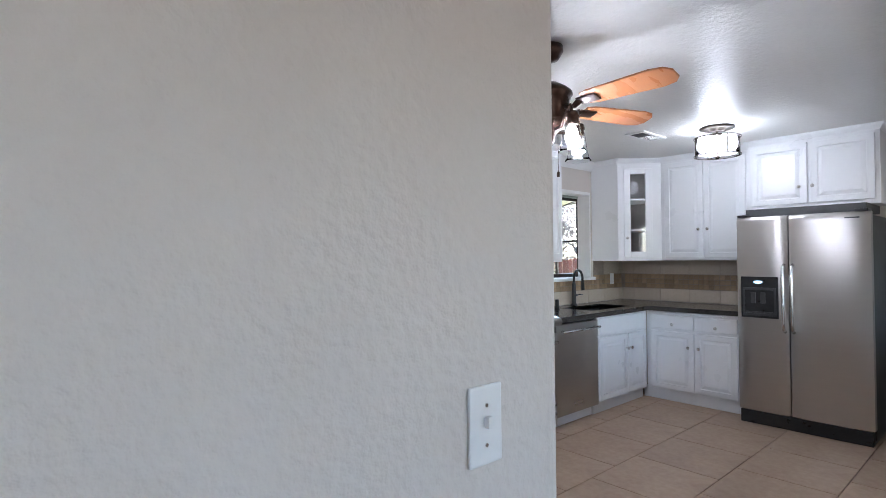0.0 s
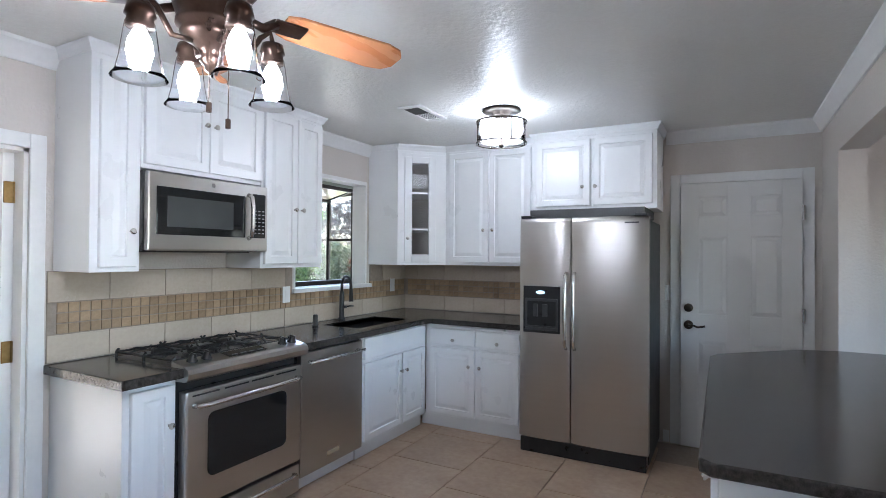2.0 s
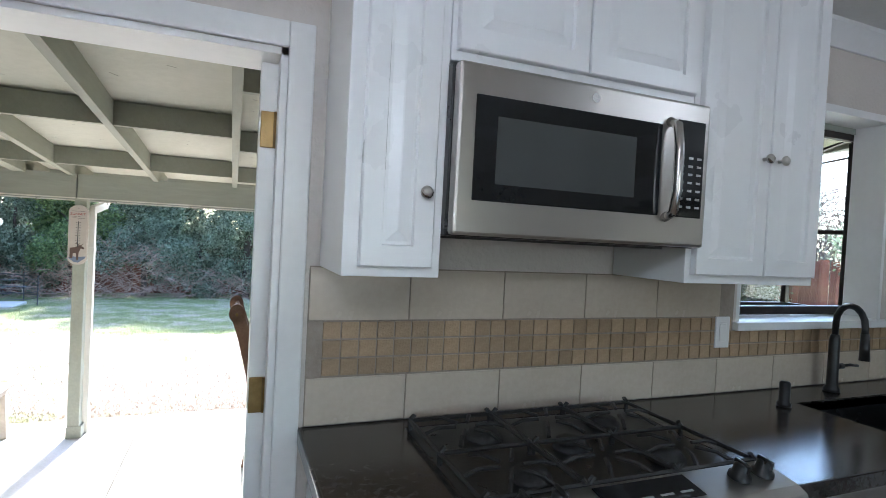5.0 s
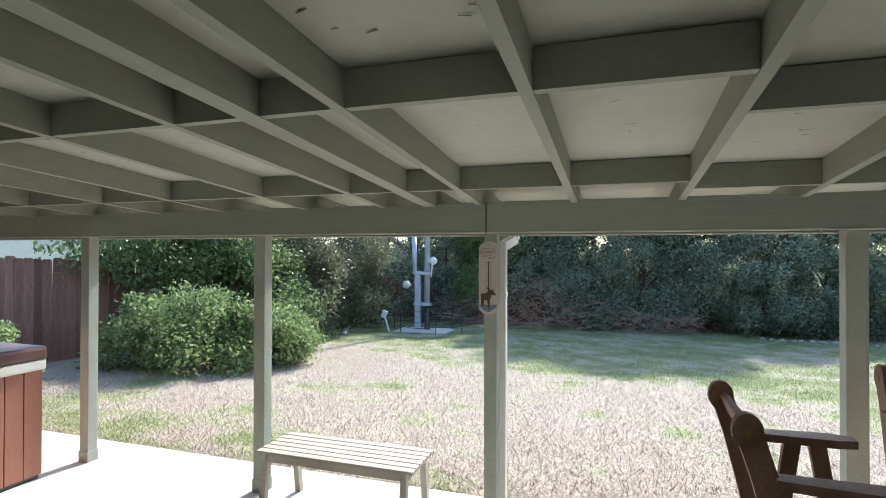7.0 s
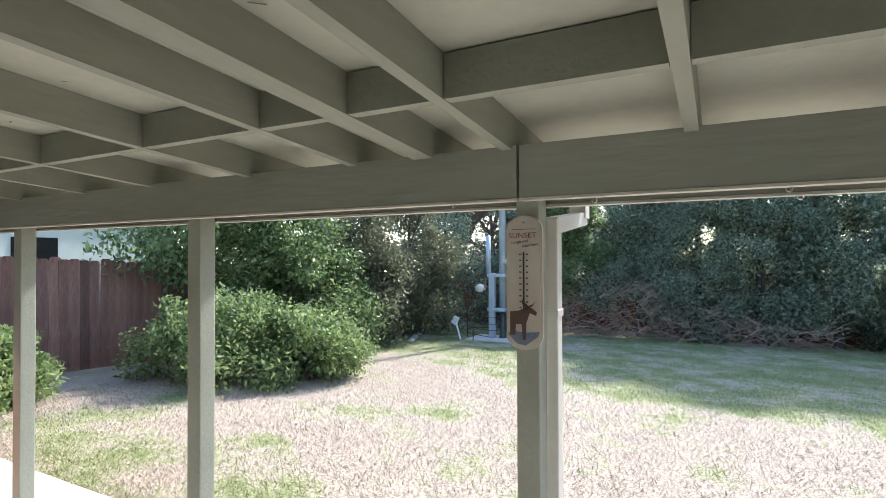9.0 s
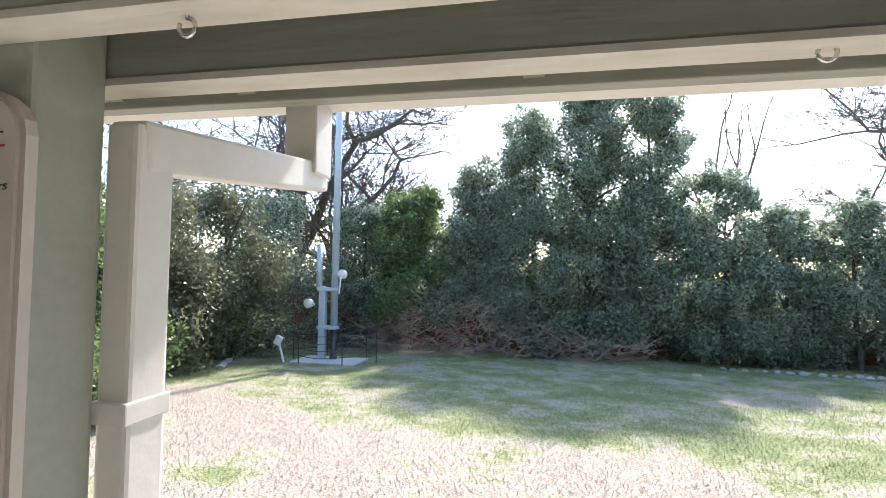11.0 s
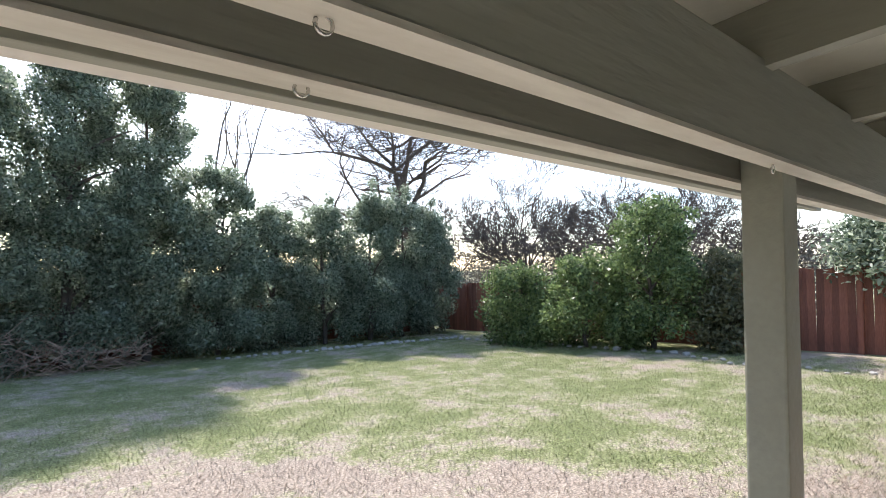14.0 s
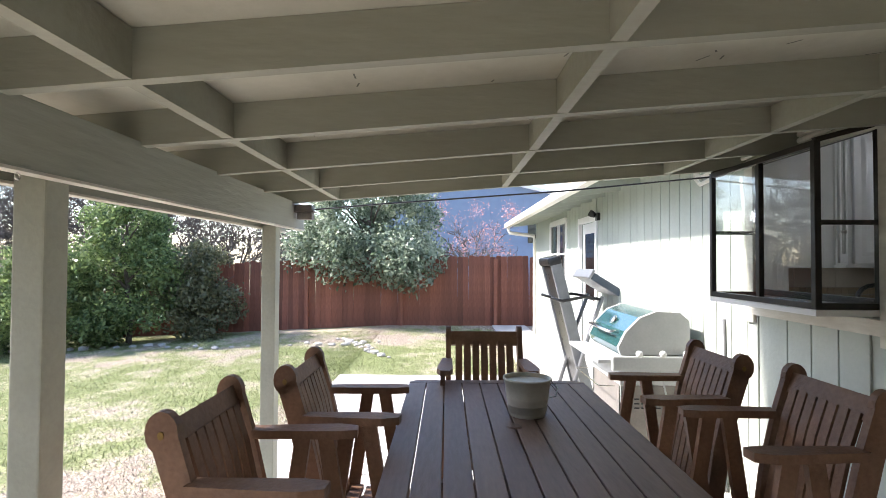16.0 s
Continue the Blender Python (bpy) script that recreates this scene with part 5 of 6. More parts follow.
bm = B(); tube(bm, [(HX1 + .1, .77, 2.14), (HX1 + .08, .74, 2.02), (HX1 - .05, .22, 1.95), (HX1 - .05, .2, 1.8), (HX1 - .05, .2, PZ)], .04, 8); part("downspout", bm, GUTTER, HG)
for q in range(13):
    xx = .2 + .6 * q
    tagged(part("eave_rafter", box(B(), xx, xx + .04, .17, .72, 2.20, 2.29, 0, pose(0, .17, 2.25) @ pose(0, 0, 0, -8) @ pose(0, -.17, -2.25)), SIDING), "painted rafter tail under the house eave", "rafter", "eave rafters")["kind"] = "structure"
# trim round the garden window
bm = B()
box(bm, WX0 - .13, WX0 - .04, T + .01, T + .03, 1.0, 2.06, .003); box(bm, WX1 + .04, WX1 + .13, T + .01, T + .03, 1.0, 2.06, .003)
box(bm, WX0 - .04, WX1 + .04, T + .01, T + .03, 2.0, 2.06, .003); box(bm, WX0 - .2, WX1 + .13, T + .011, T + .032, 1.05, 1.125, .003)
structure("trim_garden_window", bm, LIPP, "cream painted boards round the garden window", "trim")
# far door and window
FD = thing("door_3", (3.42, T, PZ), "white half-glazed back door in the sunlit wall", "door"); FD["kind"] = "structure"
part("leaf", box(B(), 3.02, 3.82, T - .06, T - .03, PZ, 1.93, .004), TRIM, FD)
for a in ((2.93, 3.02, PZ, 2.02), (3.82, 3.91, PZ, 2.02), (3.02, 3.82, 1.93, 2.02)):
    part("casing", box(B(), a[0], a[1], T - .02, T + .025, a[2], a[3], .004), TRIM, FD)
part("glass", box(B(), 3.16, 3.68, T - .03, T - .026, .85, 1.78), DARKGLASS, FD)
FW = thing("window_2", (5.35, T, 1.0), "white framed window with muntins in the house wall", "window"); FW["kind"] = "structure"
for a in ((4.66, 4.75, .92, 2.1), (5.95, 6.04, .92, 2.1), (4.75, 5.95, 2.03, 2.12), (4.6, 6.1, .93, 1.0), (5.33, 5.37, 1.0, 2.03), (4.75, 5.95, 1.5, 1.53)):
    part("frame_bar", box(B(), a[0], a[1], T - .02, T + .03, a[2], a[3], .004), TRIM, FW)
part("glass", box(B(), 4.75, 5.95, T - .05, T - .045, 1.0, 2.03), DARKGLASS, FW)
WL = thing("security_light", (2.85, .2, 1.97), "small black floodlight under the eave", "wall light")
part("bracket", box(B(), 2.80, 2.90, T + .008, T + .05, 1.92, 2.02, .006), BLACK, WL)
part("head", lathe(B(), [(0, 0), (.03, 0), (.045, .05), (.045, .09), (0, .09)], 14, pose(2.84, T + .06, 1.98, -60, 0, -20)), BLACK, WL, "", True)
CD = thing("conduit", (-.4, .2, 1.95), "white painted conduit pipes along the wall top", "pipe")
for dz in (0, .05):
    bm = B(); tube(bm, [(-1.6, T + .045, 2.09 + dz * .5), (-.2, T + .05, 2.0 + dz), (.05, T + .05, 1.98 + dz), (.12, T + .05, 2.03 + dz), (.12, T + .05, 2.2)], .016, 8); part("pipe", bm, GUTTER, CD, "", True)

# ---- dining table ----
TABLEW = material("greyed_teak", (0.135, 0.088, 0.068), (0.205, 0.145, 0.115), 0.55, scale=5, fine=60, bump=0.25, stretch=(0.2, 1, 1), each=0.12)
tb = thing("patio_table", (-1.79, 1.87, PZ), "weathered brown slatted wooden patio table", "table")
TZ = .70
tx0, tx1, ty0, ty1 = -2.62, -.94, 1.37, 2.36
nb = 10
bw = (ty1 - ty0) / nb
for q in range(nb):
    y0 = ty0 + bw * q
    inset = .05 if q in (0, nb - 1) else 0
    part("board", box(B(), tx0 + inset, tx1 - .075 - 0, y0 + .003, y0 + bw - .003, TZ - .03, TZ, .004), TABLEW, tb)
part("end_board", slab(B(), [(tx1 - .07, ty0 + .003), (tx1 - .04, ty0 + .003), (tx1, ty0 + .05), (tx1, ty1 - .05), (tx1 - .04, ty1 - .003), (tx1 - .07, ty1 - .003)], TZ - .03, TZ), TABLEW, tb)
for y in (ty0 + .1, ty1 - .14):
    part("apron", box(B(), tx0 + .2, tx1 - .2, y, y + .03, TZ - .11, TZ - .031, .003), TABLEW, tb)
for x in (tx0 + .35, tx1 - .38):
    part("apron", box(B(), x, x + .03, ty0 + .14, ty1 - .15, TZ - .11, TZ - .031, .003), TABLEW, tb)
    for y in (ty0 + .2, ty1 - .27):
        part("leg", box(B(), x - .02, x + .05, y, y + .07, PZ, TZ - .031, .005), TABLEW, tb)
part("hole_cap", lathe(B(), [(0, .006), (.028, .006), (.034, 0)], 20, pose(-1.79, 1.87, TZ)), TABLEW, tb)
# bucket
GALV = material("pale_galvanised", (0.46, 0.45, 0.39), (0.54, 0.53, 0.47), 0.5, 0.2, scale=8, fine=60, bump=0.08)
bk = thing("bucket", (-1.62, 1.79, TZ), "pale grey metal bucket standing on the table", "bucket")
part("pail", lathe(B(), [(0, TZ + .003), (.078, TZ + .003), (.082, TZ + .01), (.092, TZ + .075), (.0945, TZ + .08), (.094, TZ + .085), (.102, TZ + .155), (.108, TZ + .16), (.108, TZ + .168), (.101, TZ + .168), (.085, TZ + .02), (0, TZ + .02)], 32, pose(-1.62, 1.79, 0)), GALV, bk, "", True)
part("contents", lathe(B(), [(0, TZ + .15), (.099, TZ + .15)], 24, pose(-1.62, 1.79, 0)), material("pale_wax", (0.6, 0.62, 0.6), (0.5, 0.52, 0.5), 0.5, scale=30), bk)
part("handle", tube(B(), [(-1.62 + .02, 1.79 - .108, TZ + .15), (-1.62, 1.79 - .135, TZ + .12), (-1.62 - .01, 1.79 - .125, TZ + .085), (-1.62, 1.79 - .10, TZ + .08)], .003, 6), GALV, bk)


# ---- chairs ----
def side_board(pts, x0, x1):
    return slab(B(), pts, x0, x1, Matrix(((0, 0, 1, 0), (1, 0, 0, 0), (0, 1, 0, 0), (0, 0, 0, 1))))


def strip(line, w0, w1):
    """An outline in y, z following a line with a width at both ends."""
    up, dn = [], []
    for q, (y, z) in enumerate(line):
        a = Vector(line[max(q - 1, 0)]); b = Vector(line[min(q + 1, len(line) - 1)])
        d = (b - a).normalized()
        w = w0 + (w1 - w0) * q / (len(line) - 1)
        up.append((y - d.y * w / 2, z + d.x * w / 2)); dn.append((y + d.y * w / 2, z - d.x * w / 2))
    return up + dn[::-1]


def chair(name, label):
    """Faces +y; origin on the floor under the seat."""
    c = thing(name, (0, 0, 0), label, "chair", "chairs round the patio table")
    W = .29
    for s in (-1, 1):
        x0, x1 = (s * W - .02, s * W + .02)
        back = strip([(-.16, .30), (-.22, .45), (-.25, .62), (-.305, .80), (-.345, .90)], .07, .075)
        part("back_post", side_board(back, x0, x1), WOOD, c)
        part("post_top", cyl(B(), (x0, -.352, .91), (x1, -.352, .91), .045, n=16), WOOD, c)
        part("bolt", cyl(B(), (x0 - .004, -.352, .905), (x1 + .004, -.352, .905), .009, n=8), BRASS, c)
        part("rear_leg", side_board(strip([(-.10, .785), (-.17, .4), (-.25, .0)], .055, .055), s * (W + .042) - .018, s * (W + .042) + .018), WOOD, c)
        part("front_leg", side_board(strip([(-.02, .785), (.06, .4), (.15, .0)], .055, .055), s * (W + .042) - .018, s * (W + .042) + .018), WOOD, c)
        part("stretcher", side_board([(-.17, .13), (.20, .13), (.19, .18), (-.155, .18)], s * (W + .015) - .012, s * (W + .015) + .012), WOOD, c)
        part("seat_rail", side_board([(-.2, .36), (.24, .38), (.24, .44), (-.2, .40)], s * (W - .005) - .015, s * (W - .005) + .015), WOOD, c)
        part("arm", slab(B(), [(s * (W - .03), -.27), (s * (W + .05), -.28), (s * (W + .075), -.08), (s * (W + .085), .03), (s * (W + .06), .095), (s * (W - .01), .10), (s * (W - .03), .03)][::s], .785, .808), WOOD, c)
    n = 7
    for q in range(n):
        x = -W + .05 + (2 * W - .1) * (q + .5) / n
        part("back_slat", side_board(strip([(-.175, .43), (-.225, .62), (-.275, .79), (-.315, .885)], .014, .014), x - .027, x + .027), WOOD, c)
    part("top_rail", side_board(strip([(-.32, .865), (-.35, .925)], .022, .022), -W + .02, W - .02), WOOD, c)
    part("bottom_rail", side_board(strip([(-.165, .40), (-.185, .46)], .02, .02), -W + .02, W - .02), WOOD, c)
    for q in range(6):
        y = -.17 + .072 * q
        part("seat_slat", box(B(), -W + .012, W - .012, y, y + .06, .42 + .006 * abs(q - 2.5), .44 + .006 * abs(q - 2.5), .004), WOOD, c)
    return c


ch = chair("patio_chair", "brown slatted wooden patio armchair at the table")
STRETCH = Matrix.Diagonal((.75, .98, 1.26, 1))
for o in ch.children:
    o.data.transform(STRETCH)
    o.matrix_parent_inverse = Matrix()
ch.matrix_basis = pose(-2.36, 2.555, PZ, 0, 0, 180)
for x, y, r in ((-1.74, 2.42, 180), (-1.44, 1.20, 0), (-2.08, 1.11, 0), (-1.06, 1.92, 90), (-2.97, 2.13, -90)):
    copy_thing(ch, pose(x, y, PZ, 0, 0, r))

# bench
be = thing("bench", (-5.35, 3.1, PZ), "light brown slatted wooden bench on the patio", "bench")
BENCHW = material("sunbleached_teak", (0.36, 0.31, 0.25), (0.45, 0.40, 0.335), 0.65, scale=5, fine=60, bump=0.2, each=0.1)
for q in range(6):
    part("slat", box(B(), -5.9, -4.82, 2.925 + .065 * q, 2.98 + .065 * q, .18, .20, .004), BENCHW, be)
for x in (-5.86, -4.90):
    part("end_rail", box(B(), x, x + .04, 2.93, 3.30, .13, .179, .004), BENCHW, be)
    for y, s in ((2.935, -1), (3.255, 1)):
        bm = B(); tube(bm, [(x + .02, y + .02, .13), (x + .02, y + .02 + .05 * s, PZ)], .028, 4); part("leg", bm, BENCHW, be)
for y in (2.94, 3.265):
    part("long_rail", box(B(), -5.82, -4.90, y, y + .025, .13, .178, .003), BENCHW, be)

# hot tub
ht = thing("hot_tub", (-8.85, 1.85, PZ), "red-brown wood-panelled hot tub with a leather cover", "hot tub")
TUBW = material("redwood_panel", (0.30, 0.115, 0.07), (0.37, 0.15, 0.095), 0.55, scale=4, fine=50, bump=0.1, stretch=(1, 1, .2), each=0.06)
COVER = material("maroon_vinyl", (0.10, 0.045, 0.04), (0.13, 0.06, 0.052), 0.4, scale=5, fine=80, bump=0.1)
HX, HY0, HY1, HT = -7.8, .85, 2.9, .62
part("shell", box(B(), -9.85, HX - .012, HY0 + .012, HY1 - .012, PZ, HT, .01), DGREY, ht)
for q in range(16):
    y0 = HY0 + .128 * q
    part("panel", box(B(), HX - .012, HX, y0 + .003, y0 + .125, PZ + .03, HT - .03, .004), TUBW, ht)
    part("panel", box(B(), HX - .128 * (q + 1) + .003, HX - .128 * q, HY1 - .012, HY1, PZ + .03, HT - .03, .004), TUBW, ht)
part("rim", box(B(), -9.87, HX + .02, HY0 - .02, HY1 + .02, HT - .03, HT + .05, .02), GUTTER, ht, "pale grey rim")
part("cover", box(B(), -9.87, HX + .025, HY0 - .025, HY1 + .025, HT + .05, HT + .15, .025), COVER, ht, "maroon vinyl cover")
# ---- barbecue grill ----
TEAL = material("teal_enamel", (0.012, 0.06, 0.062), (0.02, 0.08, 0.085), 0.15, scale=5, bump=0.02, coat=0.6)
LGREY = material("light_grey_paint", (0.40, 0.41, 0.40), (0.46, 0.47, 0.46), 0.4, scale=6, fine=60, bump=0.05)
gr = thing("barbecue_grill", (.5, .52, PZ), "grey and teal gas barbecue grill on a cart", "grill")
gx0, gx1, gy0, gy1 = .12, .95, .24, .82
for x in (gx0 + .05, gx1 - .05):
    for y in (gy0 + .05, gy1 - .05):
        part("cart_leg", box(B(), x - .02, x + .02, y - .02, y + .02, PZ, .5, .003), LGREY, gr)
VENTED = material("brown_grey_steel", (0.16, 0.145, 0.13), (0.22, 0.20, 0.18), 0.5, 0.2, scale=6, fine=60, bump=0.05)
part("cabinet", box(B(), gx0 + .03, gx1 - .03, gy0 + .03, gy1 - .03, PZ + .1, .42, .006), VENTED, gr, "brown-grey vented cabinet")
for r_ in range(3):
    for q_ in range(6):
        part("vent_slot", box(B(), gx0 + .026, gx0 + .031, gy0 + .13 + .055 * q_, gy0 + .17 + .055 * q_, .24 + .035 * r_, .252 + .035 * r_), BLACK, gr)
part("firebox", box(B(), gx0 + .02, gx1 - .02, gy0 + .02, gy1 - .02, .42, .66, .02), LGREY, gr)
part("front_shelf", box(B(), gx0 - .02, gx1 + .1, gy1, gy1 + .16, .60, .63, .008), LGREY, gr)
part("end_panel", box(B(), gx0 - .07, gx0 - .0, gy0 - .02, gy1 + .06, .55, .66, .012), LGREY, gr, "grey end panel with white knobs")
arc = [(gy1 - .02, .665), (gy1 + .0, .72), (gy1 - .06, .84), (gy1 - .17, .95), (gy1 - .30, 1.0), (gy0 + .10, .99), (gy0 + .03, .93), (gy0 + .02, .665)]
for a, b, mat_, nm in ((gx0 - .01, gx0 + .03, LGREY, "lid_end"), (gx1 - .03, gx1 + .01, LGREY, "lid_end"), (gx0 + .03, gx1 - .03, TEAL, "lid")):
    part(nm, side_board(arc, a, b), mat_, gr)
part("lid_handle", tube(B(), [(gx0 + .15, gy1 - .06, .82), (gx0 + .15, gy1 + .03, .83), (gx1 - .15, gy1 + .03, .83), (gx1 - .15, gy1 - .06, .82)], .014, 8), STEELH, gr, "steel bar handle", True)
part("gauge", lathe(B(), [(.04, 0), (.04, .012), (.034, .016), (0, .016)], 18, pose((gx0 + gx1) / 2, gy1 - .10, .89, -50)), STEELH, gr, "", True)
for y in (.32, .50, .68):
    part("knob", lathe(B(), [(.027, 0), (.027, .006), (.02, .008), (.019, .026), (0, .027)], 16, pose(gx0 - .07, y, .68, 0, -60)), PLATE, gr, "white control knob", True)
part("shelf_rack", tube(B(), [(gx0 + .02, gy1 + .02, .42), (gx0 + .02, gy1 + .14, .42), (gx1 - .1, gy1 + .14, .42), (gx1 - .1, gy1 + .02, .42)], .006, 6), STEELH, gr)
part("gas_hose", tube(B(), [(gx0 - .03, .5, .55), (gx0 - .06, .48, .4), (gx0 - .05, .42, .2), (gx0 + .05, .40, .0)], .008, 6), LGREY, gr)

# ---- folded treadmill ----
tm = thing("treadmill", (2.2, .75, PZ), "folded treadmill with a grey frame standing upright", "treadmill")
BLUEC = material("blue_grey_plastic", (0.035, 0.05, 0.075), (0.055, 0.075, 0.10), 0.35, scale=6, bump=0.03)
SILVER = material("silver_paint", (0.17, 0.175, 0.18), (0.22, 0.225, 0.23), 0.4, 0.3, scale=8, bump=0.03)
part("base", box(B(), 1.6, 2.5, .30, .42, PZ, PZ + .07, .01), SILVER, tm)
part("base", box(B(), 1.6, 2.5, .78, .9, PZ, PZ + .07, .01), SILVER, tm)
DKM = pose(2.35, .62, PZ + .05, 0, 0, 0) @ pose(0, 0, 0, -14)
part("deck", box(B(), -.28, .28, -.05, .05, .05, 1.55, .02, DKM), BLACK, tm, "black running deck")
for x in (-.31, .29):
    part("deck_rail", box(B(), x, x + .05, -.06, .07, .03, 1.62, .015, DKM), SILVER, tm)
part("roller_cover", box(B(), -.32, .34, -.07, .09, 1.56, 1.66, .03, DKM), BLACK, tm)
for x in (2.0, 2.62):
    part("upright", tube(B(), [(x, .85, PZ + .05), (x, .62, .6), (x, .48, .98)], .025, 8), SILVER, tm, "", True)
    part("handle_bar", tube(B(), [(x, .5, .95), (x - .03, .7, .98), (x - .04, .95, .93), (x - .04, 1.08, .97)], .018, 8), BLACK, tm, "black foam handle", True)
part("console", box(B(), 1.95, 2.67, -.2, .2, -.04, .05, .025, pose(0, .45, 1.12, 32)), BLUEC, tm, "blue-grey sloped console")
for q_ in range(5):
    part("button", box(B(), 2.12 + .085 * q_, 2.17 + .085 * q_, -.165, -.13, .05, .058, .003, pose(0, .45, 1.12, 32)), SILVER, tm)
part("rim", box(B(), 1.93, 2.69, .19, .225, -.05, .075, .015, pose(0, .45, 1.12, 32)), SILVER, tm)
part("display", box(B(), 2.1, 2.52, -.1, .12, .05, .056, .002, pose(0, .45, 1.12, 32)), DARKGLASS, tm)
for o in tm.children:
    o.data.transform(Matrix.Translation((.1, -.13, 0)))
bm = B(); tube(bm, [(-.25, .19, PZ), (-.22, .178, .98)], .016, 8)
tagged(part("pole", bm, SILVER, None, "", True), "slim pale pole leaning against the siding", "pole")


# ---- fences ----
def fence(name, a, b, label, w=.14, h=1.8, zf=ground_z, material_=FENCE, seed=1):
    f = thing(name, (a[0], a[1], zf(a[1])), label, "fence")
    f["kind"] = "structure"
    r = random.Random(seed)
    a, b = Vector((*a, 0)), Vector((*b, 0))
    L = (b - a).length
    d = (b - a).normalized()
    ang = math.degrees(math.atan2(d.y, d.x))
    me = {}
    for q in range(3):
        bm = B()
        hh = h + (-.015, 0, .02)[q]
        out = [(-w / 2 - .003, 0), (w / 2 + .003, 0), (w / 2 + .003, hh - .03), (w / 2 - .025, hh), (-w / 2 + .025, hh), (-w / 2 - .003, hh - .03)]
        slab(bm, out, -.009, .009, pose(0, 0, 0, 90))
        me[q] = bpy.data.meshes.new("picket"); bm.to_mesh(me[q]); bm.free(); me[q].materials.append(material_)
    n = int(L / w)
    for k in range(n):
        p = a + d * (w * (k + .5)) + Vector((-d.y, d.x, 0)) * (.011 * (k % 2))
        o = new("picket", me[r.randrange(3)])
        o.parent = f
        o.matrix_parent_inverse = f.matrix_basis.inverted()
        o.matrix_basis = pose(p.x, p.y, zf(p.y) - .03, r.uniform(-.8, .8), r.uniform(-.8, .8), ang)
    k = 0
    while k * 2.4 < L:
        p = a + d * min(k * 2.4, L)
        nrm = Vector((-d.y, d.x, 0)) * .06
        part("fence_post", box(B(), -.045, .045, -.045, .045, -.3, h - .1, 0, pose(p.x + nrm.x, p.y + nrm.y, zf(p.y), 0, 0, ang)), material_, f)
        k += 1
    return f


GREYF = material("weathered_grey_red_cedar", (0.15, 0.062, 0.042), (0.29, 0.165, 0.12), 0.8, scale=5, fine=60, bump=0.3, stretch=(1, 1, .15), each=0.38)
fence("fence_east", (9.45, -1.5), (9.45, 19.4), "tall red-stained wooden picket fence", seed=2)
fence("fence_north", (-12.8, 19.45), (9.4, 19.45), "red-stained wooden fence behind the hedge", w=.16, seed=3)
fence("fence_west", (-12.9, -.5), (-12.9, 19.4), "weathered red-grey wooden picket fence", w=.15, material_=GREYF, seed=4)


# ---- foliage ----
def leaves(blobs, n, size, seed, squash=1.0):
    """Leaf corners on the shells of many blobs (x, y, z, r)."""
    r = np.random.default_rng(seed)
    b = np.array(blobs)
    wgt = b[:, 3] ** 2
    pick = r.choice(len(b), n, p=wgt / wgt.sum())
    u = r.normal(size=(n, 3)); u /= np.linalg.norm(u, axis=1)[:, None]
    rad = b[pick, 3] * (1 - .75 * r.random(n) ** 2.2) * (1 + .14 * r.normal(size=n))
    c = b[pick, :3] + u * rad[:, None] * np.array([1, 1, squash])
    d = r.normal(size=(n, 3)) + .5 * u; d[:, 2] -= .25
    d /= np.linalg.norm(d, axis=1)[:, None]
    s = np.cross(d, r.normal(size=(n, 3))); s /= np.linalg.norm(s, axis=1)[:, None]
    L = (size * r.uniform(.6, 1.35, n))[:, None]
    nrm = np.cross(d, s)
    return np.stack([c - d * L * .5, c + s * L * .24 + nrm * L * .06, c + d * L * .5, c - s * L * .24 + nrm * L * .06], 1)


def limb_tree(bm, base, top, r0, seed, n=7, spread=.8):
    r = random.Random(seed)
    base, top = Vector(base), Vector(top)
    pts = [base.lerp(top, k / 6) + Vector((r.uniform(-.06, .06), r.uniform(-.06, .06), 0)) * (k > 0) for k in range(7)]
    tube(bm, pts, r0, 8, r0 * .25)
    for k in range(n):
        p = base.lerp(top, r.uniform(.15, .85))
        a = r.uniform(0, 6.28)
        q = p + Vector((math.cos(a) * spread, math.sin(a) * spread, r.uniform(.4, 1.0) * spread)) * r.uniform(.6, 1.2)
        tube(bm, [p, p.lerp(q, .5) + Vector((0, 0, .08)), q], r0 * .45, 6, r0 * .1)
    return bm


def shrub(name, x, y, h, rad, seed, mat_, label, category, n=9000, size=.13, low=.05, taper=.6, z=None, group=""):
    """A leafy tree or shrub: trunk, limbs and a crown of many leaves in clumps."""
    z = ground_z(y) if z is None else z
    t_ = thing(name, (x, y, z), label, category, group)
    r = random.Random(seed)
    part("trunk", limb_tree(B(), (x, y, z - .1), (x + r.uniform(-.2, .2), y, z + h * .85), .03 + .012 * h, seed, 9, rad * .7), BARK, t_)
    blobs = []
    k = int(30 + 11 * h * rad)
    for q in range(k):
        f = low + (1 - low) * r.random() ** .9
        env = rad * (1.0 - taper * max(0, f - .35) / .65) * (.75 if f < .12 else 1)
        a, d = r.uniform(0, 6.283), math.sqrt(r.random())
        br = r.uniform(.2, .46) * (.6 + .4 * rad) * (1.0 if f < .6 else .72)
        blobs.append((x + math.cos(a) * d * env, y + math.sin(a) * d * env, z + min(f * h, h - br * .5), br))
    for q in range(max(4, int(h * 2))):
        a, d = r.uniform(0, 6.283), r.uniform(.1, .8)
        blobs.append((x + math.cos(a) * rad * d, y + math.sin(a) * rad * d, z + h * (1.1 - .3 * d + r.uniform(-.1, .06)), r.uniform(.1, .22)))
    o = quads_object("crown", leaves(blobs, n, size, seed), mat_)
    o.parent = t_
    o.matrix_parent_inverse = t_.matrix_basis.inverted()
    return t_


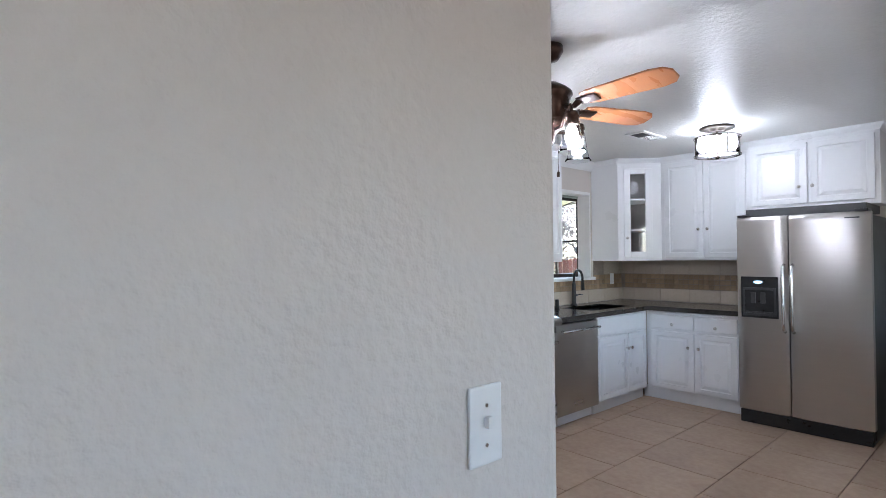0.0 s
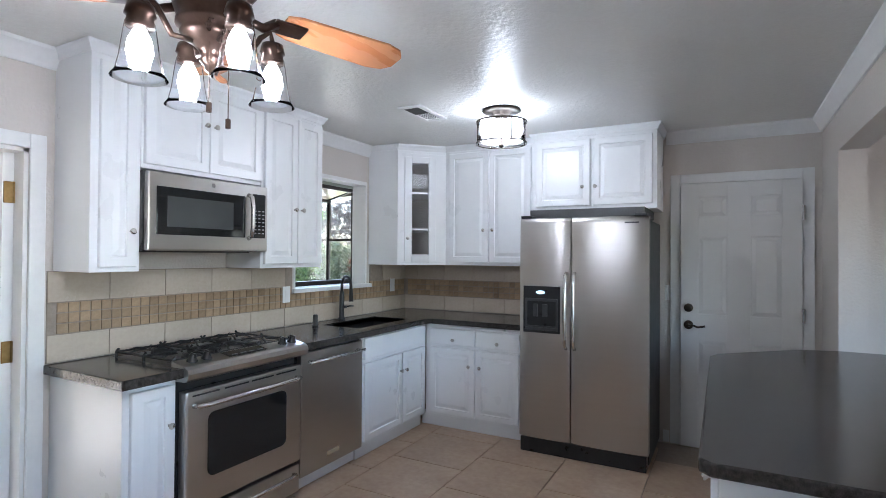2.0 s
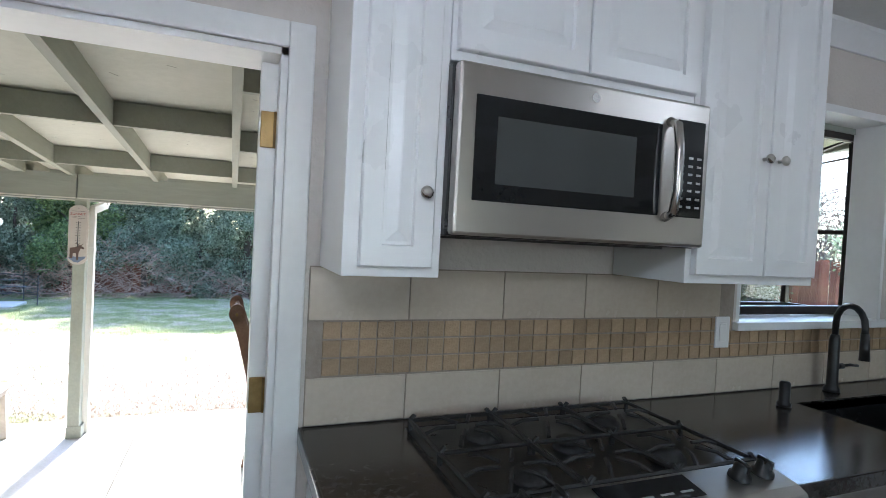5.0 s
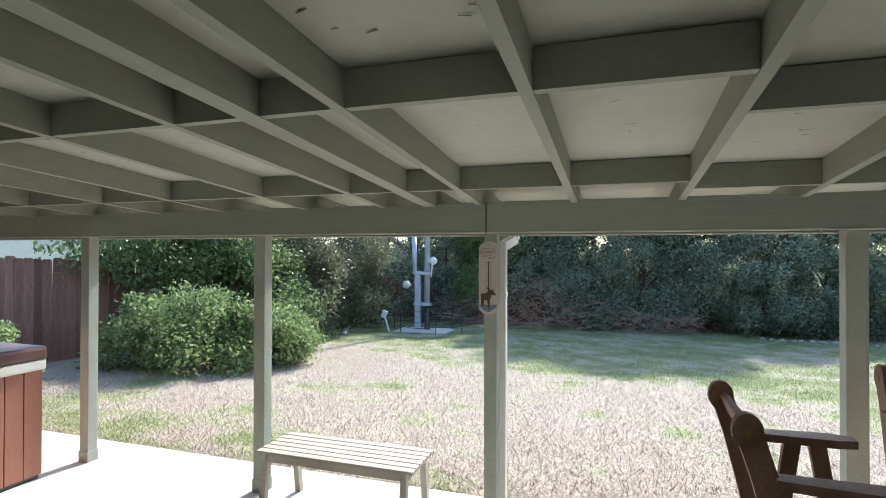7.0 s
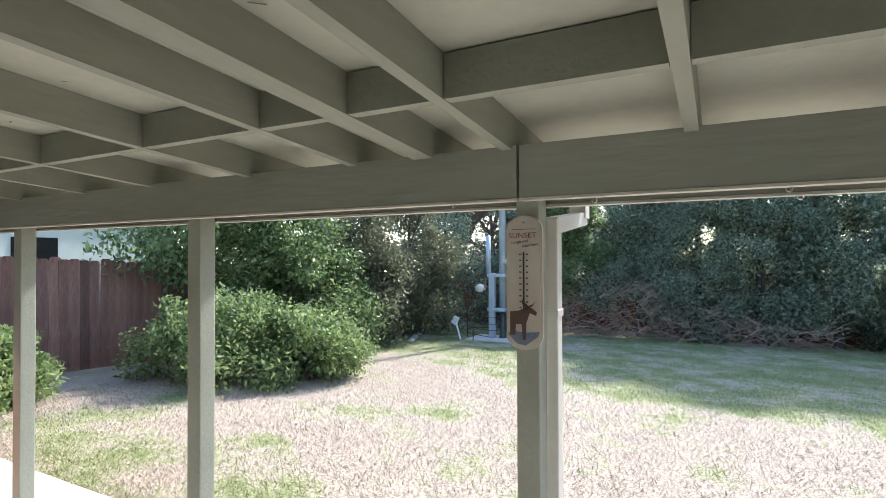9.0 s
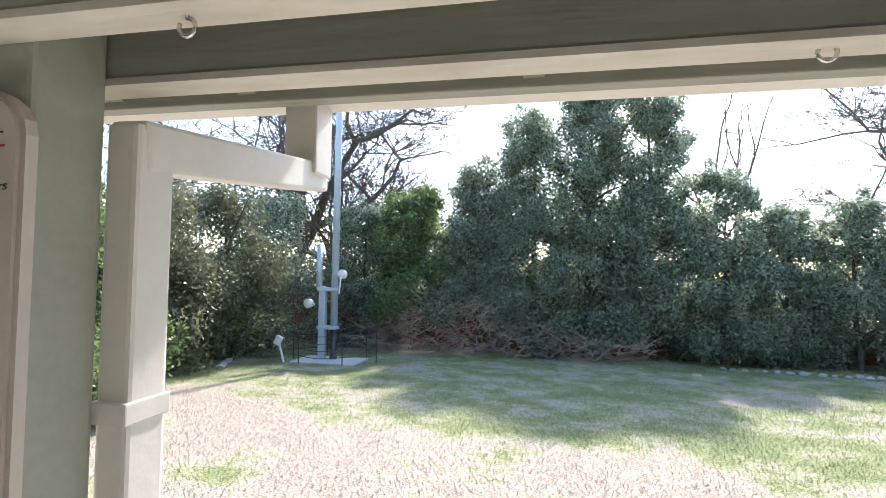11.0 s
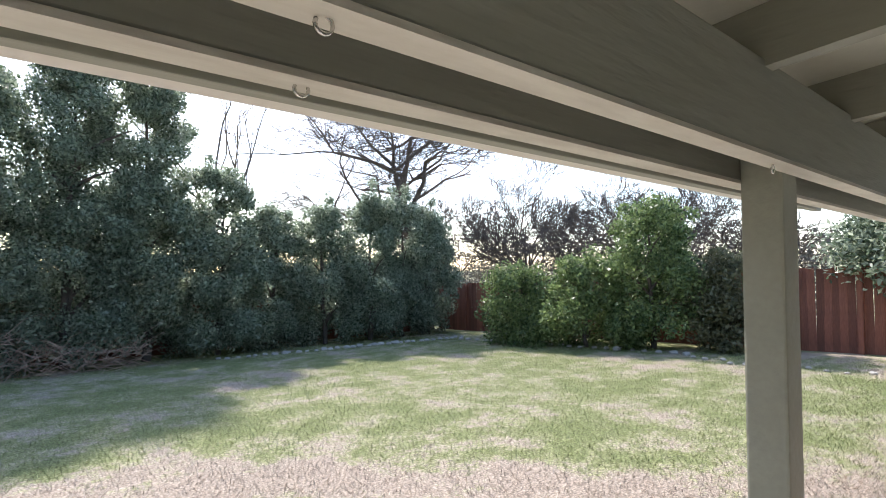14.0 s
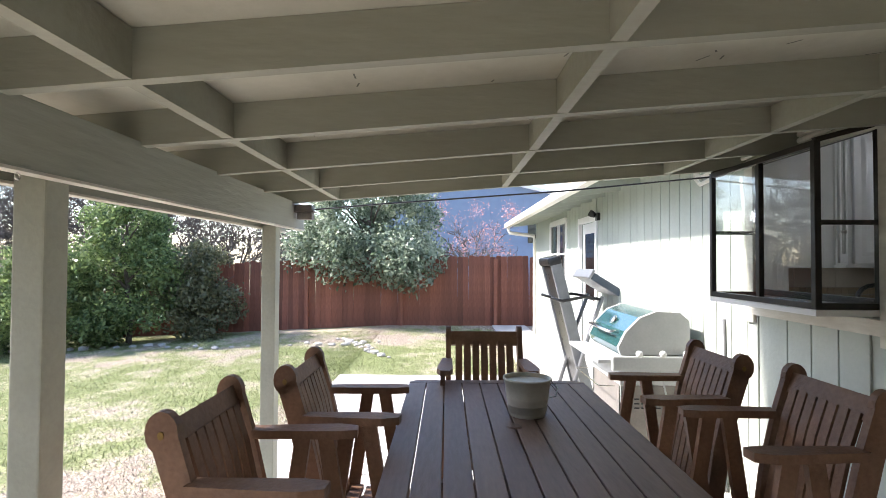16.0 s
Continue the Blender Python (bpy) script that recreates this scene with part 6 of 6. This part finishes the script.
HEDGE = [(-9.7, 18.3, 4.2, 1.4), (-8.0, 18.0, 4.7, 1.5), (-6.0, 17.9, 5.3, 1.4), (-4.5, 18.2, 6.9, 1.6), (-2.9, 18.0, 7.6, 1.6), (-1.2, 18.1, 7.3, 1.5),
         (.5, 17.9, 5.0, 1.4), (2.1, 18.1, 4.1, 1.3), (3.7, 17.9, 4.2, 1.3), (5.2, 17.7, 4.7, 1.3), (6.6, 17.9, 4.7, 1.3), (7.7, 17.8, 4.3, 1.1)]
for k, (x, y, h, rad) in enumerate(HEDGE):
    shrub("evergreen_tree", x, y, h, rad, 20 + k, LEAF_DARK if k != 1 else LEAF_MID, "dense dark evergreen laurel tree along the back fence", "tree", int(6000 * h * rad ** .8), .10, low=.24 if k in (1, 2) else .05, group="evergreen hedge trees")
for k, (x, y, h, rad) in enumerate(((-11.4, 9.4, 3.3, 1.5), (-11.6, 11.6, 3.6, 1.6), (-11.5, 13.8, 3.9, 1.6), (-11.6, 16.3, 4.3, 1.7))):
    shrub("overgrown_shrub", x, y, h, rad, 50 + k, (LEAF_MID, LEAF_OLIVE, LEAF_OLIVE, LEAF_DARK)[k], "tall overgrown shrub against the weathered fence", "shrub", 22000, .095, group="shrubs along the west fence")
for k, (x, y, h, rad) in enumerate(((-10.6, 6.9, 1.25, 1.15), (-9.4, 7.6, 1.0, .8), (-11.2, 4.4, .8, .5))):
    shrub("low_bush", x, y, h, rad, 60 + k, LEAF_LIGHT, "low bright green leafy garden bush", "bush", 15000, .075, taper=.35, group="low bushes")
for k, (x, y, h, rad, mt) in enumerate(((7.2, 13.0, 2.1, 1.3, LEAF_MID), (7.5, 10.9, 2.2, 1.35, LEAF_MID), (8.0, 9.4, 3.5, 1.2, LEAF_MID), (8.6, 8.0, 2.1, .9, LEAF_OLIVE))):
    shrub("garden_shrub", x, y, h, rad, 70 + k, mt, "rounded green shrub in front of the red fence", "shrub", int(9500 * rad * h ** .5), .10, taper=.45, group="shrubs along the east fence")
shrub("overhanging_tree", -12.4, 8.2, 4.2, 1.8, 81, LEAF_MID, "leafy tree hanging over the weathered fence", "tree", 15000, .12, low=.38, taper=.3)
shrub("overhanging_tree", 10.4, 4.2, 3.8, 2.2, 80, LEAF_DARK, "dark leafy tree hanging over the red fence", "tree", 42000, .12, low=.32, taper=.35)


# ---- bare trees ----
def bare_tree(name, x, y, h, seed, label, r0=.16, depth=5, lean=(0, 0), wide=.55, mat_=None, cap=6000, limbs=6):
    t_ = thing(name, (x, y, ground_z(y)), label, "tree", "bare trees")
    r = random.Random(seed)
    trunk, crown = B(), B()
    count = [0]

    def grow(p, d, L, rad, lev, limb):
        rad = max(rad, .011)
        if count[0] > cap:
            return
        count[0] += 1
        pts = [p]
        q = p
        for s in range(3):
            d = (d + Vector((r.gauss(0, .16), r.gauss(0, .16), r.gauss(0.02, .1)))).normalized()
            q = q + d * (L / 3)
            pts.append(q)
        tube(limb if lev < 2 else crown, pts, rad, 7 if lev < 2 else (5 if lev < 3 else 3), rad * .68)
        if lev >= depth:
            return
        for s in range(r.choice((2, 3, 3)) if lev else 4):
            ax = Vector((r.gauss(0, 1), r.gauss(0, 1), r.gauss(0, .6))).normalized()
            nd = (d * (1 - wide * .5) + ax * wide).normalized()
            if nd.z < -.1:
                nd.z *= -.3
            grow(pts[r.choice((1, 2, 3)) if s else 3], nd, L * r.uniform(.62, .84), rad * r.uniform(.5, .66), lev + 1, limb)

    base = Vector((x, y, ground_z(y) - .1))
    up = Vector((lean[0], lean[1], 1)).normalized()
    fork = base + up * h * .34
    tube(trunk, [base, base.lerp(fork, .5) + Vector((r.uniform(-.1, .1), 0, 0)), fork], r0, 9, r0 * .8)
    k = limbs
    for q in range(k):
        a = 6.283 * (q + r.uniform(-.25, .25)) / k
        t = radians(r.uniform(18, 30 + 60 * wide)) if q else radians(8)
        nd = (up + Vector((math.cos(a), math.sin(a), 0)) * math.tan(t)).normalized()
        limb = B()
        grow(base.lerp(fork, r.uniform(.72, 1)) if q else fork, nd, h * r.uniform(.2, .27), r0 * r.uniform(.45, .65), 1, limb)
        if limb.verts:
            part("limb", limb, mat_ or BARK, t_)
        else:
            limb.free()
    part("trunk", trunk, mat_ or BARK, t_)
    part("crown", crown, mat_ or BARK, t_)
    return t_


bare_tree("bare_oak", -16.0, 23.5, 15, 5, "large leafless tree with spreading dark limbs", .28, 8, (.5, 0), .75, cap=11000)
bare_tree("bare_oak", 13.8, 27.0, 16.5, 11, "large leafless tree with twisting dark branches", .28, 8, (-.1, 0), .85, cap=12000, limbs=7)
bare_tree("bare_oak", -13.5, 22.5, 9.0, 23, "leafless tree with fine grey twigs", .12, 7, (.3, 0), .6)
bare_tree("bare_oak", -12.5, 21.5, 8.5, 17, "leafless tree with fine grey twigs", .12, 7, (.2, 0), .6)
bare_tree("bare_oak", -9.5, 22.5, 7.5, 18, "leafless tree with fine grey twigs", .12, 7, (.1, 0), .6)
bare_tree("bare_oak", -19.5, 21.0, 8, 19, "leafless tree with fine grey twigs", .14, 7, (.1, 0), .6)
bare_tree("bare_oak", 16.5, 21.0, 7.5, 14, "leafless tree with fine grey twigs", .11, 7, (.0, 0), .5)
bare_tree("bare_oak", 17.5, 15.5, 6.5, 15, "leafless tree with fine grey twigs", .10, 7, (.0, 0), .5)
bare_tree("bare_oak", 14.0, 9.5, 4.6, 16, "leafless tree with fine grey twigs", .08, 6, (.0, 0), .5)
for x, y, h, sd in ((11.3, 21.0, 6.6, 41), (13.2, 18.0, 6.0, 42), (13.0, 15.0, 5.4, 43), (15.0, 12.3, 5.4, 44)):
    bare_tree("bare_oak", x, y, h, sd, "leafless tree with fine grey twigs", .07, 7, (0, 0), .5, cap=5000)
bare_tree("bare_sapling", 2.2, 25.0, 14, 21, "thin leafless sapling rising above the hedge", .10, 3, (.02, 0), .2, limbs=3)
bare_tree("bare_sapling", 2.7, 25.0, 13.5, 22, "thin leafless sapling rising above the hedge", .09, 3, (.1, 0), .2, limbs=3)
bare_tree("blossom_tree", 13.5, 1.2, 3.6, 31, "small bare tree with pink blossom behind the fence", .06, 5, (0, .1), .6, None, 700)
o = bpy.data.objects["blossom_tree"]
bl = quads_object("blossom", leaves([(13.5 + random.Random(k).uniform(-1.4, 1.4), 1.2 + random.Random(k + 50).uniform(-1.4, 1.4), 1.6 + 1.6 * random.Random(k + 99).random(), .35) for k in range(26)], 1700, .07, 4), BLOSSOM)
bl.parent = o; bl.matrix_parent_inverse = o.matrix_basis.inverted()
# far woods behind the fences
far = []
rr = random.Random(9)
for k in range(150):
    a = rr.uniform(-32, 34)
    far.append((a, rr.uniform(30, 42), rr.uniform(-1, 2.4 + 1.2 * math.sin(a * .35)), rr.uniform(.8, 1.5)))
for k in range(60):
    far.append((rr.uniform(17, 26), rr.uniform(8, 30), rr.uniform(-1, 2.6), rr.uniform(.7, 1.3)))
tagged(quads_object("far_woods", leaves(far, 60000, .24, 12), leafy("far_woodland", (0.09, 0.085, 0.07), (0.20, 0.18, 0.15), 0.8)), "distant grey-brown woodland beyond the fences", "woods", kind="stuff")

# brush pile of dry twigs under the hedge
bm = B()
for k in range(1500):
    x = rr.uniform(-9.2, -1.5)
    if rr.random() < .3:
        x = rr.uniform(-8.2, -4.8)
    y = 17.0 + rr.uniform(-.45, .8)
    top = 1.25 * math.exp(-((x + 6.4) / 2.2) ** 2) + .55
    z = ground_z(y) + rr.random() * top
    a = rr.uniform(0, 6.28); L = rr.uniform(.25, .8)
    d = Vector((math.cos(a), math.sin(a), rr.uniform(-.6, .9))) * L
    p = Vector((x, y, max(z, ground_z(y) + .02)))
    tube(bm, [p, p + d * .5 + Vector((0, 0, rr.uniform(-.06, .12))), p + d], .009, 3, .004)
tagged(part("brush_pile", bm, TWIG), "tangle of dry reddish-brown twigs under the hedge", "brush", kind="stuff")

# ---- radio mast ----
MAST = material("grey_blue_steel_paint", (0.40, 0.45, 0.50), (0.48, 0.53, 0.58), 0.5, 0.3, scale=8, bump=0.05)
ms = thing("radio_mast", (-8.95, 14.4, ground_z(14.4)), "grey tilting steel radio mast with winches", "mast")
mz = ground_z(14.4)
part("slab", box(B(), -9.75, -8.2, 13.9, 14.9, mz - .1, mz + .05, .02), CONCRETE, ms, "concrete footing")
part("mast_tube", cyl(B(), (-8.93, 14.5, mz + .75), (-8.91, 14.5, 9.5), .085, .07, 14), MAST, ms, "", True)
part("short_tube", cyl(B(), (-9.3, 14.45, mz + 1.7), (-9.32, 14.45, 1.95), .07, .065, 14), MAST, ms, "", True)
part("pivot_column", box(B(), -9.28, -9.12, 14.38, 14.52, mz + .05, mz + 1.75, .01), MAST, ms)
for z in (mz + .75, mz + 1.65):
    part("clamp", box(B(), -9.32, -8.82, 14.36, 14.58, z, z + .08, .01), MAST, ms)
for x, z in ((-8.72, 1.25), (-9.55, .55)):
    part("winch", lathe(B(), [(0, -.05), (.11, -.05), (.11, -.03), (.05, -.03), (.05, .03), (.11, .03), (.11, .05), (0, .05)], 16, pose(x, 14.42, z, 90)), GUTTER, ms, "pale winch drum", True)
    part("winch_arm", tube(B(), [(x, 14.42, z), (x + (.15 if x < -9 else -.15), 14.45, z - .03)], .03, 6), MAST, ms)
part("crank", tube(B(), [(-8.72, 14.35, 1.2), (-8.74, 14.3, .8)], .02, 6), GUTTER, ms)
part("insulator", lathe(B(), [(0, mz + .06), (.09, mz + .06), (.09, mz + .12), (.05, mz + .14), (.09, mz + .2), (.05, mz + .24), (.09, mz + .3), (.05, mz + .34), (.06, mz + .75), (0, mz + .75)], 14, pose(-8.93, 14.5, 0)), DGREY, ms, "", True)
for k in range(4):
    z = mz + .2 + .16 * k
    bm = B(); tube(bm, [(-8.95 + 1.05 * math.cos(a), 14.6 + .9 * math.sin(a), z + .02 * math.sin(5 * a)) for a in [q * 6.2832 / 24 for q in range(25)]], .009, 4)
    part("wire_hoop", bm, DGREY, ms)
for q in range(6):
    a = q * 1.047
    part("stake", cyl(B(), (-8.95 + 1.05 * math.cos(a), 14.6 + .9 * math.sin(a), mz - .05), (-8.95 + 1.05 * math.cos(a), 14.6 + .9 * math.sin(a), mz + .75), .012, n=6), DGREY, ms)
sp = thing("garden_spotlight", (-9.9, 13.9, mz), "white tilted spotlight box on a stake", "garden light")
part("stake", tube(B(), [(-9.85, 13.9, mz - .05), (-10.0, 13.9, mz + .45)], .025, 6), PLATE, sp)
part("head", box(B(), -.07, .07, -.06, .06, -.1, .1, .01, pose(-10.02, 13.9, mz + .52, 0, 25)), PLATE, sp)
bm = B(); cyl(bm, (-10.9, 4.0, ground_z(4)), (-10.9, 4.0, 1.0), .025, n=8)
tagged(part("stake_pole", bm, PLATE, None, "", True), "white plastic pole standing by the fence", "pole")

# ---- stones ----
STONE = material("pale_field_stone", (0.36, 0.34, 0.30), (0.48, 0.45, 0.41), 0.85, scale=9, fine=60, bump=0.4, each=0.15)
sm = []
for k in range(4):
    bm = B(); bmesh.ops.create_icosphere(bm, subdivisions=2, radius=1)
    r = random.Random(k)
    for q in bm.verts:
        q.co *= 1 + .22 * noise.noise(q.co * 1.7 + Vector((k * 7, 0, 0)))
        q.co.z *= .6
    me = bpy.data.meshes.new("stone"); bm.to_mesh(me); bm.free(); me.materials.append(STONE); sm.append(me)


def stone(x, y, s, z=None):
    o = new("stone", sm[rr.randrange(4)])
    o.matrix_basis = pose(x, y, (ground_z(y) if z is None else z) + s * .3, 0, 0, rr.uniform(0, 360)) @ Matrix.Diagonal((s * rr.uniform(.8, 1.3), s, s, 1))
    tagged(o, "pale rounded field stone bordering the lawn", "stone", "border stones")


for k in range(34):
    stone(.2 + .22 * k + rr.uniform(-.05, .05), 16.7 - .03 * k + rr.uniform(-.1, .1), rr.uniform(.06, .11))
for k in range(22):
    stone(7.0 + .0 * k + rr.uniform(-.1, .1) + .02 * k, 15.2 - .33 * k, rr.uniform(.06, .11))
for k in range(16):
    stone(6.9 - .03 * k + rr.uniform(-.2, .2), 8 - .3 * k, rr.uniform(.04, .08))
for k in range(26):
    stone(5.0 + .09 * k + rr.uniform(-.15, .15), 3.2 + .05 * k + rr.uniform(-.15, .15), rr.uniform(.03, .075))
for k in range(10):
    stone(-10.6 - .15 * k, 12.6 + .32 * k, rr.uniform(.06, .1))

# ---- neighbouring houses ----
BLUEW = material("blue_grey_siding", (0.17, 0.23, 0.34), (0.20, 0.27, 0.38), 0.7, scale=3, fine=40, bump=0.15)
nh = thing("blue_house", (22, -1, -.3), "blue-grey neighbouring house with white fascia boards", "house")
nh["kind"] = "structure"
part("wall", slab(B(), [(-9, -.3), (5.2, -.3), (5.2, 3.6), (1.2, 5.2), (-9, 2.8)], 0, .3, pose(19, 0, 0, 90, 0, 90)), BLUEW, nh)
for k in range(48):
    part("batten", box(B(), 18.985, 19.0, -8.8 + .29 * k, -8.76 + .29 * k, -.3, 2.8 + max(0, min(2.3, (k * .29 - .2) * .235)) if k < 35 else 3.6), BLUEW, nh)
part("fascia", tube(B(), [(18.9, 6.0, 3.3), (18.9, 1.2, 5.25), (18.9, -9, 2.85)], .1, 4), TRIM, nh)
part("window", box(B(), 18.95, 18.99, -2.6, -1.4, 2.2, 3.2, .01), DARKGLASS, nh)
wh = thing("white_house", (-22, 6, -.5), "pale neighbouring house beyond the weathered fence", "house")
wh["kind"] = "structure"
part("wall", box(B(), -22, -21.7, -4, 14, -.6, 2.6), SIDING, wh)
part("roof", slab(B(), [(-.6, 2.6), (-6, 4.4), (-6, 4.3), (-.6, 2.45)], -5, 15, Matrix(((1, 0, 0, -21), (0, 0, 1, 0), (0, 1, 0, 0), (0, 0, 0, 1)))), DGREY, wh)
for y in (0, 5, 9):
    part("window", box(B(), -21.7, -21.68, y, y + 1.2, 1.0, 2.0), DARKGLASS, wh)
